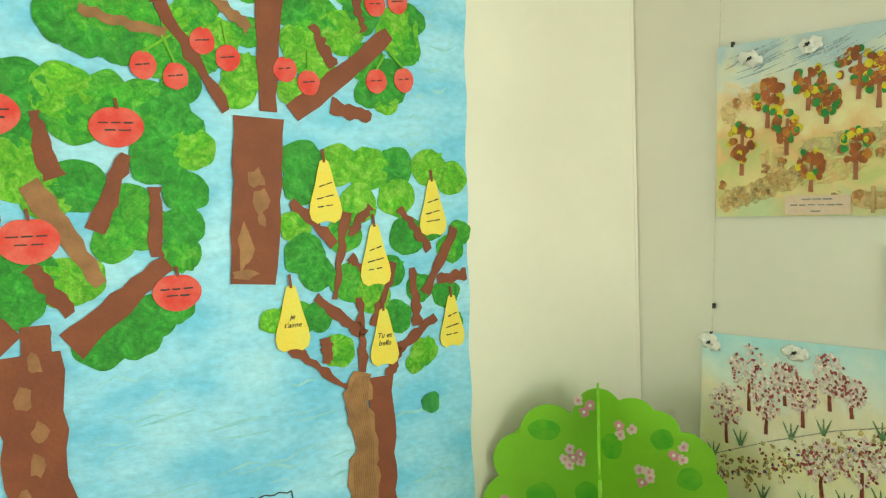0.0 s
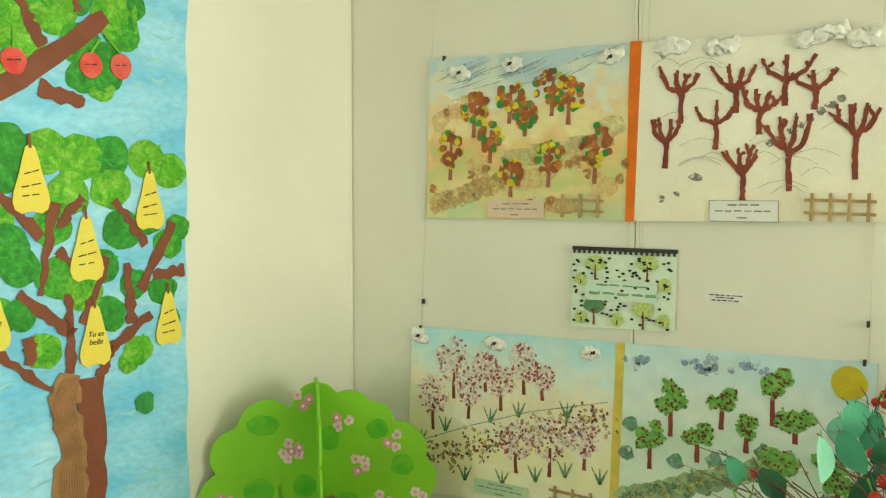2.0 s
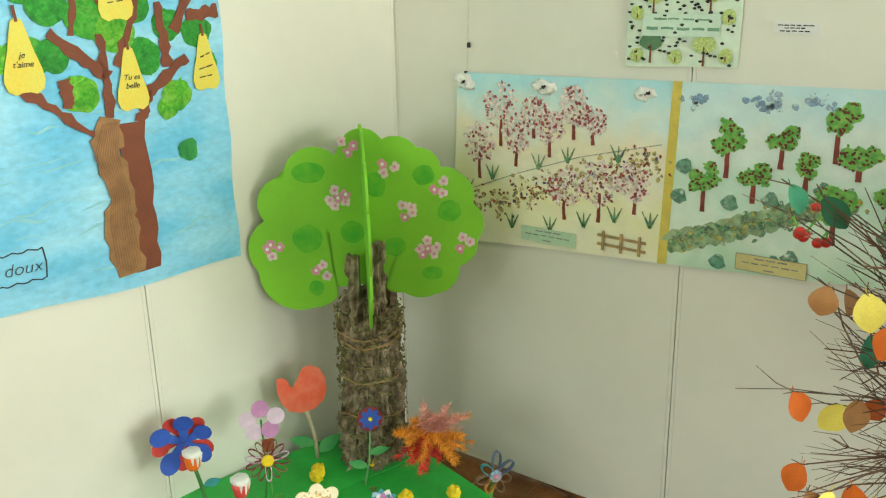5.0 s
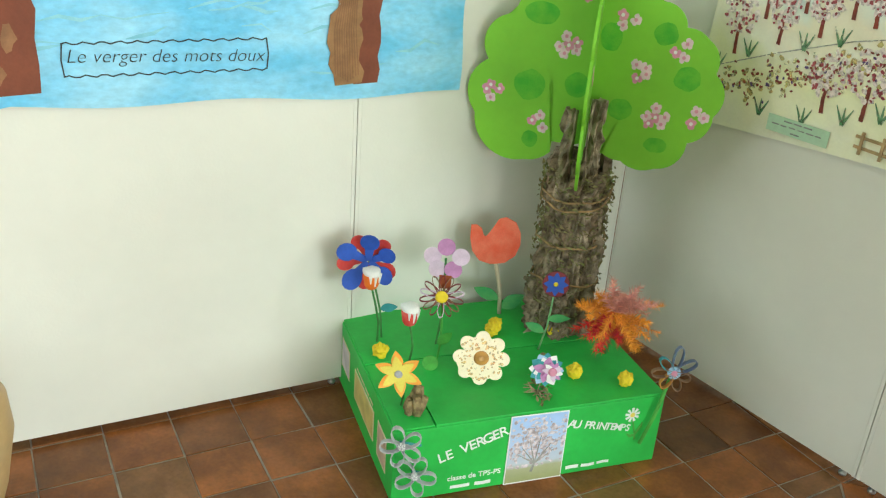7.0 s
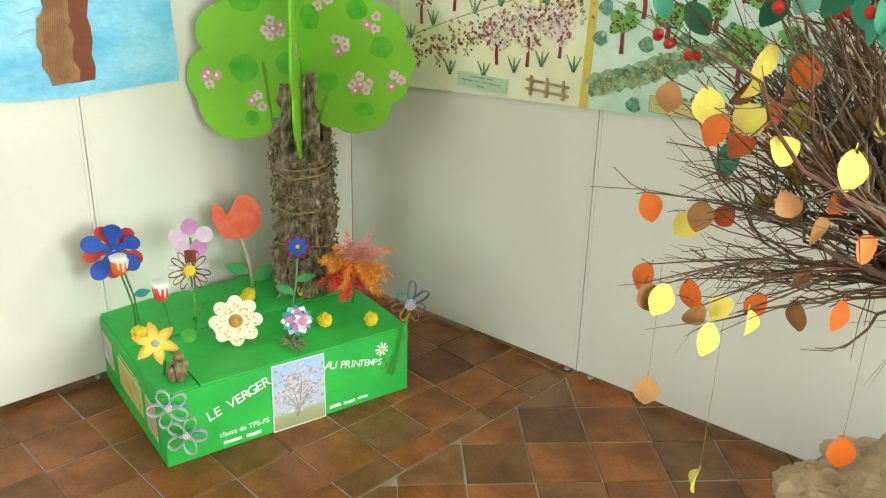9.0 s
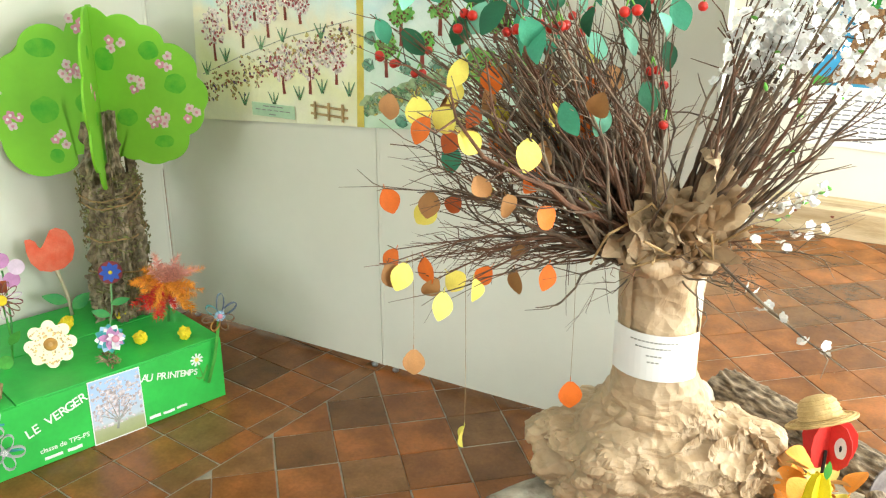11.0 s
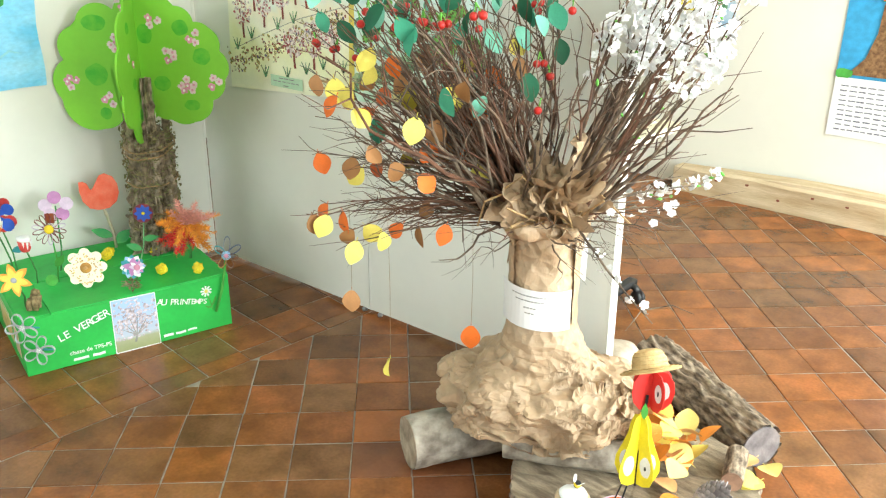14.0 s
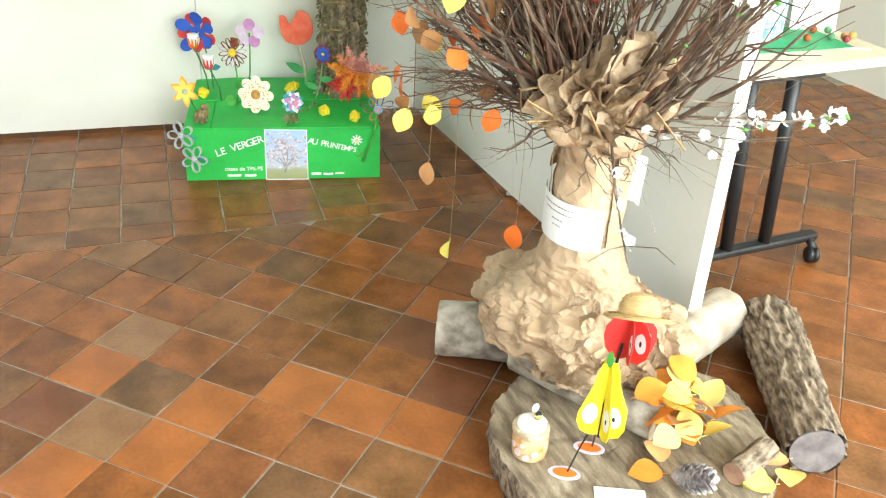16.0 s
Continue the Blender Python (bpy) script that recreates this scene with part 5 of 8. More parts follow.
for z, tilt in ((0.64, 0.02), (0.50, 0.012), (0.37, -0.01), (0.625, 0.03)):
    bm = bmesh.new()
    rod(bm, [((0.094 + 0.004 * math.sin(k * 2.1)) * math.cos(k * math.pi / 12), 0.094 * math.sin(k * math.pi / 12), z + tilt * math.sin(k * math.pi / 12 + 1) + 0.003 * math.sin(k * 1.7)) for k in range(25)], 0.0028, 5)
    part("raffia_tie", bm, RAFFIA, tree, "twisted raffia tie")
MOSS = mat("moss_and_ivy", (0.17, 0.19, 0.06), 0.85, 0.3, 40, 0.4, 80, second=(0.22, 0.17, 0.08), per_island=0.35)
bm = bmesh.new()
for i in range(2000):
    a, z, r = q.random() * 6.28, min(0.70, max(0.225, q.choice((0.64, 0.62, 0.5, 0.37, 0.66, 0.3, 0.45, 0.55, 0.25)) + q.gauss(0, 0.035))), q.uniform(0.076, 0.103)
    m = pose(r * math.cos(a), r * math.sin(a), z, q.uniform(-60, 60), q.uniform(-60, 60), math.degrees(a))
    s = q.uniform(0.004, 0.013)
    bm.faces.new([bm.verts.new(m @ Vector(p)) for p in ((0, -s, 0), (s * 0.4, 0, s * .3), (0, s, 0), (-s * 0.4, 0, s * .2))])
tagged(part("moss", bm, MOSS, tree, "bits of moss and ivy leaf"), kind="stuff")

# garland of dry ivy across the carton's top
bm = bmesh.new()
for i in range(80):
    k = q.random()
    x, y = 1.70 - 0.17 * k + 0.02 * math.sin(k * 9), 1.33 - 0.20 * k
    m = pose(x + q.gauss(0, .008), y + q.gauss(0, .008), BH + 0.005 + abs(q.gauss(0, 0.006)), q.uniform(-50, 50), q.uniform(-50, 50), q.uniform(0, 360))
    s = q.uniform(0.005, 0.011)
    bm.faces.new([bm.verts.new(m @ Vector(p)) for p in ((0, -s, 0), (s * .5, 0, s * .2), (0, s, 0), (-s * .5, 0, s * .2))])
solid("dry_ivy_trail", bm, MOSS, "trail of dry brown-green ivy on the carton", "ivy", kind="stuff")

# ---- flowers on the carton ----
FACE = -36
GROUP = "handmade flowers on the carton"
TOP = BH + 0.002


def stem(parent, base, head, r=0.003, material=None, bend=0.01, label=""):
    bm = bmesh.new()
    b, h = Vector(base), Vector(head)
    rod(bm, [b, b.lerp(h, .35) + Vector((bend, 0, 0)), b.lerp(h, .7) + Vector((bend * .6, 0, 0)), h], r, 8)
    part("stem", bm, material or P_GREENSTEM, parent, label, smooth=True)


def cupped(outline, t, cup, mi=0, n=None):
    """A petal card with slight cup: an outline extruded and bent along y."""
    bm = bmesh.new()
    slab(bm, outline, 0, t)
    bmesh.ops.triangulate(bm, faces=[f for f in bm.faces if len(f.verts) > 4])
    for v in bm.verts:
        v.co.z += cup * (v.co.x ** 2 + v.co.y ** 2)
    return bm


def leaf_shape(length, width, tip=0.0):
    n = 9
    up = [(width * math.sin(math.pi * (i / n) ** 0.85) ** 0.9, length * i / n) for i in range(n + 1)]
    return [(x, y) for x, y in up] + [(-x, y) for x, y in up[-2:0:-1]]


def leaf_on(parent, at, length, width, turn, tilt, material, yaw=FACE, label=""):
    bm = cupped(leaf_shape(length, width), 0.0016, 2.0)
    part("leaf", bm, material, parent, label or "green paper leaf", m=pose(*at, 90 - tilt, 0, yaw) @ pose(0, 0, 0, 0, 0, turn))


def flower(kind_label, head, base, stem_r=0.003, stem_mat=None, name="paper_flower"):
    f = thing(name, kind_label, "flower", None, GROUP)
    if base is not None:
        stem(f, base, head, stem_r, stem_mat)
    return f


def petals(parent, head, n, length, width, material, r0=0.0, z=0.0, tilt=8, start=0.0, cup=1.5, shape=None, name="petal", label="", thick=0.002):
    for i in range(n):
        mm = material[i % len(material)] if isinstance(material, (list, tuple)) else material
        out = shape or leaf_shape(length, width)
        bm = cupped([(x, y + r0) for x, y in out], thick, cup)
        part(name, bm, mm, parent, label, m=pose(*head, 90 - tilt, 0, FACE) @ pose(0, 0, z + 0.0004 * (i % 3), 0, 0, start + i * 360 / n))


def eye(parent, head, r, z, material, tilt=8, h=0.006, name="eye", label=""):
    bm = turned(bmesh.new(), [(r * 0.9, -0.001), (r, h * 0.4), (r * 0.85, h * 0.85), (r * 0.4, h)], 18)
    part(name, bm, material, parent, label, smooth=True, m=pose(*head, 90 - tilt, 0, FACE) @ pose(0, 0, z))


# blue and red spoon flower
H = (1.329, 1.636, 0.433)
f = flower("blue and red flower of painted spoon petals", H, (1.357, 1.60, TOP))
spoon = lambda s: [(0.007 * s, 0.0)] + [(0.0225 * s * math.sin(t), (0.052 - 0.024 * math.cos(t)) * s) for t in (0.5 + k * (2 * math.pi - 1.0) / 12 for k in range(13))] + [(-0.007 * s, 0.0)]
for color, word, spoons in ((P_RED, "red", ((28, .95, .010, 0.0), (-38, .90, .012, .001), (98, .95, .010, .002), (172, .9, .008, .001), (-112, .9, .010, 0.0), (-150, .8, .006, .002))),
                            (P_BLUE, "blue", ((-4, 1.15, .004, .014), (66, 1.12, .004, .012), (-62, 1.0, .004, .010), (142, 1.12, .004, .013), (-128, 1.0, .004, .011)))):
    for turn, size, r0, z in spoons:
        bm = cupped([(x, y + r0) for x, y in spoon(size)], 0.004, 4)
        part("petal", bm, color, f, word + " painted spoon petal", m=pose(*H, 85 + 6 * math.sin(turn), 0, FACE) @ pose(0, 0.006, z, 0, 6 * math.cos(turn * 2), turn))
leaf_on(f, (1.352, 1.605, 0.30), 0.05, 0.013, -75, 0, P_TEAL)


def cup_flower(label, at, base, color):
    g = flower(label, (at[0], at[1], at[2] - 0.02), base)
    part("cup", turned(bmesh.new(), [(0.013, -0.026), (0.018, -0.018), (0.021, 0.0), (0.0225, 0.014)], 18), color, g, smooth=True, m=pose(*at))
    q = random.Random(3)
    bm = turned(bmesh.new(), [(0.0225, 0.011), (0.0245, 0.018), (0.024, 0.026), (0.02, 0.028)], 20, 0.25, 3)
    part("white_rim", bm, P_WHITE, g, "white painted rim with drips", smooth=True, m=pose(*at))
    for k in range(4):
        a = -2.2 + k * 0.6
        bm = bmesh.new()
        rod(bm, [(0.0225 * math.cos(a), 0.0225 * math.sin(a), 0.014), (0.021 * math.cos(a), 0.021 * math.sin(a), 0.004 - 0.006 * (k % 2)), (0.019 * math.cos(a), 0.019 * math.sin(a), -0.006 - 0.008 * (k % 2))], [0.0045, 0.003, 0.0015], 6)
        part("paint_drip", bm, P_WHITE, g, m=pose(*at))


cup_flower("orange cup flower with white dripping rim", (1.285, 1.545, 0.432), (1.335, 1.585, TOP), P_ORANGE)
cup_flower("red cup flower with white dripping rim", (1.312, 1.40, 0.392), (1.36, 1.46, TOP), P_RED)

# lilac round-petal flower behind
H = (1.50, 1.525, 0.455)
f = flower("lilac flower of round card petals", H, (1.47, 1.50, TOP))
for dx, dz, mm in ((0, 0.032, P_LILAC), (0.04, 0.008, P_PALELILAC), (-0.035, 0.004, P_PALELILAC), (0.022, -0.03, P_LILAC), (-0.02, -0.032, P_PALELILAC)):
    part("petal", cupped(ring_outline(lambda a: 0.024, 24), 0.002, 1.0), mm, f, m=pose(*H, 85, 0, FACE) @ pose(dx, dz, 0.001 * dx * 100))

# brown loop flower
H = (1.408, 1.404, 0.42)
f = flower("maroon flower of thin card loops with yellow eye", H, (1.413, 1.414, TOP), 0.003, P_LEAFGREEN)


def loops(parent, head, n, length, width, materials, band=0.008, start=0.0, tilt=8, lw=0.0016):
    for i in range(n):
        bm = bmesh.new()
        k = 14
        ring = []
        for j in range(k + 1):
            u = j / k
            a = 2 * math.pi * u
            ring.append((width * math.sin(a) * (0.55 + 0.45 * (1 - math.cos(a)) / 2), length * (1 - math.cos(a)) / 2))
        for (x0, y0), (x1, y1) in zip(ring, ring[1:]):
            nx, ny = y1 - y0, -(x1 - x0)
            d = math.hypot(nx, ny) or 1
            nx, ny = nx / d * lw, ny / d * lw
            v = [bm.verts.new(p) for p in ((x0, y0, 0), (x1, y1, 0), (x1, y1, band), (x0, y0, band), (x0 + nx, y0 + ny, 0), (x1 + nx, y1 + ny, 0), (x1 + nx, y1 + ny, band), (x0 + nx, y0 + ny, band))]
            for ids in ((0, 1, 2, 3), (5, 4, 7, 6), (3, 2, 6, 7), (1, 0, 4, 5)):
                bm.faces.new([v[t] for t in ids])
        part("loop_petal", bm, materials[i % len(materials)], parent, m=pose(*head, 90 - tilt, 0, FACE) @ pose(0, 0, 0, 0, 0, start + i * 360 / n))


loops(f, H, 14, 0.056, 0.0085, [P_MAROON, P_BROWNLOOP, P_MAROON, P_PALELILAC])
eye(f, H, 0.0165, 0.006, P_TULLE)
for dx in (-0.004, 0.006, 0.014):
    part("card_tab", cupped([(dx - 0.006, 0.02), (dx + 0.006, 0.02), (dx + 0.007, 0.055), (dx - 0.006, 0.056)], 0.001, 1), P_RUST, f, m=pose(*H, 82, 0, FACE) @ pose(0, 0, -0.003))
leaf_on(f, (1.411, 1.41, 0.275), 0.055, 0.014, -40, 0, P_LEAFGREEN)
part("leaf", cupped(ring_outline(lambda a: 0.021, 20), 0.0016, 1), P_LEAFGREEN, f, "round green paper leaf", m=pose(1.385, 1.40, 0.232, 80, 0, FACE))

# big coral tulip
H = (1.701, 1.572, 0.441)
f = flower("big coral-red crayoned tulip on a pale stick", (1.706, 1.574, 0.40), (1.735, 1.56, TOP), 0.006, P_PALESTEM)
out = [(-0.064, 0.045), (-0.064, 0.01), (-0.056, -0.025), (-0.036, -0.05), (-0.006, -0.058), (0.03, -0.052), (0.056, -0.03), (0.066, 0.0), (0.064, 0.032), (0.05, 0.06), (0.024, 0.072), (0.006, 0.066), (-0.004, 0.048), (-0.014, 0.03), (-0.024, 0.016), (-0.03, 0.02), (-0.036, 0.038), (-0.05, 0.047)]
bm = bmesh.new()
slab(bm, [(x * 1.1, y * 1.1) for x, y in out], -0.002, 0.002)
bmesh.ops.triangulate(bm, faces=[x for x in bm.faces if len(x.verts) > 4])
part("tulip_head", bm, P_CORAL, f, "coral tulip cut-out", m=pose(*H, 86, 0, FACE))
leaf_on(f, (1.728, 1.562, 0.26), 0.085, 0.019, 62, 0, P_FELTGREEN)
leaf_on(f, (1.734, 1.55, 0.235), 0.08, 0.022, -48, 4, P_FELTGREEN)

# yellow and orange star flower
H = (1.198, 1.262, 0.335)
f = flower("orange and yellow star flower of cut card", H, (1.235, 1.30, TOP))
petals(f, H, 6, 0.055, 0.014, paint("orange_crayoned_card", (0.86, 0.30, 0.03), second=(0.86, 0.52, 0.10)), 0.004, 0.0, 8, 10, 2, label="orange pointed petal")
petals(f, H, 6, 0.046, 0.0115, P_YELLOW, 0.0, 0.004, 8, 12, 2, label="yellow pointed petal")
eye(f, H, 0.0095, 0.006, P_GREYCARD)

# cream flower with eight round petals
H = (1.462, 1.289, 0.287)
f = flower("large cream flower with eight round stamped petals", (1.462, 1.289, 0.26), (1.464, 1.282, TOP))
body = [(x, y) for x, y in ring_outline(lambda a: 0.046 + 0.026 * abs(math.cos(a * 4)) ** 0.55, 96)]
part("blossom", cupped(body, 0.004, 0.5), P_CREAM, f, "cream scalloped card", m=pose(*H, 80, 0, FACE))
q = random.Random(21)
part("stamped_dots", flats([blob(r * math.cos(a), r * math.sin(a), q.uniform(0.002, 0.0042), None, 0.2, 8, i) for i, (r, a) in enumerate((q.uniform(0.025, 0.06), q.random() * 6.28) for _ in range(110))], 0.0055, 0.0003), glaze("peach_dab", (0.86, 0.50, 0.24), (0.84, 0.62, 0.24), .5, 120), f, m=pose(*H, 80, 0, FACE))
eye(f, H, 0.0195, 0.003, P_OCHRE, 10, 0.007, label="ochre crayoned eye")
eye(f, H, 0.007, 0.008, paint("tan_crayon", (0.66, 0.38, 0.14)), 10, 0.004)

# purple disc flower
H = (1.749, 1.355, 0.400)
f = flower("small red and blue striped disc flower", H, (1.706, 1.345, TOP), 0.0028, paint("pale_green_stem", (0.22, 0.45, 0.2)))
part("disc", cupped(ring_outline(lambda a: 0.0365, 28), 0.003, 0.5), P_MAROON, f, m=pose(*H, 84, 0, FACE))
for i in range(8):
    part("blue_petal", cupped(leaf_shape(0.034, 0.0095), 0.0008, 0.5), P_BLUE, f, m=pose(*H, 84, 0, FACE) @ pose(0, 0, 0.0032, 0, 0, i * 45))
eye(f, H, 0.0065, 0.003, P_TULLE, 6, 0.004)
leaf_on(f, (1.73, 1.35, 0.30), 0.062, 0.013, -80, 0, P_FELTGREEN)
leaf_on(f, (1.722, 1.348, 0.262), 0.062, 0.014, 62, 0, P_FELTGREEN)

# feather flower
H = (1.833, 1.21, 0.365)
f = flower("orange, pink and red feather flower", (1.84, 1.225, 0.33), (1.862, 1.245, TOP), 0.005, P_GREENSTEM, "feather_flower")
FEATHERS = [mat("orange_feather", (0.92, 0.33, 0.03), 0.8, 0.2, 40, per_island=0.2), mat("pink_feather", (0.92, 0.42, 0.34), 0.8, 0.2, 40, per_island=0.2), mat("red_feather", (0.74, 0.025, 0.02), 0.8, 0.2, 40, per_island=0.2)]
q = random.Random(31)
for i in range(40):
    a = i * 2.399 + q.uniform(-.3, .3)
    up, right = math.sin(a), math.cos(a)
    mi = 1 if up > 0.35 and right > -0.6 else (2 if up < 0.1 and right < 0.45 else 0)
    length = q.uniform(0.075, 0.135) * (0.8 if mi == 0 and right < 0 else 1.0)
    if i % 4 == 0:
        mi, length = (0, 1)[up > .2], length * 0.7
    bm = bmesh.new()
    lean = q.uniform(-.02, .02)
    rod(bm, [(0, 0, 0), (lean * .3, length * .5, .004), (lean, length, 0)], [0.0012, 0.0008, 0.0003], 4)
    for k in range(44):
        u = (k + q.random()) / 44
        x0, y = lean * u * u, length * (0.10 + 0.9 * u)
        w = 0.021 * math.sin(math.pi * min(1, u * 0.85 + 0.12)) ** 0.6
        for sgn in (-1, 1):
            e, zz, ww = q.uniform(0.004, 0.022), q.uniform(-0.012, 0.012), w * q.uniform(.6, 1.15)
            bm.faces.new([bm.verts.new(p) for p in ((x0, y - 0.0022, 0.001), (x0, y + 0.0022, 0.001), (x0 + sgn * ww, y + e, zz))])
    part("feather", bm, FEATHERS[mi], f, m=pose(*H, 90 - q.uniform(-10, 18), 0, FACE) @ pose(0, 0, 0, 0, 0, math.degrees(a) - 90) @ pose(0, 0, 0, q.uniform(-5, 50), q.uniform(-25, 25), 0))

# blue and white crocheted flower lying low
H = (1.571, 1.165, 0.29)
f = flower("teal, white and lilac layered felt flower", H, (1.59, 1.19, TOP))
petals(f, H, 12, 0.044, 0.016, [P_TEAL, P_LBLUE, P_TEAL, P_WHITE], 0.0, 0.0, 14, 0, 2)
petals(f, H, 12, 0.034, 0.011, [P_WHITE, P_TEAL, P_LILAC], 0.0, 0.004, 14, 20, 2)
Hr = (1.582, 1.155, 0.288)
petals(f, Hr, 10, 0.027, 0.007, [P_LILAC, P_WHITE, P_PALELILAC], 0.0, 0.010, 14, 10, 2)
eye(f, Hr, 0.011, 0.012, P_PINK, 14, 0.006)
bm = bmesh.new()
q = random.Random(6)
for i in range(16):
    a = q.random() * 6.28
    rod(bm, [(1.565, 1.18, TOP + 0.004), (1.565 + .02 * math.cos(a), 1.18 + .02 * math.sin(a), TOP + q.uniform(.004, .018)), (1.565 + .036 * math.cos(a), 1.18 + .036 * math.sin(a), TOP + q.uniform(.003, .02))], [.002, .0015, .001], 4)
solid("twig_tuft", bm, mat("pale_twig", (0.42, 0.34, 0.20), .8, .25, 30), "tuft of pale dry twigs on the carton", "twigs")

# loop flower standing at the carton's corner
H = (1.855, 1.005, 0.29)
f = flower("navy and brown card loop flower on green stalk", H, (1.80, 1.022, 0.075), 0.005, P_LEAFGREEN)
for i, (mm, ln) in enumerate(((P_NAVY, .07), (P_NAVY, .062), (P_BROWNLOOP, .045), (P_BROWNLOOP, .05), (P_OCHRE, .05), (P_BROWNLOOP, .055), (P_TEAL, .05))):
    loops(f, H, 1, ln, 0.013, [mm], 0.016, -8 - i * 51)
eye(f, H, 0.0175, 0.010, P_LBLUE, 8, 0.006)
eye(f, H, 0.008, 0.015, P_PINK, 8, 0.004)

# grey loop flowers stuck on the carton's edge
for H, s0 in (((1.158, 1.170, 0.205), 20), ((1.196, 1.165, 0.110), 50)):
    f = flower("grey painted card loop flower with white bead", H, None)
    loops(f, H, 5, 0.05, 0.017, [P_GREYCARD], 0.016, s0)
    eye(f, H, 0.0095, 0.004, P_WHITE, 8, 0.012, label="white bead")
    bm = bmesh.new()
    rod(bm, [(H[0], H[1] + 0.012, H[2]), (H[0] + 0.03, H[1] + .010, H[2] - 0.015), (H[0] + 0.055, H[1] + 0.002, H[2] - 0.022)], [0.005, 0.0045, 0.003], 8)
    part("stalk", bm, P_TEAL, f, "short teal stalk", smooth=True)

# yellow tissue puffs
for i, (x, y) in enumerate(((1.30, 1.51), (1.64, 1.47), (1.795, 1.385), (1.70, 1.19), (1.79, 1.095), (1.66, 1.485))):
    q = random.Random(i)
    bm = bmesh.new()
    bmesh.ops.create_icosphere(bm, subdivisions=3, radius=0.017)
    for v in bm.verts:
        v.co *= 1 + 0.75 * abs(noise.noise(v.co * 90 + Vector((i, 0, 0)))) + 0.25 * noise.noise(v.co * 230)
    low = min(v.co.z for v in bm.verts)
    solid("tissue_puff", bm, P_TULLE, "crumpled yellow tissue paper flower on the carton", "flower", pose(x, y, TOP - low - 0.002), "yellow tissue puffs")

# bit of curled bark on the carton
for x, y, n, s in ((1.243, 1.262, 9, 1.0),):
    b = thing("bark_curls", "small pile of curled bark pieces on the carton", "bark", pose(x, y, TOP))
    q = random.Random(2)
    for i in range(n):
        bm = bmesh.new()
        a, h = q.random() * 6.28, q.uniform(0.03, 0.062)
        turned(bm, [(0.009, 0), (0.011, h * .5), (0.008, h)], 9, 0.5, i)
        part("bark_curl", bm, mat("pale_bark", (0.36, 0.28, 0.13), .9, .35, 60, .8, 90, second=(.16, .11, .05)) if "pale_bark" not in bpy.data.materials else bpy.data.materials["pale_bark"], b, m=pose(0.018 * math.cos(a), 0.018 * math.sin(a), q.uniform(0, .008), q.uniform(-15, 15), q.uniform(-15, 15), 0), smooth=True)
# ---- tree of bound branches with four seasons of paper leaves ----
CX, CY = 1.88, -0.36
bough = thing("branch_tree", "tree of bound twigs in kraft paper with paper leaves and blossom", "branch arrangement", pose(CX, CY, 0))
TWIGS = [mat("twig_bark_brown", (0.145, 0.088, 0.052), 0.75, 0.25, 30, 0.5, 120, second=(0.05, 0.03, 0.019)),
         mat("twig_bark_grey", (0.25, 0.185, 0.125), 0.75, 0.25, 30, 0.5, 120, second=(0.06, 0.04, 0.028)),
         mat("twig_bark_red", (0.16, 0.072, 0.038), 0.7, 0.25, 30, 0.4, 120)]
A_LEAF = [paint("leaf_yellow", (0.86, 0.74, 0.14), vary=0.06), paint("leaf_orange", (0.78, 0.16, 0.012), vary=0.08), paint("leaf_brown", (0.34, 0.16, 0.05), vary=0.1),
          paint("leaf_tan", (0.56, 0.28, 0.11), vary=0.08), paint("leaf_olive", (0.45, 0.38, 0.03), vary=0.12), paint("leaf_rust", (0.52, 0.10, 0.015), vary=0.1)]
G_LEAF = [paint("leaf_bottle_green", (0.015, 0.13, 0.06), vary=0.1), paint("leaf_sea_green", (0.07, 0.36, 0.22), vary=0.08), paint("leaf_mint", (0.20, 0.52, 0.38), vary=0.06)]
P_CHERRY = mat("red_berry", (0.55, 0.018, 0.012), 0.3, 0.15, 30)
P_PETAL = mat("white_petal", (0.90, 0.90, 0.90), 0.6, 0.01, 30, fine=0.01)
P_BUDGREEN = mat("bud_green", (0.16, 0.50, 0.06), 0.6, 0.15, 30)

def folds(points, normals, seed, layers, squash=1.0):
    """Crumples points along their normals: differences of two sets of tilted planes, so flat facets meet in sharp creases."""
    rng = np.random.default_rng(seed)
    P, N = np.array(points) * (1, 1, squash), np.array(normals)
    move = np.zeros(len(P))
    for count, slope, k, gain in layers:
        for sign in (1, -1):
            S = P[rng.integers(0, len(P), count)] + rng.normal(0, 0.004, (count, 3))
            G = rng.normal(0, slope, (count, 3))
            best = np.full(len(P), -9.0)
            for s, g, o in zip(S, G, rng.normal(0, slope * 0.01, count)):
                d = P - s
                np.maximum(best, o + d @ g - k * (d * d).sum(1), out=best)
            move += sign * gain * best
    move = 0.026 * np.tanh((move - np.median(move)) / 0.026)
    return np.array(points) + N * move[:, None]


def crumpled(points, n, closed, seed, layers, hold=None, squash=1.0):
    """A crumpled sheet over a grid of points with n in each row."""
    g = np.array(points).reshape(-1, n, 3)
    du = np.roll(g, -1, 1) - np.roll(g, 1, 1) if closed else np.gradient(g, axis=1)
    nor = np.cross(du, np.gradient(g, axis=0))
    nor /= np.linalg.norm(nor, axis=2, keepdims=True) + 1e-9
    if hold is not None:
        nor = nor * np.array(hold)[:, None, None]
    g = folds(g.reshape(-1, 3), nor.reshape(-1, 3), seed, layers, squash).reshape(g.shape)
    bm = bmesh.new()
    rows = [[bm.verts.new(p) for p in row] for row in g]
    for a, b in zip(rows, rows[1:]):
        for k in range(n if closed else n - 1):
            bm.faces.new((a[k], a[(k + 1) % n], b[(k + 1) % n], b[k]))
    return bm


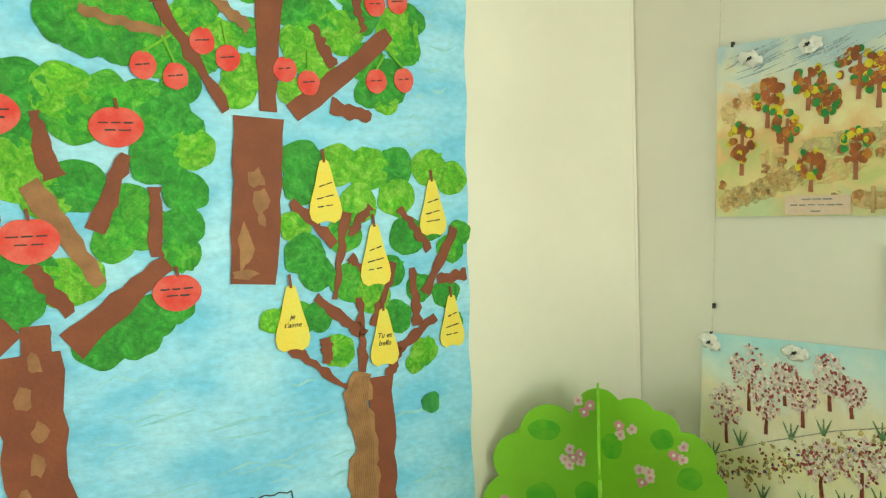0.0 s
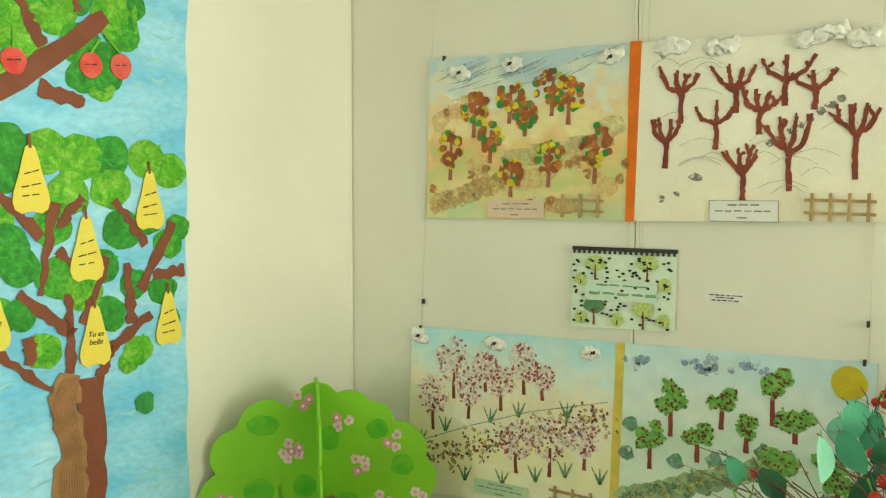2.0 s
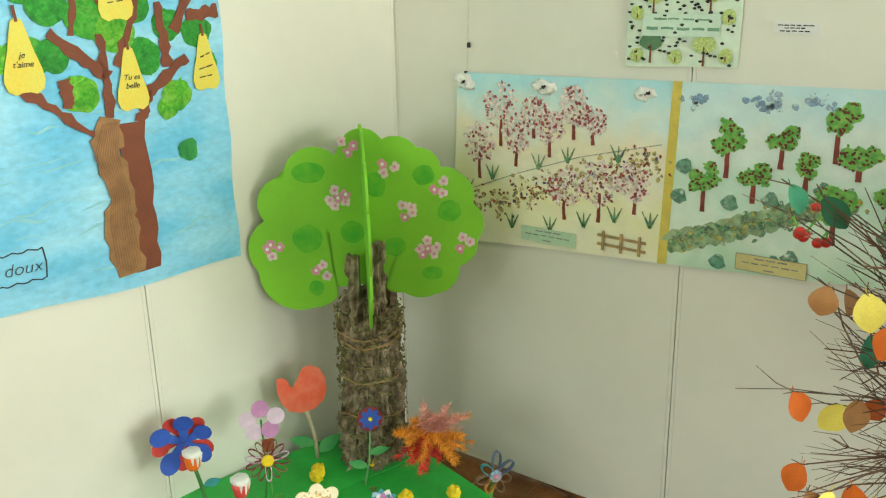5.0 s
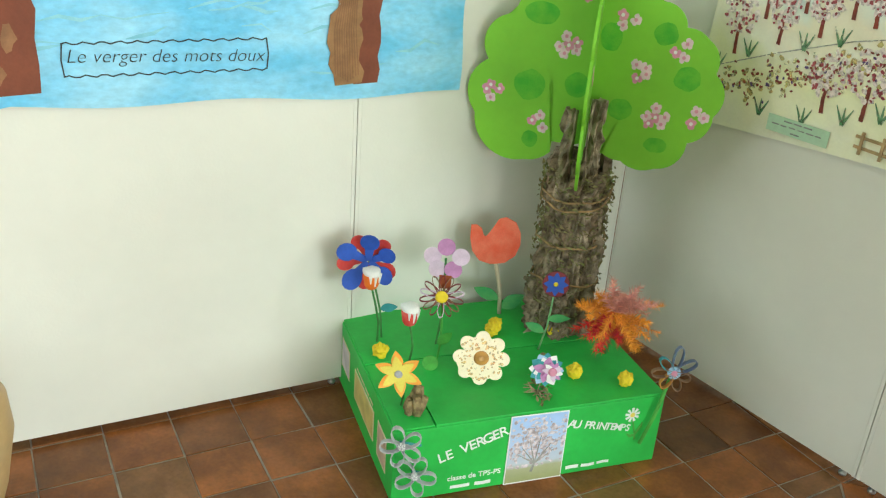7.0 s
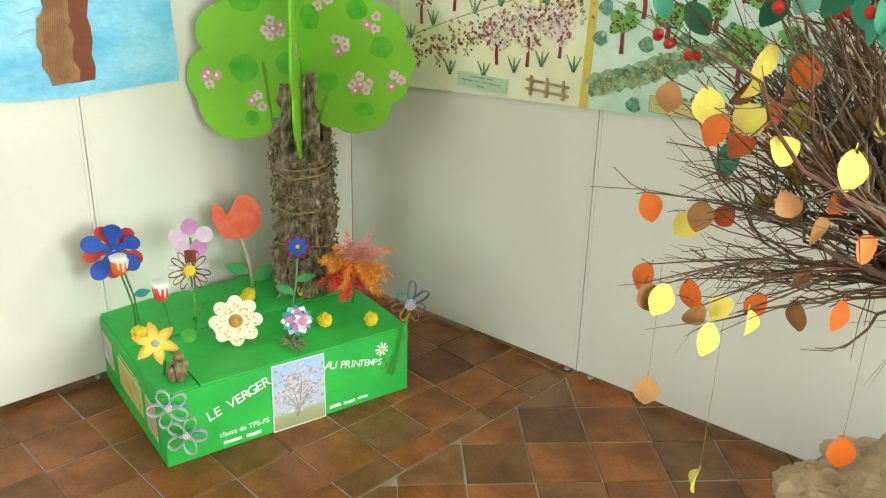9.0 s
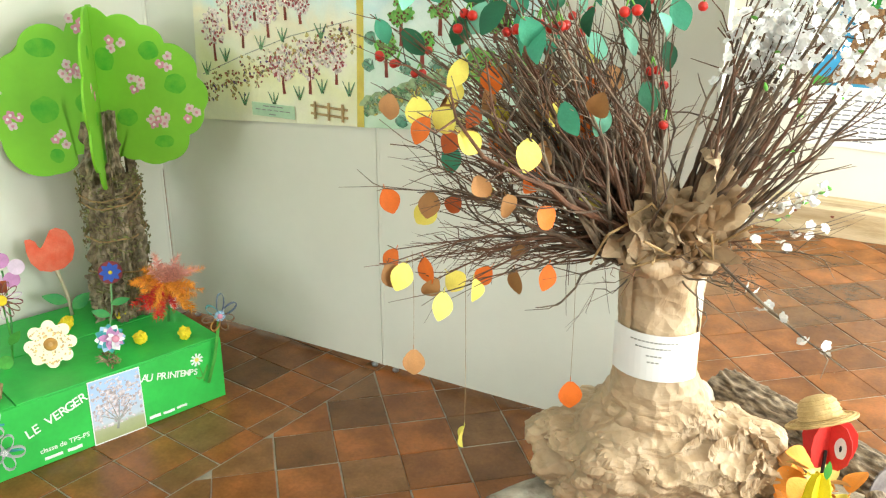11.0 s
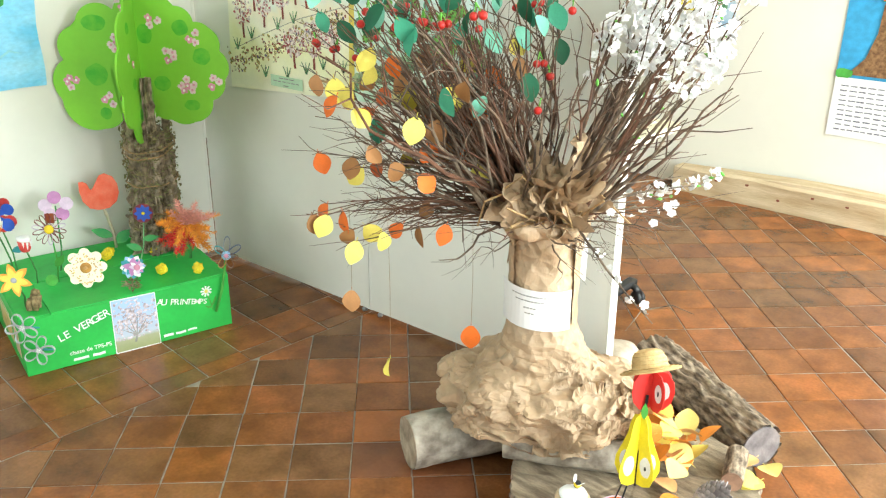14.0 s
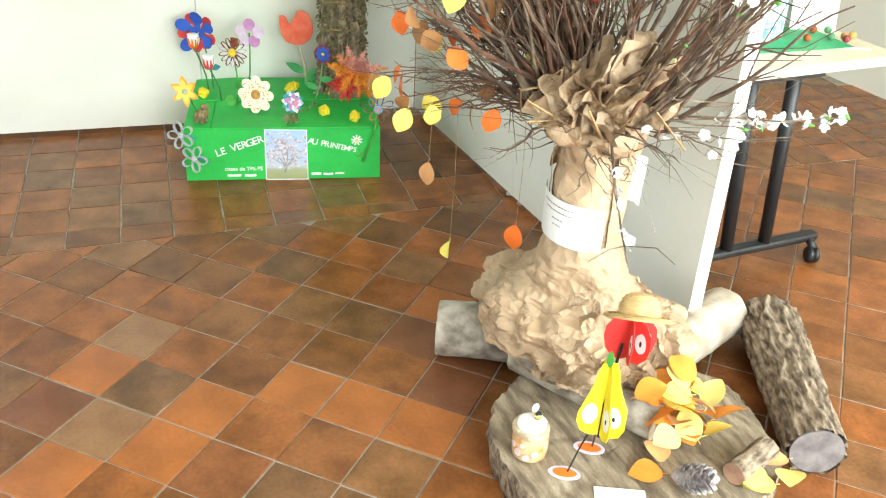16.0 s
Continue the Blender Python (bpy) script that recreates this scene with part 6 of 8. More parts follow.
# kraft-wrapped trunk
pts = []
for j in range(61):
    z = 0.36 + 0.46 * j / 60
    for k in range(96):
        a = 2 * math.pi * k / 96
        r = 0.088 + 0.003 * noise.noise((math.cos(a) * 2, math.sin(a) * 2, z * 5))
        pts.append((r * math.cos(a), r * math.sin(a), z))
part("wrapped_trunk", crumpled(pts, 96, True, 4, ((60, 0.14, 2, 0.4), (300, 0.36, 9, 0.2), (700, .4, 20, .13))), KRAFT, bough, "tube wrapped in creased kraft paper")
for az, w in ((-75, 0.05), (150, 0.03)):
    pts = [(0.0965 * math.cos(radians(az) + (i / 9 - .5) * w / 0.09), 0.0965 * math.sin(radians(az) + (i / 9 - .5) * w / 0.09), 0.40 + 0.39 * j / 29 + 0.004 * math.sin(j * .5 + i)) for j in range(30) for i in range(10)]
    part("paper_fold", crumpled(pts, 10, False, int(az) + 200, ((60, 0.15, 4, 0.4),)), KRAFT, bough, smooth=True)

# notice on the trunk, following its curve
bm = bmesh.new()
g = []
for j in range(7):
    z = 0.478 + 0.112 * j / 6
    g.append([(0.1040 * math.cos(a), 0.1040 * math.sin(a), z - 0.010 * i / 16) for i, a in enumerate(radians(133 + 126 * i / 16) for i in range(17))])
for r0, r1 in zip(g, g[1:]):
    for i in range(16):
        bm.faces.new([bm.verts.new(p) for p in (r0[i], r0[i + 1], r1[i + 1], r1[i])])
note = part("notice", bm, WHITEPAPER, bough, "white printed notice taped round the trunk")
bm = bmesh.new()
for z, a0, a1 in ((0.570, 165, 226), (0.556, 172, 220), (0.537, 186, 206), (0.522, 188, 204)):
    for k in range(int((a1 - a0) / 5)):
        p, q = radians(a0 + k * 5), radians(a0 + k * 5 + 3.9)
        d = -0.010 * (a0 + k * 5 - 133) / 126
        bm.faces.new([bm.verts.new((0.1047 * math.cos(x), 0.1047 * math.sin(x), y + d)) for x, y in ((p, z), (q, z), (q, z + 0.0035), (p, z + 0.0035))])
part("print", bm, P_GREYINK, note)


# blank sheet standing off the trunk's side
bm = bmesh.new()
rad = Vector((math.cos(radians(-40)), math.sin(radians(-40)), 0))
g = [[rad * (0.084 + 0.036 * i / 5) + Vector((0.004 * math.sin(i + j * .4), 0.003 * j / 6, 0.575 + 0.12 * j / 6 - 0.012 * i / 5)) for i in range(6)] for j in range(7)]
for r0, r1 in zip(g, g[1:]):
    for i in range(5):
        bm.faces.new([bm.verts.new(p) for p in (r0[i], r0[i + 1], r1[i + 1], r1[i])])
part("side_sheet", bm, WHITEPAPER, bough, "blank white sheet taped to the trunk's side")


# crumpled collar where the branches leave the trunk
def ruffle(seed, w, h, at, tilt, turn, roll=0.0):
    """A torn petal of kraft paper, cupped, folded along its middle, its tip bent over, and crumpled."""
    pts = []
    s = random.Random(seed)
    skew, tip, fold = s.uniform(-.35, .35), s.uniform(.25, .9), s.uniform(.25, .7) * s.choice((-1, 1))
    for j in range(31):
        v = j / 30
        wide = w * (0.35 + 1.1 * v - 1.0 * v * v + .12 * noise.noise((v * 4, seed * 1.3, 5)))
        for i in range(41):
            u = i / 40 - .5
            x = u * wide + skew * h * v * v
            y = h * v * (1 + 0.35 * noise.noise((u * 3.5, seed * 1.7, 1)))
            z = -tip * h * v * v * v + fold * abs(u - .1 * math.sin(seed)) * wide + 1.6 * u * u * w * (1 - v) + 0.03 * noise.noise((u * 3, v * 3, seed))
            pts.append((x, y, z))
    part("paper_ruffle", crumpled(pts, 41, False, seed, ((16, 0.6, 8, 0.5), (110, 0.6, 16, 0.4))), KRAFT, bough, "scrunched kraft paper ruffle", m=pose(*at, tilt, roll, turn))


pts = []
for j in range(31):
    v = j / 30
    for k in range(110):
        a = 2 * math.pi * k / 110
        r = 0.092 + 0.020 * math.sin(math.pi * min(1, v * .9)) + 0.012 * abs(math.sin(a * 5 + v * 2)) * v
        pts.append((r * math.cos(a), r * math.sin(a), 0.715 + 0.06 * v + 0.03 * v * noise.noise((math.cos(a) * 3, math.sin(a) * 3, 2))))
part("paper_ruffle", crumpled(pts, 110, True, 31, ((70, 0.4, 7, 0.4), (300, 0.6, 16, 0.4))), KRAFT, bough, "gathered kraft paper collar")
rs = random.Random(19)
for i, (az, d, z, t) in enumerate(((252, .085, .770, 75), (236, .10, .735, 50), (215, .11, .755, 62), (195, .115, .735, 44), (272, .10, .745, 52), (288, .105, .77, 66), (170, .11, .745, 55), (262, .115, .80, 38), (228, .125, .80, 28),
                                   (305, .11, .75, 48), (205, .13, .79, 20), (245, .13, .765, -15), (278, .13, .79, 12), (140, .11, .75, 56), (60, .09, .76, 66), (330, .10, .76, 60), (258, .09, .83, 82), (184, .125, .77, -10))):
    az -= 26
    ruffle(40 + i, rs.uniform(.15, .21), rs.uniform(.13, .18), (d * math.cos(radians(az)), d * math.sin(radians(az)), z), t, az + 90, rs.uniform(-35, 35))
q = random.Random(12)
for i in range(9):
    a = radians(q.uniform(150, 300))
    p = Vector((0.13 * math.cos(a), 0.13 * math.sin(a), q.uniform(0.72, 0.86)))
    bm = bmesh.new()
    rod(bm, [p, p + Vector((q.uniform(-.06, .06), q.uniform(-.06, .06), q.uniform(-.04, .04))), p + Vector((q.uniform(-.1, .1), q.uniform(-.1, .1), q.uniform(-.1, .06)))], 0.0028, 5)
    part("raffia_end", bm, RAFFIA, bough, "loose raffia end")

# branches
RIGHT, AWAY = Vector((math.cos(radians(-68)), math.sin(radians(-68)), 0)), Vector((math.cos(radians(22)), math.sin(radians(22)), 0))
UP = Vector((0, 0, 1))
q = random.Random(77)


def make_branch(d, length, thick, seed, z0=None, droop=0.0, twigs=4, r0=0.05, bendy=0.11, wild=0.015):
    """One branch from the collar along d, curving and kinked, with side twigs. Returns its points and twig ends."""
    s = random.Random(seed)
    d = d.normalized()
    base = Vector((d.x, d.y, 0)) * r0 + Vector((s.uniform(-.035, .035), s.uniform(-.035, .035), z0 if z0 is not None else s.uniform(0.72, 0.82)))
    side = d.orthogonal().normalized()
    side = Matrix.Rotation(s.uniform(0, 6.28), 3, d) @ side
    pts = []
    n = 10
    bend = s.uniform(-bendy, bendy)
    kink = Vector((0, 0, 0))
    for i in range(n):
        u = i / (n - 1)
        kink += Vector((s.uniform(-1, 1), s.uniform(-1, 1), s.uniform(-1, 1))) * wild * (0.35 + u)
        pts.append(base + d * length * u + side * (bend * length * math.sin(u * 2.8)) + kink + UP * (-droop * u * u))
    bm = bmesh.new()
    rod(bm, pts, [thick * (1 - 0.72 * i / (n - 1)) * s.uniform(.88, 1.12) for i in range(n)], 6)
    ends = [pts[-1]]
    for k in range(twigs):
        i = s.randint(3, n - 2)
        p = pts[i]
        e = (d + Vector((s.uniform(-.9, .9), s.uniform(-.9, .9), s.uniform(-.8, .7)))).normalized()
        ln = s.uniform(0.05, 0.19)
        mid = p + e * ln * 0.5 + Vector((s.uniform(-.014, .014), s.uniform(-.014, .014), s.uniform(-.014, .014)))
        end = p + e * ln + UP * s.uniform(-.025, .03)
        rod(bm, [p, mid, end], [thick * 0.38, thick * 0.28, thick * 0.15], 4)
        ends.append(end)
    part("branch", bm, TWIGS[s.choice((0, 2, 2, 1) if d.dot(RIGHT) < -0.1 else (0, 0, 1, 1, 2))], bough)
    return pts, ends


sectors = {"autumn": [], "green": [], "white": []}
for i in range(172):
    lo, hi, l0, l1 = q.choices(((112, 132, .38, .66), (130, 152, .34, .54), (84, 110, .34, .60), (54, 76, .46, .74), (42, 56, .30, .46)), (47, 27, 6, 16, 4))[0]
    phi = q.uniform(lo, hi)
    dep = q.uniform(-0.28, 0.5)
    d = RIGHT * math.cos(radians(phi)) + UP * math.sin(radians(phi)) + AWAY * dep
    straight = phi < 80
    pts, ends = make_branch(d, q.uniform(l0, l1), q.triangular(0.0026, 0.0080, 0.005) if straight else q.triangular(0.0021, 0.0085, 0.0038), i, twigs=q.randint(2, 4) if straight else q.randint(3, 8), r0=q.uniform(0.05, 0.21), bendy=0.10 if straight else 0.34, wild=0.009 if straight else 0.026)
    sectors["white" if phi < 76 else ("autumn" if phi > 122 else "green")].append((pts, ends))
low_autumn = []
for i in range(12):   # low spray on the autumn side
    az = radians(q.uniform(104, 123))
    d = Vector((math.cos(az), math.sin(az), q.uniform(-0.14, -0.02)))
    low_autumn.append(make_branch(d, q.uniform(0.28, 0.44), q.uniform(0.0022, 0.0036), 300 + i, z0=q.uniform(0.745, 0.785), droop=0.01, twigs=4, r0=0.12))
for i in range(8):    # mid spray on the autumn side
    az = radians(q.uniform(102, 126))
    d = Vector((math.cos(az), math.sin(az), q.uniform(0.05, 0.42)))
    sectors["autumn"].append(make_branch(d, q.uniform(0.30, 0.46), q.uniform(0.0020, 0.0034), 350 + i, droop=0.0, twigs=4, r0=0.12))
low_white = []
for i, (tx, ty, tz) in enumerate(((0.47, -0.258, 0.805), (0.44, -0.24, 0.79), (0.4, -0.093, 0.725), (0.28, -0.23, 0.78), (-0.04, -0.375, 0.835), (0.05, -0.35, 0.82), (0.18, -0.3, 0.80), (0.34, -0.08, 0.80), (0.13, -0.28, 0.77))):   # low spray on the blossom side
    d = Vector((tx, ty, 0)).normalized()
    start = 0.77 + 0.006 * (i % 4)
    reach = math.hypot(tx, ty) - 0.1
    low_white.append(make_branch(d + UP * ((tz - start) / reach), math.hypot(reach, tz - start), q.uniform(0.0022, 0.0036), 400 + i, z0=start, twigs=3, r0=0.1, bendy=0.06, wild=0.005))
hang, hang_ends = make_branch(Vector((-0.384, -0.853, -0.354)), 0.425, 0.0045, 500, z0=0.80, twigs=2, r0=0.1, bendy=0.03, wild=0.003)
make_branch(Vector((-0.20, 0.34, -0.16)), 0.20, 0.0045, 501, z0=0.73, droop=0.06, twigs=2, r0=0.09)
for i in range(20):   # short bare twigs round and below the collar
    a = radians(q.uniform(110, 330))
    make_branch(Vector((math.cos(a), math.sin(a), q.uniform(-0.45, 0.5))), q.uniform(0.06, 0.15), q.uniform(0.0014, 0.003), 520 + i, z0=q.uniform(0.70, 0.78), twigs=2, r0=0.1, bendy=0.3)


def shared(name, me, parent, m, label=""):
    ob = new(name, me)
    ob.parent = parent
    ob.matrix_basis = m
    return tagged(ob, label) if label else ob


def leaf_mesh(name, length, width, material, fold=0.12):
    bm = bmesh.new()
    n = 7
    spine, le, ri = [], [], []
    for i in range(n + 1):
        u = i / n
        w = width * math.sin(math.pi * min(1, u * 0.93 + 0.05)) ** 0.8 * (1 - 0.12 * u)
        y = -length * u
        z = 0.10 * length * math.sin(u * 2.6)
        spine.append(bm.verts.new((0, y, z)))
        le.append(bm.verts.new((-w, y, z + fold * w)))
        ri.append(bm.verts.new((w, y, z + fold * w)))
    for i in range(n):
        bm.faces.new((le[i], le[i + 1], spine[i + 1], spine[i]))
        bm.faces.new((spine[i], spine[i + 1], ri[i + 1], ri[i]))
    rod(bm, [(0, 0.012, 0), (0, 0, 0)], 0.0012, 4)
    return mesh(name, bm, material, True)


autumn_leaves = [leaf_mesh("paper_leaf", 0.068 * s, 0.030 * s, A_LEAF[k], f) for k in range(6) for s, f in ((1.0, 0.1), (0.85, 0.5))]
green_leaves = [leaf_mesh("paper_leaf", 0.074 * s, 0.026 * s, G_LEAF[k], f) for k in range(3) for s, f in ((1.0, 0.15), (0.8, 0.5))]
GLABEL = ("bottle-green paper leaf", "sea-green paper leaf", "mint paper leaf")
ALABEL = ("yellow paper leaf", "orange paper leaf", "brown paper leaf", "tan paper leaf", "olive paper leaf", "rust paper leaf")


def hang_leaf(p, pool, labels, spread=75):
    k = q.choices(range(len(pool)), (3, 3, 4, 4, 2, 2, 2, 2, 1, 1, 1, 1) if len(pool) == 12 else None)[0]
    shared("paper_leaf", pool[k], bough, pose(p.x, p.y, p.z, 90 + q.uniform(-25, 25), 0, -68 + q.uniform(-spread, spread)) @ pose(0, 0, 0, 0, 0, q.uniform(-38, 38)), labels[k // 2])


def flat_place(p):
    return p.dot(RIGHT), p.z


def lead_twig(end, seed):
    """A thin, kinked twig that runs from the collar out to the point where a leaf hangs."""
    s = random.Random(seed)
    flat = Vector((end.x, end.y, 0))
    a = flat.normalized() * s.uniform(0.06, 0.12) + Vector((s.uniform(-.03, .03), s.uniform(-.03, .03), s.uniform(0.74, 0.82)))
    side = (end - a).cross(UP).normalized() * s.uniform(-0.04, 0.04) + UP * s.uniform(-0.01, 0.04)
    pts = [a.lerp(end, k / 7) + side * math.sin(k / 7 * 3.14) + Vector((s.uniform(-1, 1), s.uniform(-1, 1), s.uniform(-1, 1))) * (0.006 if 0 < k < 7 else 0) for k in range(8)]
    tip = end + (end - a).normalized() * s.uniform(0.005, 0.035) + UP * s.uniform(-.01, .015)
    bm = bmesh.new()
    rod(bm, pts + [tip], [s.uniform(0.0026, 0.0036) * (1 - 0.08 * k) for k in range(9)], 5)
    for k in range(s.randint(2, 4)):
        p = pts[s.randint(3, 7)]
        e = (end - a).normalized() + Vector((s.uniform(-.9, .9), s.uniform(-.9, .9), s.uniform(-.7, .5)))
        rod(bm, [p, p + e * s.uniform(.02, .04), p + e * s.uniform(.05, .09) + UP * s.uniform(-.015, .015)], [0.0013, 0.0011, 0.0007], 4)
    part("branch", bm, TWIGS[s.choice((0, 2, 2, 1))], bough)


def set_leaf(kind, x, y, z, pool, labels, seed, size=1.0):
    """A leaf whose middle is at (x, y, z), on a twig of its own."""
    s = random.Random(seed)
    size *= 0.88
    p = Vector((x, y, z + 0.034 * size))
    lead_twig(p, seed)
    k = kind * 2 + (s.random() < 0.3)
    shared("paper_leaf", pool[k], bough, pose(p.x, p.y, p.z, 90 + s.uniform(-18, 18), 0, -62 + s.uniform(-52, 52)) @ pose(0, 0, 0, 0, 0, s.uniform(-45, 45)) @ Matrix.Scale(size, 4), labels[kind])


# autumn side: yellow 0, orange 1, brown 2, tan 3, olive 4, rust 5
for n, (k, x, y, z) in enumerate(((1, -0.276, 0.555, .848), (2, -0.246, 0.453, .848), (0, -0.186, 0.481, .798), (5, -0.164, 0.428, .823), (3, -0.307, 0.512, 1.067), (0, -0.304, 0.453, 1.062), (2, -0.203, 0.417, 1.066), (1, -0.359, 0.388, 1.039),
                                  (0, -0.363, 0.329, 1.059), (5, -0.205, 0.37, 1.04), (4, -0.151, 0.345, 1.032), (0, -0.256, 0.363, 1.14), (1, -0.237, 0.315, 1.13), (0, -0.393, 0.299, 1.021), (4, -0.096, 0.412, .835), (3, -0.356, 0.281, .934),
                                  (2, -0.34, 0.224, .897), (1, -0.308, 0.166, .87), (1, -0.186, 0.223, .916))):
    set_leaf(k, x, y, z, autumn_leaves, ALABEL, 900 + n, 1.12 if k == 0 else 1.0)
for n, (k, x, y, z) in enumerate(((1, -0.28, 0.525, .711), (2, -0.364, 0.493, .71), (0, -0.338, 0.462, .707), (1, -0.31, 0.434, .718), (2, -0.306, 0.401, .674), (0, -0.258, 0.404, .67), (0, -0.271, 0.331, .673), (1, -0.188, 0.332, .674),
                                  (2, -0.19, 0.272, .682), (1, -0.158, 0.204, .695), (2, -0.135, 0.294, .732), (0, -0.315, 0.38, .648))):
    set_leaf(k, x, y, z, autumn_leaves, ALABEL, 940 + n, 1.06 if k == 0 else 1.0)
# summer side: bottle green 0, sea green 1, mint 2
for n, (k, x, y, z) in enumerate(((2, -0.378, 0.422, 1.311), (1, -0.348, 0.399, 1.316), (0, -0.213, 0.342, 1.286), (2, -0.29, 0.294, 1.255), (0, -0.173, 0.566, 1.18), (1, -0.194, 0.62, 1.201), (1, -0.027, 0.275, 1.186), (2, -0.022, 0.196, 1.177),
                                  (2, 0.022, 0.132, 1.185), (1, 0.026, 0.028, 1.252), (0, 0.116, 0.067, 1.152), (0, -0.088, 0.229, 1.275), (1, -0.231, 0.156, 1.067), (2, -0.145, 0.095, 1.042), (0, -0.021, 0.062, 1.085), (1, -0.147, 0.464, .931), (0, 0, 0.1, 1.27))):
    set_leaf(k, x, y, z, green_leaves, GLABEL, 960 + n, 1.1)
spots = [p for pts, ends in sectors["autumn"] for p in pts[3:] + ends if -0.50 < flat_place(p)[0] < -0.10 and 0.86 < p.z < 1.18]
for p in q.sample(spots, min(26, len(spots))):
    hang_leaf(p, autumn_leaves, ALABEL, 60)


def berry_mesh():
    bm = bmesh.new()
    bmesh.ops.create_icosphere(bm, subdivisions=2, radius=0.0105, matrix=Matrix.Translation((0, 0, -0.03)))
    return mesh("berry", bm, P_CHERRY, True)


BERRY = berry_mesh()
bm = bmesh.new()
rod(bm, [(0, 0, 0.002), (0.001, 0, -0.01), (0, 0, -0.021)], [0.0025, 0.0018, 0.0014], 5)
STALK = mesh("berry_stalk", bm, P_BUDGREEN, True)
spots = [p for pts, ends in sectors["green"] + sectors["autumn"] for p in pts[5:] + ends if -0.66 < flat_place(p)[0] < 0.14 and p.z > 1.25]
for p in q.sample(spots, min(26, len(spots))):
    hang_leaf(p, green_leaves, GLABEL, 70)
BERRIES = [Vector(p) for p in ((-0.232, 0.599, 1.186), (-0.165, 0.581, 1.162), (0.036, 0.617, 1.168), (-0.3, 0.365, 1.265), (-0.303, 0.327, 1.293), (-0.217, 0.285, 1.256), (-0.054, 0.202, 1.239), (0.075, 0.111, 1.28), (0.058, 0.055, 1.127), (-0.039, 0.007, 1.065), (0.04, 0.07, 1.16), (-0.1, 0.57, 1.13))]
for p in BERRIES:
    lead_twig(p, int(p.x * 900) + 2000)
for p in BERRIES + q.sample(spots, min(18, len(spots))):
    for k in range(q.choice((1, 2, 2))):
        b = shared("berry", BERRY, bough, pose(p.x, p.y, p.z, q.uniform(-35, 35), q.uniform(-35, 35), 0), "glossy red paper berry")
        shared("berry_stalk", STALK, b, Matrix.Identity(4))

bm = bmesh.new()
for k in range(5):
    a = k * 1.2566
    c = Vector((0.0066 * math.cos(a), 0.0066 * math.sin(a), 0.001))
    v0 = bm.verts.new((0, 0, -0.001))
    ring = [bm.verts.new(c + Vector((0.0056 * math.cos(t), 0.0056 * math.sin(t), 0.0025 * math.cos(t - a) ** 2))) for t in (a - 2.2 + 4.4 * j / 6 for j in range(7))]
    for s0, s1 in zip(ring, ring[1:]):
        bm.faces.new((v0, s0, s1))
bmesh.ops.create_icosphere(bm, subdivisions=1, radius=0.0024)
BLOSSOM = mesh("blossom", bm, P_PETAL, True)
bm = bmesh.new()
rod(bm, [(0, 0, 0), (0, 0, .008), (0, 0, .018)], [0.002, .0045, .0008], 6)
BUD = mesh("green_bud", bm, P_BUDGREEN, True)
for pts, ends in sectors["white"]:
    if q.random() < 0.95:   # blossom sits in clumps and strings along the wood
        for _ in range(q.choice((2, 2, 3, 4))):
            k = q.randint(5, 8)
            if pts[k].z < 1.10:
                continue
            spread = q.uniform(.010, .018)
            for _ in range(q.randint(9, 17)):
                p = pts[k].lerp(pts[k + 1], q.uniform(-0.3, 1.3)) + Vector((q.gauss(0, spread), q.gauss(0, spread), q.gauss(0, spread)))
                shared("blossom", BLOSSOM, bough, pose(p.x, p.y, p.z, q.uniform(0, 180), q.uniform(-60, 60), q.uniform(0, 360)), "white fabric blossom")
    if q.random() < 0.5:
        p = q.choice(ends + pts[6:])
        shared("green_bud", BUD, bough, pose(p.x, p.y, p.z, q.uniform(30, 120), 0, q.uniform(0, 360)), "fresh green bud")
for n, (pts, ends) in enumerate(low_white):
    for i in range(5, len(pts)):
        for _ in range(5 if n < 2 else 2):
            if q.random() < (0.75 if n < 3 else 0.2):
                p = pts[i] + Vector((q.uniform(-.018, .018), q.uniform(-.018, .018), q.uniform(-.014, .018)))
                shared("blossom", BLOSSOM, bough, pose(p.x, p.y, p.z, q.uniform(0, 180), q.uniform(-60, 60), q.uniform(0, 360)), "white fabric blossom")
    if n < 4:
        for k in (-1, -2):
            p = pts[k]
            shared("green_bud", BUD, bough, pose(p.x, p.y, p.z, q.uniform(30, 120), 0, q.uniform(0, 360)), "fresh green bud")
for i in range(4, 9):
    for k in range(2):
        p = hang[i] + Vector((q.uniform(-.012, .012), q.uniform(-.012, .012), q.uniform(-.01, .012)))
        shared("blossom", BLOSSOM, bough, pose(p.x, p.y, p.z, q.uniform(30, 120), q.uniform(-40, 40), q.uniform(0, 360)), "white fabric blossom")

# leaves hanging lower on threads
for x, y, z, top, k in ((1.704, 0.190, 0.440, 0.70, 6), (1.7195, 0.0535, 0.254, 0.70, 1), (1.785, -0.194, 0.418, 0.72, 2)):
    bm = bmesh.new()
    rod(bm, [(x - CX, y - CY, z), (x - CX + .004, y - CY, (z + top) / 2), (x - CX, y - CY, top)], 0.0006, 4)
    part("thread", bm, RAFFIA, bough)
    shared("paper_leaf", autumn_leaves[k], bough, pose(x - CX, y - CY, z, 90, 0, -60 if k != 1 else -150), ALABEL[k // 2])

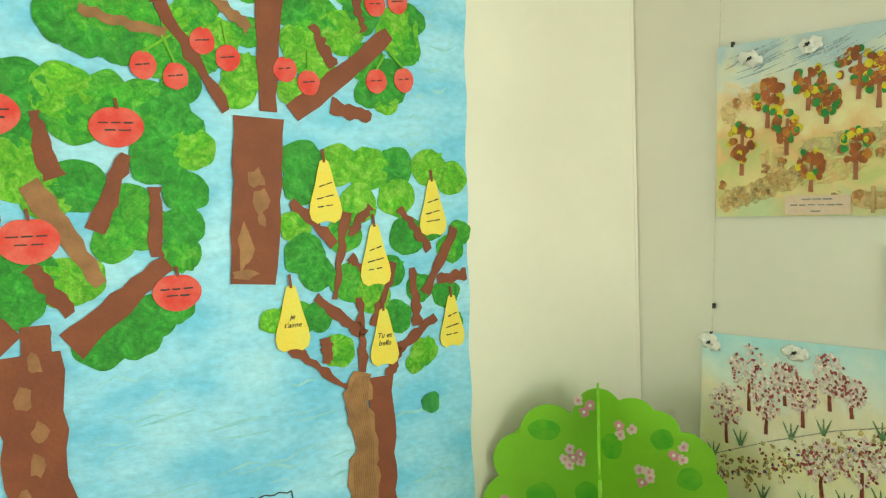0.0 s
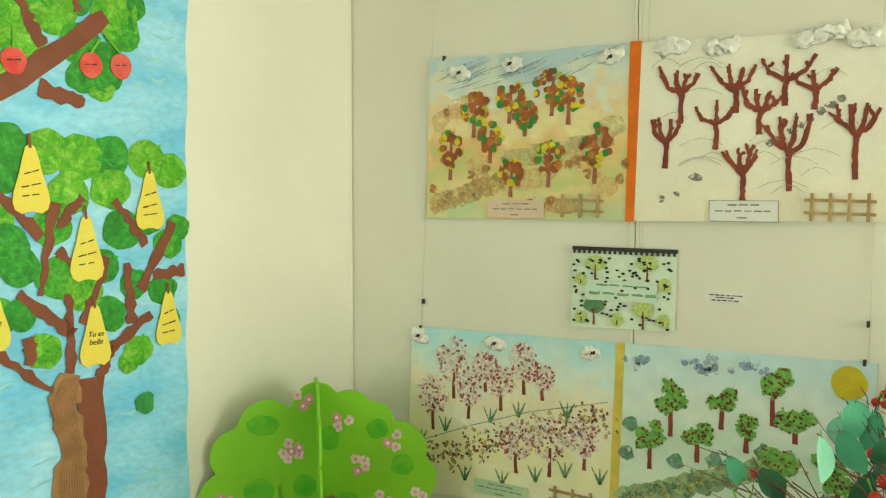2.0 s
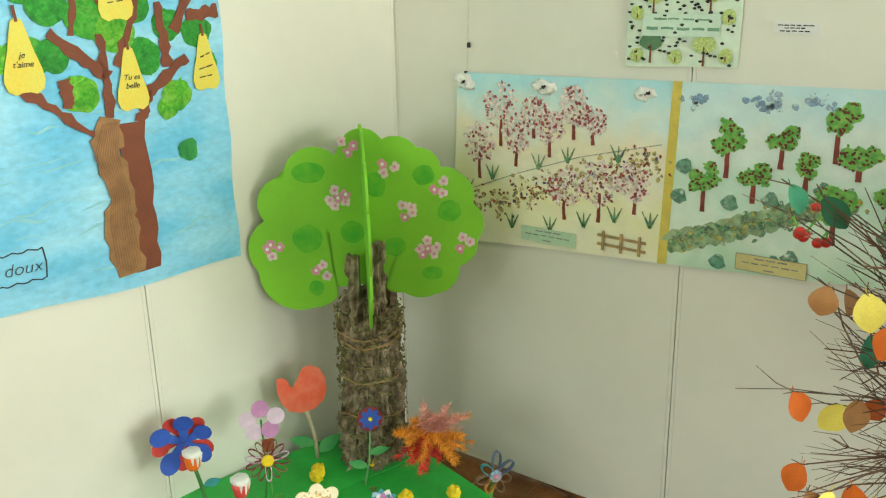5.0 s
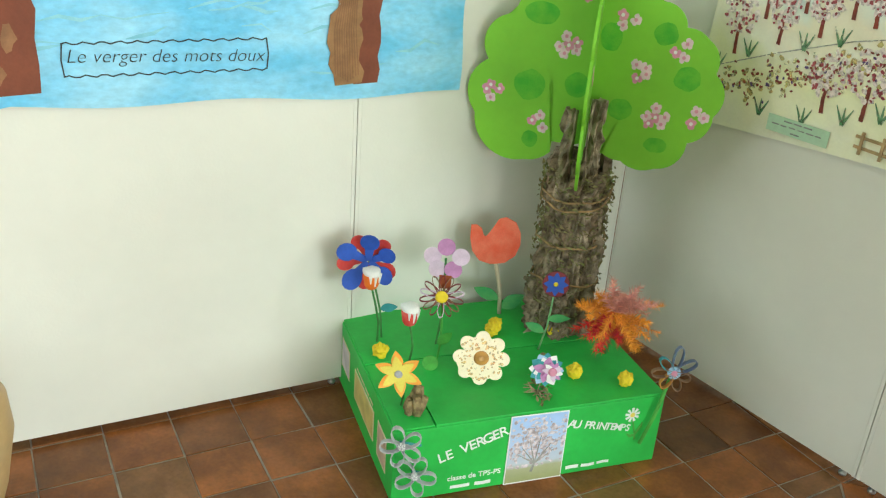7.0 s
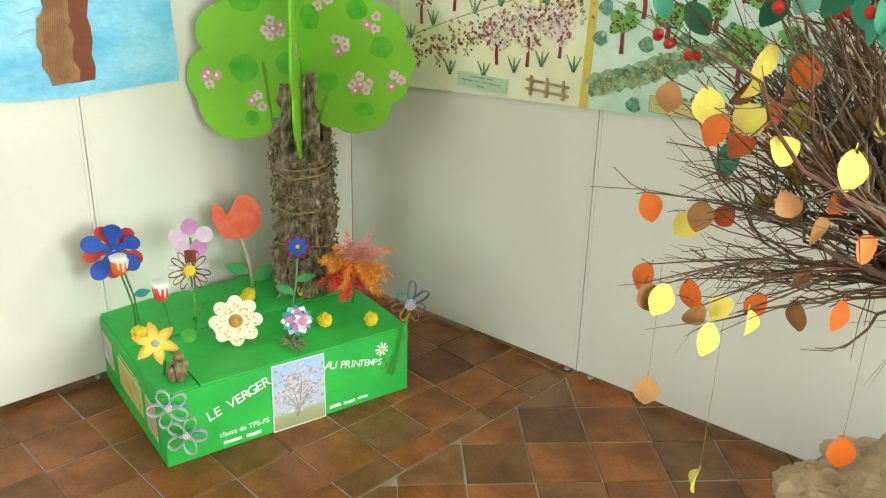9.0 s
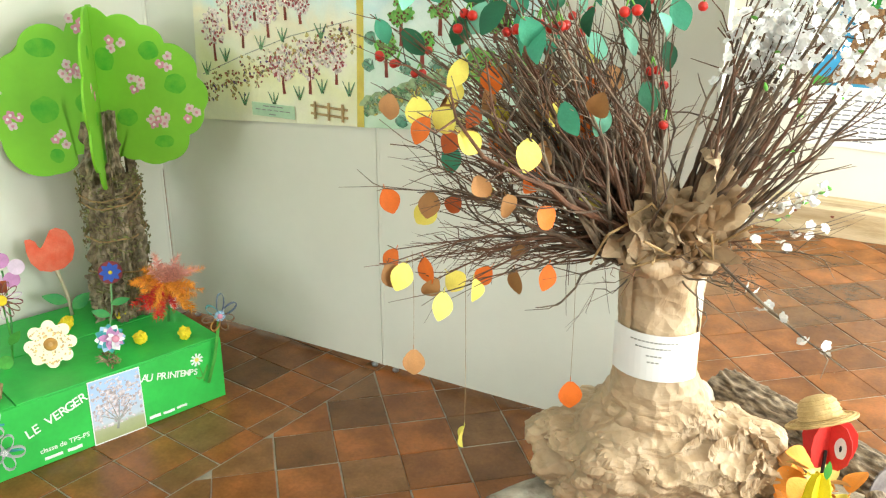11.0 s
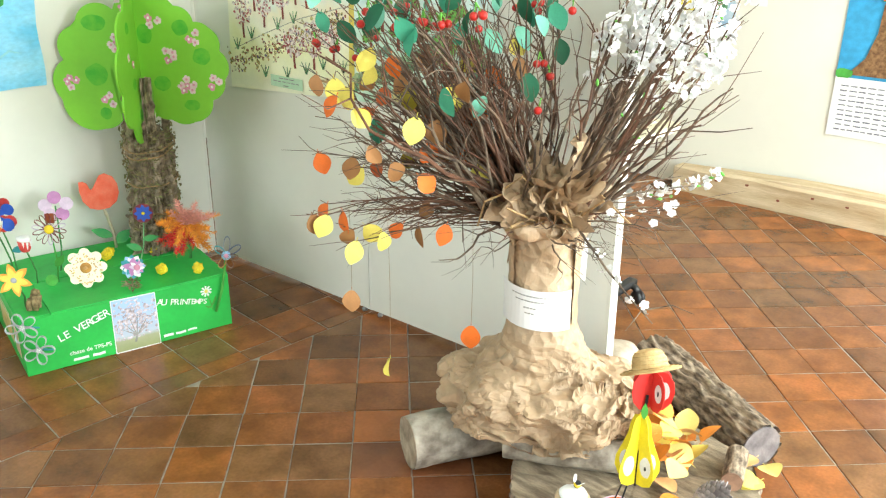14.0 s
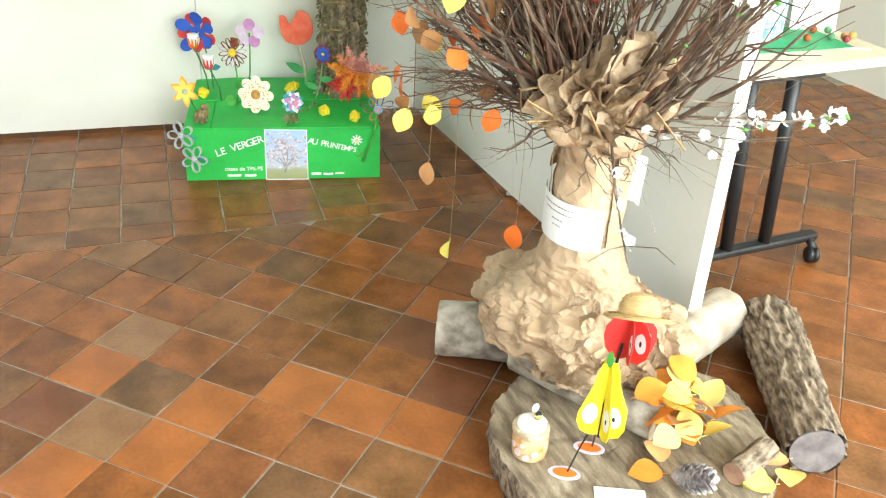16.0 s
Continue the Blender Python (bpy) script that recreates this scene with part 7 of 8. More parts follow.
# ---- crumpled paper mound ----
mound = thing("kraft_paper_mound", "heap of crumpled kraft paper round the trunk's foot", "paper", pose(1.885, -0.388, 0))
PROF = ((0.256, 0.106), (0.254, 0.122), (0.256, 0.142), (0.260, 0.168), (0.264, 0.202), (0.262, 0.240), (0.252, 0.274), (0.230, 0.302), (0.199, 0.322), (0.164, 0.340), (0.136, 0.360), (0.115, 0.392), (0.104, 0.428), (0.092, 0.475))
n, rows = 270, 120
pts = []
for j in range(rows + 1):
    f = j / rows * (len(PROF) - 1)
    i = min(int(f), len(PROF) - 2)
    r0, z0 = [PROF[i][m] + (PROF[i + 1][m] - PROF[i][m]) * (f - i) for m in (0, 1)]
    v = j / rows
    for k in range(n):
        a = 2 * math.pi * k / n
        c, s = math.cos(a), math.sin(a)
        fade = min(1.0, (1 - v) * 2.2)
        r = r0 + fade * (0.018 * noise.noise((c * 1.6 + 2, s * 1.6, z0 * 5)) + 0.012 * abs(noise.noise((c * 3, s * 3, z0 * 9 + 4))))
        p = Vector((r0 * c, r0 * s, z0 * 1.7))
        p += Vector((noise.noise(p * 7), noise.noise(p * 7 + Vector((9, 0, 0))), noise.noise(p * 7 + Vector((0, 9, 0))))) * 0.05
        crease = [abs(noise.noise(p * f + Vector((f, 2 * f, 0)))) - 0.22 for f in (7, 11, 20, 35)]   # sharp folds, inward and outward by turns
        r += min(1, v * 6, (1 - v) * 2.5) * (0.054 * crease[0] - 0.047 * crease[1] + 0.030 * crease[2] - 0.016 * crease[3] - 0.006)
        slim = min(1, max(0, (r - 0.10) / 0.12))
        front = max(0, -(c * 0.927 + s * 0.375))
        along, deep = r * (c * 0.375 - s * 0.927) * (1 + 0.05 * slim), r * (c * 0.927 + s * 0.375) * (1 - (0.20 + 0.05 * front) * slim)
        z = z0 + fade * 0.020 * noise.noise((c * 1.6, s * 1.6, 9 + z0 * 3)) + 0.060 * front * max(0, 1 - v * 2.5) + (0.014 * abs(noise.noise((c * 5, s * 5, 3))) if v < .1 else 0)
        near = max(0, v - 0.4) / 0.6   # the upper part closes round the trunk, which stands a little off the heap's middle
        pts.append((along * 0.375 + deep * 0.927 - 0.010 * near, deep * 0.375 - along * 0.927 + 0.024 * near, max(z, 0.104)))
hold = [min(1, 0.15 + j / 12, (rows - j) / 40) for j in range(rows + 1)]
part("crumpled_wrap", crumpled(pts, n, True, 8, ((460, 0.85, 7, 0.10), (1500, 1.0, 14, 0.19)), hold, 1.5), KRAFT, mound, "creased kraft paper")


# ---- stump slab and logs ----
LOGWOOD = mat("sawn_wood", (0.50, 0.41, 0.30), 0.85, 0.25, 18, 0.6, 80, second=(0.22, 0.17, 0.12))
LOGBARK = mat("pale_log_bark", (0.50, 0.45, 0.37), 0.9, 0.3, 16, 1.0, 60, second=(0.16, 0.13, 0.10))
RIDGEBARK = mat("ridged_bark", (0.40, 0.31, 0.22), 0.9, 0.3, 70, 1.0, 110, second=(0.08, 0.055, 0.036), fine=.24, stretch=(1, 1, .4))
MOSSWOOD = mat("weathered_stump_wood", (0.36, 0.29, 0.20), 0.9, 0.3, 9, 1.0, 60, second=(0.13, 0.095, 0.06), fine=0.2, stretch=(5, 1.1, 1))
stump = thing("tree_stump_slab", "broad weathered slice of tree stump on the floor", "stump", pose(1.865, -0.69, 0))
rim = []
NS = 120
for k in range(NS):
    a = 2 * math.pi * k / NS
    r = 0.335 + 0.03 * noise.noise((math.cos(a) * 1.5 + 4, math.sin(a) * 1.5, 0)) + 0.012 * noise.noise((math.cos(a) * 7, math.sin(a) * 7, 3)) + 0.006 * noise.noise((math.cos(a) * 25, math.sin(a) * 25, 1))
    rim.append((r, a))
bm = bmesh.new()
ringset = []
for f, z, wob in ((0.95, 0.0, .015), (0.955, 0.03, .02), (0.965, 0.06, .02), (0.985, 0.085, .012), (0.975, 0.1, 0.004)):
    ringset.append([bm.verts.new((r * f * math.cos(a) * (1 + wob * noise.noise((math.cos(a) * 18, math.sin(a) * 18, z * 20))), r * f * math.sin(a) * (1 + wob * noise.noise((math.cos(a) * 18, math.sin(a) * 18, z * 20 + 5))), z)) for r, a in rim])
for a, b in zip(ringset, ringset[1:]):
    for k in range(NS):
        bm.faces.new((a[k], a[(k + 1) % NS], b[(k + 1) % NS], b[k]))
bm.faces.new(ringset[0][::-1])
part("bark_rim", bm, RIDGEBARK, stump, "rough bark edge", smooth=True)
bm = bmesh.new()
rings = []
for j in range(13):
    f = 0.974 * (1 - j / 13)
    rings.append([bm.verts.new((r * f * math.cos(a), r * f * math.sin(a), 0.1 + 0.003 * noise.noise((r * f * math.cos(a) * 16, r * f * math.sin(a) * 16, 1)) - (0.007 * max(0, math.cos(a * 9 + 2 * noise.noise((f * 3, a, 0)))) ** 14) * (0.3 + f))) for r, a in rim])
for a, b in zip(rings, rings[1:]):
    for k in range(NS):
        bm.faces.new((a[k], a[(k + 1) % NS], b[(k + 1) % NS], b[k]))
bm.faces.new(rings[-1])
part("sawn_face", bm, MOSSWOOD, stump, "greyish green sawn face with radial cracks", smooth=True)


def log(name, label, p, q_, r0, r1, bark, wood, ridge=0.0, seed=0, sides=40, rows=24):
    p, q_ = Vector(p), Vector(q_)
    d = (q_ - p)
    e = thing(name, label, "log", Matrix.Translation(p) @ d.to_track_quat("Z", "Y").to_matrix().to_4x4(), "logs round the stump")
    bm = bmesh.new()
    rings = []
    L = d.length
    for j in range(rows + 1):
        v = j / rows
        ring = []
        for k in range(sides):
            a = 2 * math.pi * k / sides
            r = (r0 + (r1 - r0) * v) * (1 + 0.06 * noise.noise((math.cos(a) + seed, math.sin(a), v * L * 6)) + ridge * max(-.8, 1 - 4.2 * abs(noise.noise((math.cos(a) * 3.6 + seed + .5 * noise.noise((v * L * 16, a, 2)), math.sin(a) * 3.6, v * L * 9)))) + 0.02 * noise.noise((math.cos(a) * 9, math.sin(a) * 9, v * L * 30)))
            ring.append(bm.verts.new((r * math.cos(a), r * math.sin(a), v * L)))
        rings.append(ring)
    for a, b in zip(rings, rings[1:]):
        for k in range(sides):
            bm.faces.new((a[k], a[(k + 1) % sides], b[(k + 1) % sides], b[k]))
    part("bark", bm, bark, e, smooth=True)
    for z, r, sgn in ((0.0, r0, -1), (L, r1, 1)):
        bm = bmesh.new()
        turned(bm, [(r * 0.965, z - 0.004 * sgn), (r * 0.955, z + 0.0015 * sgn), (r * 0.5, z + 0.001 * sgn), (r * 0.05, z + 0.001 * sgn)] if sgn > 0 else [(r * 0.05, z - 0.001), (r * 0.5, z - 0.001), (r * 0.955, z - 0.0015), (r * 0.965, z + 0.004)], 32, 0.04, seed)
        part("cut_end", bm, wood, e, "sawn end")
    return e


log("log", "pale birch-like log under the paper", (1.625, -0.100, 0.079), (2.00, -0.312, 0.079), 0.077, 0.078, LOGBARK, LOGWOOD, 0.02, 1)
log("log", "thin grey log lying on the stump slab", (1.725, -0.365, 0.145), (1.905, -0.715, 0.146), 0.042, 0.045, LOGBARK, LOGWOOD, 0.03, 5)
log("log", "deeply ridged bark log on the floor", (2.267, -0.869, 0.072), (2.542, -0.384, 0.078), 0.066, 0.078, RIDGEBARK, mat("grey_cut_end", (0.24, 0.21, 0.20), .85, .2, 20, .5, 60, second=(.12, .10, .10)), 0.13, 9, 120, 70)
log("log", "pale peeled log with a knot behind the paper", (2.03, -0.47, 0.078), (2.44, -0.315, 0.085), 0.062, 0.075, mat("peeled_pale_bark", (0.55, 0.48, 0.38), .85, .25, 12, .6, 50, second=(.34, .27, .2)), LOGWOOD, 0.03, 14)
log("log", "short reddish branch piece on the stump slab", (1.98, -0.90, 0.128), (2.11, -0.86, 0.128), 0.027, 0.028, RIDGEBARK, mat("reddish_cut_end", (0.45, 0.26, 0.17), .8, .2, 20), 0.08, 20, 24)

# ---- pear figure with straw hat ----
fig = thing("pear_figure", "paper fruit puppet with pear body, apple head and straw hat", "puppet", pose(1.707, -0.763, -0.004))
P_PEARY = paint("bright_yellow_card", (0.88, 0.74, 0.02), vary=0.05)
P_APPLER = paint("bright_red_card", (0.72, 0.03, 0.025), vary=0.06)
prof = [(0.0, 0.098), (0.016, 0.094), (0.024, 0.07), (0.028, 0.04), (0.04, 0.005), (0.053, -0.03), (0.054, -0.055), (0.044, -0.08), (0.024, -0.092), (0.0, -0.094)]
for i, t in enumerate((-105, -60, -20, 40, 100, 160)):
    bm = bmesh.new()
    slab(bm, [(x, z) for x, z in prof[::-1]], -0.0009, 0.0009)
    bmesh.ops.triangulate(bm, faces=[x for x in bm.faces if len(x.verts) > 4])
    b = part("pear_board", bm, P_PEARY, fig, "bright yellow pear-shaped card", m=pose(0, 0, 0.31, 90, 0, t))
    part("pale_flesh", flats([blob(0.027, -0.035, 0.017, 0.027, 0.04, 18, i)], 0.001, 0.0003), P_WHITE, b)
    part("pale_flesh", flats([blob(0.027, -0.035, 0.017, 0.027, 0.04, 18, i)], -0.0018, 0.0003), P_WHITE, b)
    part("pip", flats([blob(0.027, -0.038, 0.0035, 0.006, 0.04, 10, i)], 0.0017, 0.0003), INK, b)
prof = [(0.0, 0.042), (0.012, 0.05), (0.034, 0.048), (0.05, 0.026), (0.053, 0.0), (0.047, -0.028), (0.03, -0.05), (0.012, -0.054), (0.0, -0.048)]
for i, t in enumerate((-120, -75, -30, 20, 80, 150)):
    bm = bmesh.new()
    slab(bm, [(x, z) for x, z in prof[::-1]], -0.0009, 0.0009)
    bmesh.ops.triangulate(bm, faces=[x for x in bm.faces if len(x.verts) > 4])
    b = part("apple_board", bm, P_APPLER, fig, "bright red apple-shaped card", m=pose(0.035, -0.002, 0.462, 90, 0, t))
    part("pale_flesh", flats([blob(0.028, 0.0, 0.014, 0.023, 0.04, 18, i)], 0.001, 0.0003), P_WHITE, b)
    part("pip", flats([blob(0.028, 0.0, 0.003, 0.007, 0.04, 10, i)], 0.0017, 0.0003), INK, b)
part("leaf_tie", cupped(leaf_shape(0.045, 0.008), 0.001, 1), P_LEAFGREEN, fig, "green paper leaf", m=pose(-0.012, -0.012, 0.405, 90, 0, -60))
bm = bmesh.new()
rod(bm, [(0.0, 0.0, 0.21), (0.0, 0, 0.3), (0.02, 0, 0.45)], 0.0035, 6)
part("spine", bm, BLACK, fig)
for dx, dy in ((-0.05, 0.022), (0.045, 0.072)):
    bm = bmesh.new()
    rod(bm, [(dx * .3, dy * .3, 0.24), (dx * .7, dy * .7, 0.17), (dx, dy, 0.108)], 0.0022, 6)
    part("leg", bm, BLACK, fig, "thin black leg")
    bm = bmesh.new()
    slab(bm, blob(dx - .008, dy, 0.036, 0.021, 0.03, 22, 1, -0.6), 0.1045, 0.1065)
    sh = part("foot", bm, P_PALELILAC, fig, "lilac-rimmed oval card foot")
    part("orange_oval", flats([blob(dx - .008, dy, 0.027, 0.014, 0.03, 18, 2, -0.6)], 0.1072, 0.0008), P_ORANGE, sh)
STRAW = mat("straw", (0.62, 0.44, 0.20), 0.75, 0.15, 40, 0.8, 150, second=(0.50, 0.33, 0.13))
hat = thing("straw_hat", "small round straw hat on the puppet's head", "hat", pose(1.774, -0.742, 0.486, -24, 16, 0))
bm = bmesh.new()
turned(bm, [(0.072, -0.004), (0.070, 0.0), (0.045, 0.003), (0.0425, 0.012), (0.0405, 0.026), (0.034, 0.04), (0.022, 0.048), (0.006, 0.050)], 32, 0.02)
part("crown_and_brim", bm, STRAW, hat, "woven straw", smooth=True)
for r, z in ((0.0445, 0.006), (0.0425, 0.016), (0.041, 0.025), (0.037, 0.035), (0.030, 0.043), (0.055, 0.0035), (0.064, 0.002), (0.0712, -0.001)):
    bm = bmesh.new()
    rod(bm, [(r * math.cos(k * math.pi / 16), r * math.sin(k * math.pi / 16), z) for k in range(33)], 0.0016, 5, cap=False)
    part("straw_coil", bm, STRAW, hat, smooth=True)

# ---- honey jar with bee ----
jar = thing("honey_jar", "small painted jar with cotton lid and a toy bee", "jar", pose(1.607, -0.654, 0.101))
part("jar_body", turned(bmesh.new(), [(0.034, 0.0), (0.039, 0.004), (0.041, 0.02), (0.041, 0.055), (0.036, 0.066), (0.034, 0.07)], 28), mat("amber_glass_paint", (0.52, 0.24, 0.08), .25, .3, 40, second=(.70, .52, .30)), jar, "amber and cream spotted jar", smooth=True)
for i, (a, z, r) in enumerate(((200, .025, .009), (230, .018, .008), (255, .03, .008), (180, .04, .007), (215, .048, .006))):
    part("spot", flats([blob(0, 0, r, None, .1, 12, i)], 0.0, 0.0008), P_PALEPINK, jar, m=pose(0.0413 * math.cos(radians(a)), 0.0413 * math.sin(radians(a)), z, 90, 0, a + 90))
part("raffia_neck", turned(bmesh.new(), [(0.0365, 0.062), (0.042, 0.066), (0.043, 0.074), (0.040, 0.080), (0.036, 0.082)], 28, 0.1, 2), mat("pale_raffia", (0.70, 0.55, 0.36), .8, .2, 60, .8, 120), jar, "pale raffia round the neck", smooth=True)
part("lid", turned(bmesh.new(), [(0.034, 0.080), (0.034, 0.087), (0.026, 0.092), (0.006, 0.093)], 24, 0.1, 4), COTTON, jar, "white cotton lid", smooth=True)
bee = part("bee", turned(bmesh.new(), [(0.002, -0.012), (0.007, -0.008), (0.0085, 0.0), (0.007, 0.007), (0.002, 0.011)], 14), INK, jar, "small black and yellow bee", smooth=True, m=pose(0.01, -0.004, 0.108, 20, 0, 0))
part("stripe", turned(bmesh.new(), [(0.0078, -0.004), (0.0094, -0.002), (0.0094, 0.002), (0.0078, 0.004)], 14), P_TULLE, bee, smooth=True)
for s in (-1, 1):
    part("wing", cupped(ring_outline(lambda a: 0.0105, 16), 0.0008, 3), P_WHITE, bee, m=pose(-0.008 + s * 0.002, s * 0.011, 0.016, 60 * s, 20, 0))

# ---- pine cone ----
cone = thing("pine_cone", "grey open pine cone lying on the stump slab", "pine cone", pose(1.872, -0.885, 0.140, 70, 15, 30))
CONE = mat("pine_cone_scale", (0.46, 0.42, 0.41), 0.8, 0.3, 40, second=(0.20, 0.17, 0.17), per_object=0.2)
part("core", turned(bmesh.new(), [(0.006, -0.04), (0.02, -0.025), (0.022, 0.0), (0.014, 0.03), (0.004, 0.046)], 14), CONE, cone)
bm = bmesh.new()
v = [bm.verts.new(p) for p in ((-0.004, 0, 0), (0.004, 0, 0), (0.009, 0.017, 0.002), (0, 0.023, 0.004), (-0.009, 0.017, 0.002), (0, 0.016, 0.006))]
for ids in ((0, 1, 5), (1, 2, 5), (2, 3, 5), (3, 4, 5), (4, 0, 5)):
    bm.faces.new([v[k] for k in ids])
SCALE = mesh("cone_scale", bm, CONE)
for i in range(70):
    a, z = i * 2.39996, -0.036 + i * 0.00112
    r = 0.017 * math.sin(math.pi * min(1, (z + 0.046) / 0.095)) + 0.003
    shared("cone_scale", SCALE, cone, pose(r * math.cos(a), r * math.sin(a), z, 38, 0, math.degrees(a) - 90))

# ---- heap of paper leaves, loose leaves and card ----
q = random.Random(91)
BIGLEAF = [leaf_mesh("paper_leaf", 0.074, 0.034, m, 0.25) for m in (A_LEAF[0], paint("leaf_bright_orange", (0.78, 0.28, 0.03), vary=.1), paint("leaf_peach", (0.76, 0.42, 0.17), vary=.1), paint("leaf_pale_yellow", (0.80, 0.66, 0.20), vary=.08))]
BIGLABEL = ("yellow paper leaf lying on the stump slab", "orange paper leaf lying on the stump slab", "pale orange paper leaf lying on the stump slab", "yellow paper leaf lying on the stump slab")
for i in range(30):
    k = (1, 0, 1, 3, 2, 1)[i % 6]
    z = 0.122 + 0.0042 * i
    ob = shared("paper_leaf", BIGLEAF[k], None, pose(1.958 + q.gauss(0, .040), -0.728 + q.gauss(0, .040), z + 0.01, q.uniform(-38, 38), q.uniform(-38, 38), q.uniform(0, 360)))
    tagged(ob, BIGLABEL[k], "paper leaf", "heap of paper leaves")
for x, y, z, k in ((2.06, -0.945, 0.11, 0), (2.11, -0.935, 0.125, 3), (2.135, -0.90, 0.12, 2), (1.86, -0.80, 0.115, 2), (1.845, -0.83, 0.112, 1), (2.03, -0.955, 0.112, 0)):
    ob = shared("paper_leaf", BIGLEAF[k], None, pose(x, y, z, q.uniform(-15, 15), q.uniform(-15, 15), q.uniform(0, 360)))
    tagged(ob, BIGLABEL[k], "paper leaf", "loose paper leaves")
solid("blank_card", flats([[(-0.055, -0.018), (0.055, -0.018), (0.055, 0.018), (-0.055, 0.018)]], 0, 0.001), WHITEPAPER, "small white card lying on the stump slab", "card", pose(1.725, -0.845, 0.1055, 0, 0, -28))
# ---- beyond the panels: table, beam, far pictures ----
TABLETOP = mat("beech_laminate", (0.66, 0.58, 0.42), 0.4, 0.06, 4, stretch=(6, 1, 1))
TABLEEDGE = mat("pale_beech_edge", (0.74, 0.67, 0.50), 0.45, 0.05, 6)
table = thing("folding_table", "pale beech table with black steel legs on castors", "table", pose(0, 0, 0))
part("tabletop", boxed(2.40, 3.055, -0.155, 1.25, 0.722, 0.75, bevel=0.003), TABLETOP, table)
part("edge_band", boxed(2.402, 3.053, -0.159, -0.1555, 0.723, 0.749), TABLEEDGE, table, "pale edge band")
part("edge_band", boxed(3.0555, 3.059, -0.153, 1.248, 0.723, 0.749), TABLEEDGE, table)
for y in (-0.02, 1.08):
    part("foot_bar", boxed(2.43, 3.07, y - 0.022, y + 0.022, 0.062, 0.092, bevel=0.01), BLACK, table, "black steel foot bar", smooth=False)
    for x in (2.686, 2.845):
        bm = bmesh.new()
        rod(bm, [(x, y, 0.09), (x - 0.055, y - 0.03, 0.4), (x - 0.115, y - 0.065, 0.722)], 0.021, 14)
        part("upright", bm, BLACK, table, "black steel upright", smooth=True)
    part("cross_plate", boxed(2.5, 2.80, y - 0.11, y - 0.03, 0.70, 0.7215), BLACK, table)
    for x in (2.45, 3.03):
        c = part("castor", turned(bmesh.new(), [(0.006, -0.02), (0.024, -0.019), (0.029, -0.012), (0.029, -0.003), (0.022, -0.001), (0.022, 0.001), (0.029, 0.003), (0.029, 0.012), (0.024, 0.019), (0.006, 0.02)], 28), BLACK, table, "black twin-wheel castor", smooth=True, m=pose(x, y - 0.045, 0.029, 90, 0, 68))
        part("hub", turned(bmesh.new(), [(0.02, 0.0195), (0.02, 0.0215), (0.012, 0.023), (0.002, 0.023)], 18), STEEL, c, "grey hub cap")
        bm = bmesh.new()
        rod(bm, [(x, y - 0.045, 0.05), (x, y - 0.03, 0.066), (x, y, 0.076)], [0.016, 0.014, 0.012], 10)
        part("castor_stem", bm, BLACK, table, smooth=True)

# things on the table
solid("green_paper_mat", flats([[(-0.17, -0.1), (0.17, -0.13), (0.19, 0.1), (-0.17, 0.12)]], 0.0005, 0.0012), paint("green_paper", (0.05, 0.36, 0.14), vary=.1), "green paper sheet lying on the table", "paper", pose(2.80, 0.07, 0.75))
house = thing("turquoise_box", "turquoise and white painted paper box on green mat", "box", pose(2.74, 0.10, 0.752, 0, 0, 10))
part("box_body", boxed(-0.055, 0.055, -0.04, 0.04, 0, 0.15, bevel=.002), paint("turquoise_paint", (0.12, 0.50, 0.62), vary=.25, scale=40, second=(.6, .75, .78)), house)
part("lid", boxed(-0.06, 0.06, -0.045, 0.045, 0.15, 0.165, bevel=.002), P_WHITE, house, "white lid")
stand = thing("card_display", "folded white card with small painted pebbles", "card", pose(2.99, 0.16, 0.751, 0, 0, -20))
for s in (-1, 1):
    part("card_leaf", boxed(-0.075, 0.075, -0.0008, 0.0008, 0, 0.2), WHITEPAPER, stand, m=pose(0, s * 0.035, 0, s * 10, 0, 0))
q = random.Random(17)
for i in range(7):
    bm = bmesh.new()
    bmesh.ops.create_icosphere(bm, subdivisions=2, radius=0.012)
    solid("painted_pebble", bm, [P_RUST, P_OCHRE, P_DKGREEN, P_MAROON][i % 4], "small painted round bead on the table", "bead", pose(2.92 + q.uniform(-.06, .12), 0.04 + q.uniform(-.07, .09), 0.7625), "painted beads", smooth=True)
solid("paper_strip", flats([[(-0.06, -0.008), (0.06, -0.008), (0.06, 0.008), (-0.06, 0.008)]], 0, 0.001), WHITEPAPER, "white paper strip lying on the table", "paper", pose(2.95, -0.06, 0.7505, 0, 0, -25))
bunt = thing("paper_bunting", "white and green paper pennants hung under the table's edge", "bunting", pose(3.06, 0, 0))
for y0, col in ((0.12, P_WHITE), (0.30, P_WHITE), (0.48, G_LEAF[2]), (0.66, P_WHITE)):
    part("pennant", flats([[(y0 - .08, .72), (y0, .60), (y0 + .08, .72)]], 0, 0.001), col, bunt, m=pose(-0.002, 0, 0, 90, 0, 90))

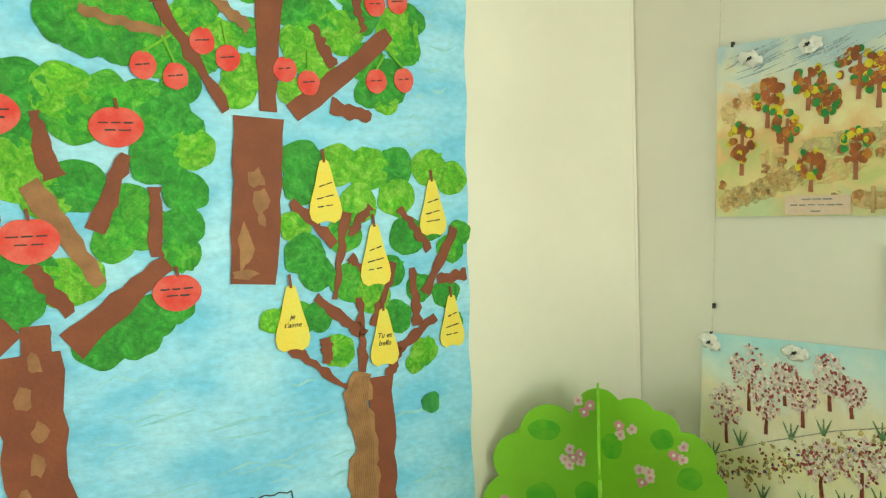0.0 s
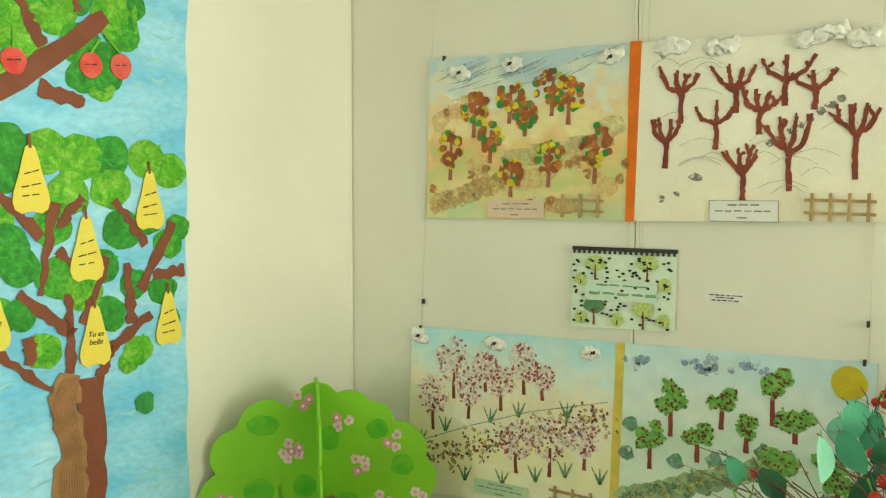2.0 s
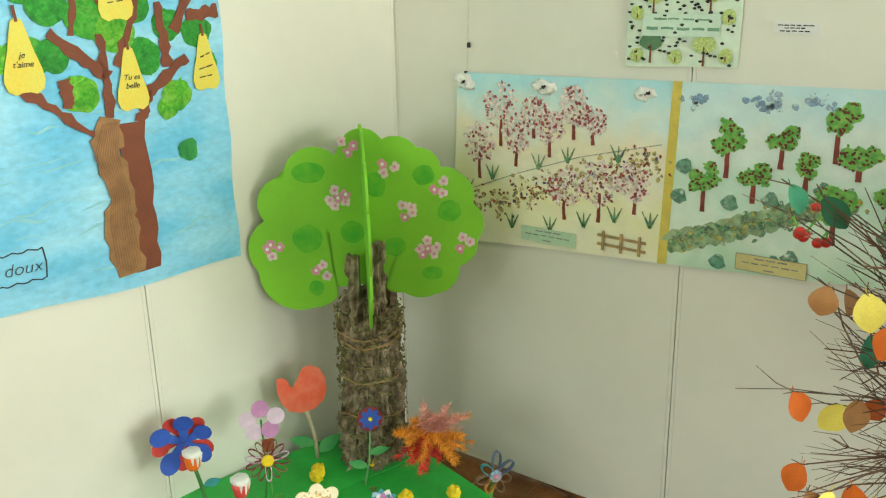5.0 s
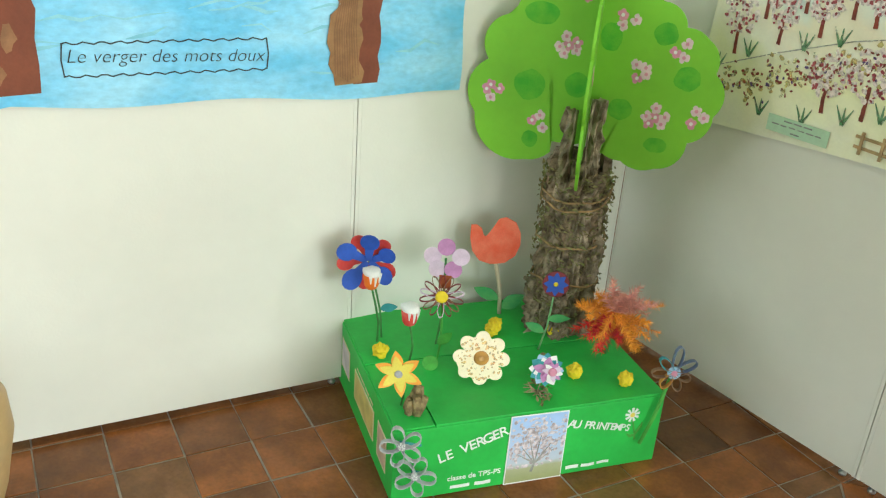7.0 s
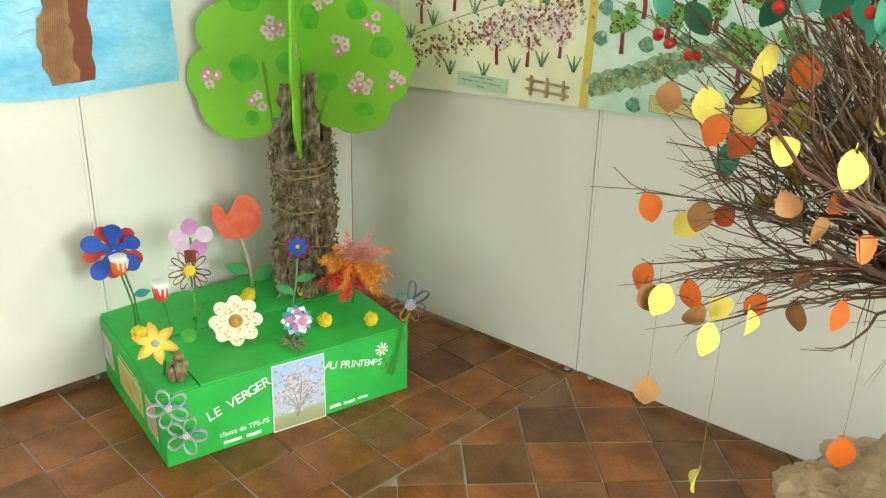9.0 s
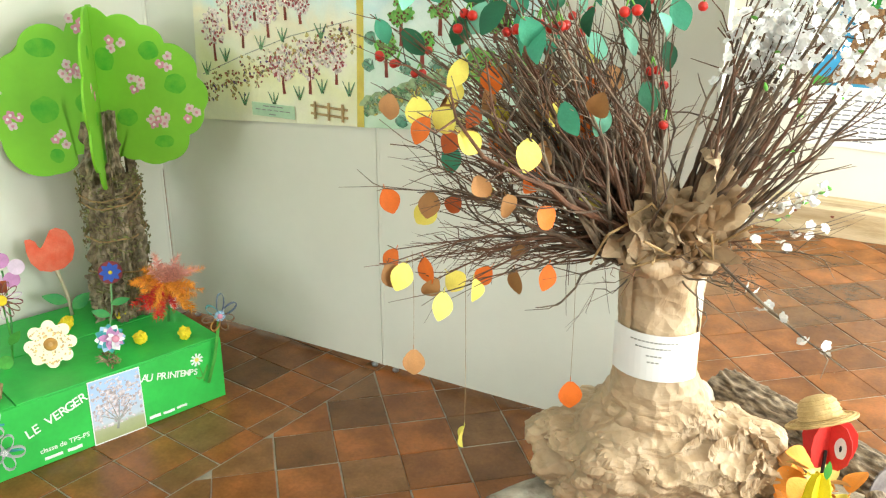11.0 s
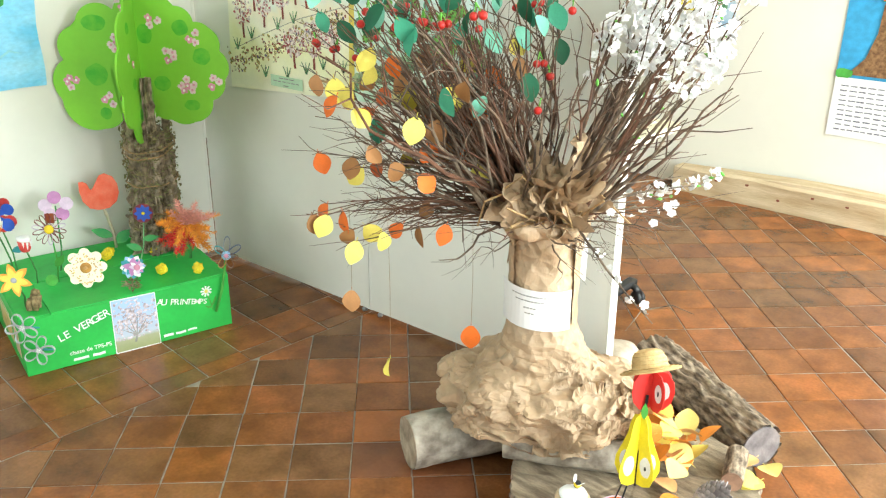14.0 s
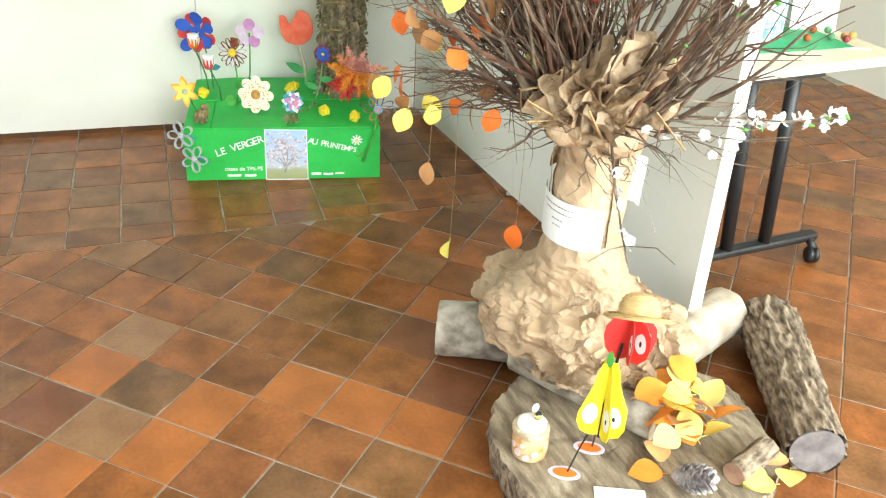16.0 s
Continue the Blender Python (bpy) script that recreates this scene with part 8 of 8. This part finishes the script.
# squared beam along the wall
WOODBEAM = mat("pale_hewn_beam", (0.62, 0.50, 0.33), 0.75, 0.25, 3, 0.6, 30, second=(0.44, 0.32, 0.18), stretch=(1, 6, 6))
beam = thing("wooden_beam", "pale rough-hewn wooden beam lying along the wall", "beam", pose(4.50, -1.035, 0, 0, 0, 90))
bm = boxed(0, 1.56, -0.11, 0.0, 0.0, 0.165)
bmesh.ops.subdivide_edges(bm, edges=bm.edges[:], cuts=9, use_grid_fill=True)
for v in bm.verts:
    k = v.co.x / 1.56
    v.co.z *= 1 - 0.35 * max(0, k - 0.45) + 0.05 * noise.noise((v.co.x * 4, v.co.y * 4, 0))
    v.co.y += 0.010 * noise.noise((v.co.x * 5, 1, v.co.z * 9))
    if v.co.z > 0.14:
        v.co.y -= 0.012
    v.co.z = max(v.co.z, 0)
part("timber", bm, WOODBEAM, beam)
part("pale_end", boxed(-0.002, 0.001, -0.10, -0.006, 0.012, 0.15), LOGWOOD, beam, "sawn end grain")
for i in range(9):
    x = 0.12 + i * 0.17
    part("knot", flats([blob(x, 0.09 + 0.03 * math.sin(i * 2.2), 0.010, 0.006, .2, 10, i)], 0, 0.002), P_BROWN, beam, "dark knot", m=pose(0, -0.0005, 0, 90, 0, 180) @ pose(-2 * x, 0, 0.11 if False else -0.0))

# pictures on the far wall
MF = pose(4.648, 0, 0, 90, 0, -90)   # x to the south, y up, z into the room


def tree_poster(x0, x1, label, trunk, crown_mats, sky, text_seed, full=True):
    e = thing("tree_poster", label, "poster", MF, "tree posters on the far wall")
    w = x1 - x0
    part("painted_sheet", flats([[(x0, 0.70), (x1, 0.70), (x1 - .01, 1.33), (x0 + .01, 1.33)]], 0.003, 0.001), sky, e)
    pts = [(x0 + w * .12, .715), (x0 + w * .28, .80), (x0 + w * .36, .92), (x0 + w * .38, 1.06), (x0 + w * .72, 1.06), (x0 + w * .74, .90), (x0 + w * .82, .715)]
    part("trunk", flats([pts[::-1]], 0.0045, 0.004), trunk, e, "rough brown bark-covered trunk")
    q = random.Random(text_seed)
    if full:
        part("crown", flats([blob(x0 + w * .53, 1.18, w * .44, .115, .10, 30, text_seed)], 0.009, 0.004), crown_mats[0], e, "dense crown of glued green paper scraps")
    for k, mm in enumerate(crown_mats):
        n, size = ((260, .010), (260, .010), (40, .008))[k] if full else ((90, .007), (110, .006), (60, .007))[k]
        spots = []
        for i in range(n):
            a, r = q.random() * 6.283, math.sqrt(q.random())
            spots.append(blob(x0 + w * .53 + math.cos(a) * r * w * .44, 1.18 + math.sin(a) * r * .115, size, size * .7, .3, 7, i, q.random() * 3))
        tagged(part("paper_scrap", flats(spots, 0.0135 + k * 0.0015 if full else 0.0055 + k * .0008, 0.002), mm, e, "glued paper scraps"), kind="stuff")
    for k in (.08, .9):
        part("grass", flats([blob(x0 + w * k, .72, .04, .022, .2, 12)], 0.010, 0.002), P_LEAFGREEN, e)
    t = part("text_sheet", flats([[(x0 - .005, .41), (x1, .405), (x1, .698), (x0, .698)]], 0.003, 0.0012), WHITEPAPER, e, "white sheet of printed text")
    lines = []
    for i in range(10):
        lines += bars(x0 + .03, x1 - .03 - (.1 if i == 9 else 0), .66 - i * .024, .007, 0, 9, text_seed + i)
    tagged(part("text_line", flats(lines, 0.0046, 0.0003), paint("grey_print", (0.2, 0.2, 0.24)), t, "lines of grey print"), kind="stuff")


CORK = mat("cork_crumbs", (0.30, 0.17, 0.075), 0.95, 0.4, 60, 1.0, 120, second=(0.14, 0.07, 0.03))
tree_poster(0.205, 0.65, "poster of leafy apple tree on blue with text", CORK, [P_GREENS[0], P_GREENS[1], P_RED], paint("bright_blue_paint", (0.06, 0.36, 0.66), vary=.1), 40)
tree_poster(0.75, 1.19, "poster of bare winter tree on white with text", CORK, [INK, P_GREYINK, P_WHITE], WHITEPAPER, 60, False)

notice = thing("notice_board_group", "green and yellow paper pictures pinned on the far wall", "poster", MF)
part("green_sheet", flats([[(-0.80, 1.14), (-0.50, 1.14), (-0.50, 1.5), (-0.80, 1.5)]], 0.003, 0.001), paint("lime_paper", (0.18, 0.55, 0.08)), notice)
part("green_cutout", flats([blob(-0.72, 1.2, .05, .03, .2, 12), blob(-0.58, 1.22, .04, .03, .2, 12)], 0.0045, 0.001), INK, notice)
part("yellow_sheet", flats([[(-0.50, 1.08), (-0.38, 1.08), (-0.38, 1.3), (-0.50, 1.3)]], 0.003, 0.001), P_YELLOW, notice)
part("blue_sheet", flats([[(-0.80, .92), (-0.66, .92), (-0.66, 1.13), (-0.80, 1.13)]], 0.003, 0.001), P_SKYBLUE, notice)
part("yellow_sheet", flats([[(-0.655, .95), (-0.56, .95), (-0.56, 1.13), (-0.655, 1.13)]], 0.003, 0.001), P_YELLOW, notice)
part("tree_print", flats([[(-0.55, .86), (-0.34, .86), (-0.34, 1.07), (-0.55, 1.07)]], 0.003, 0.001), P_SKYBLUE, notice)
part("tree_print_crown", flats([blob(-0.445, .98, .05, .05, .15, 16)], 0.0045, 0.001), P_DKGREEN, notice)
solid("caption_card", flats([[(-0.27, 1.0), (-0.18, 1.0), (-0.18, 1.04), (-0.27, 1.04)]], 0.003, 0.001), WHITEPAPER, "small white caption card on the far wall", "caption card", MF)

# tan vase with a red paper flower at the end of the mural
vase = thing("tan_vase", "rounded tan clay vase standing by the panel", "vase", pose(0.293, 1.607, 0))
part("body", turned(bmesh.new(), [(0.06, 0.0), (0.075, 0.01), (0.11, 0.12), (0.135, 0.25), (0.13, 0.33), (0.10, 0.39), (0.06, 0.42), (0.065, 0.44)], 40, 0.01), mat("tan_clay", (0.50, 0.32, 0.14), 0.5, 0.12, 6, second=(0.42, 0.30, 0.15)), vase, smooth=True)
bm = bmesh.new()
rod(bm, [(0, 0, 0.35), (0.01, 0.0, 0.5), (0.0, 0.02, 0.66)], 0.004, 8)
part("stem", bm, P_GREENSTEM, vase)
for i in range(7):
    part("petal", cupped(leaf_shape(0.13, 0.02), 0.0012, 1.5), [P_RED, P_PALEPINK][i % 2], vase, "red and pink paper petal", m=pose(0, 0.02, 0.67, 80, 0, -36) @ pose(0, 0, 0, 0, 0, i * 51 - 90))
# ---- floor tiles ----
def tile_material(name, node, socket):
    m = mat(name, (0.55, 0.54, 0.50), 0.27, 0.16, 9, 0.6, 34, fine=0.16, second=(0.31, 0.30, 0.25))
    m.node_tree.nodes["Principled BSDF"].inputs["Specular IOR Level"].default_value = 0.38
    t = m.node_tree
    b = t.nodes["Principled BSDF"]
    old = [l.from_node for l in t.links if l.to_socket == b.inputs["Base Color"]][0]
    info = t.nodes.new(node)
    far_off = t.nodes.new("ShaderNodeMath")   # every tile takes its stains from another place
    far_off.operation = "MULTIPLY"
    far_off.inputs[1].default_value = 37.0
    t.links.new(info.outputs[socket], far_off.inputs[0])
    t.links.new(far_off.outputs[0], [n for n in t.nodes if n.type == "MAPPING"][0].inputs["Location"])
    ramp = t.nodes.new("ShaderNodeValToRGB")
    ramp.color_ramp.interpolation = "LINEAR"
    e = ramp.color_ramp.elements
    cols = [(0.0, (0.173, 0.067, 0.024)), (0.14, (0.305, 0.103, 0.025)), (0.28, (0.21, 0.08, 0.027)), (0.42, (0.139, 0.062, 0.024)), (0.54, (0.257, 0.091, 0.025)), (0.66, (0.17, 0.083, 0.037)), (0.76, (0.22, 0.103, 0.041)), (0.84, (0.191, 0.071, 0.024)), (0.92, (0.286, 0.098, 0.028)), (1.0, (0.150, 0.060, 0.029))]
    e[0].position, e[0].color = cols[0][0], (*cols[0][1], 1)
    e[1].position, e[1].color = cols[-1][0], (*cols[-1][1], 1)
    for p, c in cols[1:-1]:
        e.new(p).color = (*c, 1)
    t.links.new(info.outputs[socket], ramp.inputs[0])
    mix = t.nodes.new("ShaderNodeMix")
    mix.data_type, mix.blend_type = "RGBA", "MULTIPLY"
    mix.inputs["Factor"].default_value = 1.0
    t.links.new(ramp.outputs[0], mix.inputs["A"])
    gain = t.nodes.new("ShaderNodeMix")
    gain.data_type, gain.blend_type = "RGBA", "ADD"
    gain.inputs["Factor"].default_value = 1.0
    t.links.new(old.outputs[0], gain.inputs["A"])
    t.links.new(old.outputs[0], gain.inputs["B"])
    t.links.new(gain.outputs["Result"], mix.inputs["B"])
    t.links.new(mix.outputs["Result"], b.inputs["Base Color"])
    return m


TILE = tile_material("terracotta_tile", "ShaderNodeObjectInfo", "Random")
TILE_FAR = tile_material("terracotta_tile_far", "ShaderNodeNewGeometry", "Random Per Island")
floor_ob = bpy.data.objects["floor"]


def clip(poly, a, b, c):
    """Keeps the part of a convex polygon where a x + b y + c >= 0."""
    out = []
    for i, p in enumerate(poly):
        r = poly[(i + 1) % len(poly)]
        d0, d1 = a * p[0] + b * p[1] + c, a * r[0] + b * r[1] + c
        if d0 >= 0:
            out.append(p)
        if (d0 >= 0) != (d1 >= 0):
            k = d0 / (d0 - d1)
            out.append((p[0] + (r[0] - p[0]) * k, p[1] + (r[1] - p[1]) * k))
    return out


def tile_bm(bm, poly, z):
    """A tile with softened upper edges over its outline."""
    cx = sum(p[0] for p in poly) / len(poly)
    cy = sum(p[1] for p in poly) / len(poly)
    n = len(poly)

    def ring(shrink, zz):
        out = []
        for x, y in poly:
            d = math.hypot(x - cx, y - cy) or 1
            out.append(bm.verts.new((x - (x - cx) / d * shrink, y - (y - cy) / d * shrink, zz)))
        return out
    r0, r1, r2 = ring(0, -0.006), ring(0, z - 0.0016), ring(0.0035, z)
    for a, b in ((r0, r1), (r1, r2)):
        for k in range(n):
            bm.faces.new((a[k], a[(k + 1) % n], b[(k + 1) % n], b[k]))
    bm.faces.new(r2)


# a few tiles of the diagonal field stand out: fired paler, brighter orange or darker
ORANGE_TILE = mat("bright_orange_tile", (0.37, 0.120, 0.026), 0.27, 0.14, 7, 0.35, 60, fine=0.10)
PALE_TILE = mat("pale_buff_tile", (0.27, 0.14, 0.058), 0.32, 0.22, 9, 0.35, 60, fine=0.12, second=(0.20, 0.09, 0.036))
DARK_TILE = mat("dark_red_tile", (0.20, 0.072, 0.028), 0.25, 0.16, 7, 0.35, 60, fine=0.10)
SPECIAL = {(3, -2): ORANGE_TILE, (4, -2): ORANGE_TILE, (2, -3): ORANGE_TILE, (2, -4): ORANGE_TILE, (1, -5): ORANGE_TILE, (0, -3): ORANGE_TILE, (4, 1): ORANGE_TILE, (5, -2): ORANGE_TILE,
           (1, -4): PALE_TILE, (0, -2): PALE_TILE, (0, -4): DARK_TILE, (5, -1): DARK_TILE, (4, 0): DARK_TILE, (5, 0): DARK_TILE}
# boundary between the border laid along the panels and the diagonal field
BA, BB, BC = 0.083, 1.0, -0.885
q = random.Random(55)
far = bmesh.new()
near_full = [None, None]
count = 0
for zone, (ang, pitch, ox, oy) in enumerate(((-47.0, 0.175, 1.0, 0.5), (-6.8, 0.1715, 0.634, 1.645))):
    ca, sa = math.cos(radians(ang)), math.sin(radians(ang))
    sgn = -1 if zone == 0 else 1
    half = pitch / 2 - 0.0021
    for i in range(-46, 46):
        for j in range(-46, 46):
            ux, uy = (i + .5) * pitch, (j + .5) * pitch
            x, y = ox + ux * ca - uy * sa, oy + ux * sa + uy * ca
            if not (X0 < x < X1 and Y0 < y < Y1):
                continue
            side = sgn * (BA * x + BB * y + BC)
            if side < -0.14:
                continue
            jx, jy, jt = q.uniform(-.0015, .0015), q.uniform(-.0015, .0015), radians(q.uniform(-.5, .5))
            cs, sn = math.cos(radians(ang) + jt), math.sin(radians(ang) + jt)
            poly = [(x + jx + a * cs - b * sn, y + jy + a * sn + b * cs) for a, b in ((-half, -half), (half, -half), (half, half), (-half, half))]
            poly = clip(poly, sgn * BA, sgn * BB, sgn * BC - 0.003)
            if len(poly) < 3:
                continue
            area = abs(sum(p[0] * r[1] - r[0] * p[1] for p, r in zip(poly, poly[1:] + poly[:1]))) / 2
            if area < 0.0006:
                continue
            z = q.uniform(-0.0012, 0.0)
            if 0.35 < x < 2.9 and -1.15 < y < 1.85 and count < 300:
                count += 1
                if area > 0.97 * (2 * half) ** 2:
                    if near_full[zone] is None:
                        bm = bmesh.new()
                        tile_bm(bm, [(-half, -half), (half, -half), (half, half), (-half, half)], 0.0)
                        near_full[zone] = mesh("tile", bm, TILE)
                    me = near_full[zone]
                    if zone == 0 and (i, j) in SPECIAL:
                        me = me.copy()
                        me.materials[0] = SPECIAL[i, j]
                    ob = new("tile", me)
                    ob.matrix_basis = pose(x + jx, y + jy, z, q.uniform(-.4, .4), q.uniform(-.4, .4), ang + math.degrees(jt) + 90 * q.randint(0, 3))
                else:
                    bm = bmesh.new()
                    tile_bm(bm, [(p[0] - x, p[1] - y) for p in poly], 0.0)
                    ob = new("tile", mesh("tile", bm, TILE))
                    ob.matrix_basis = pose(x, y, z)
                ob.parent = floor_ob
            else:
                tile_bm(far, poly, z)
rest = part("tile_field", far, TILE_FAR, floor_ob, "terracotta tiles of the far floor")
tagged(rest, kind="stuff")
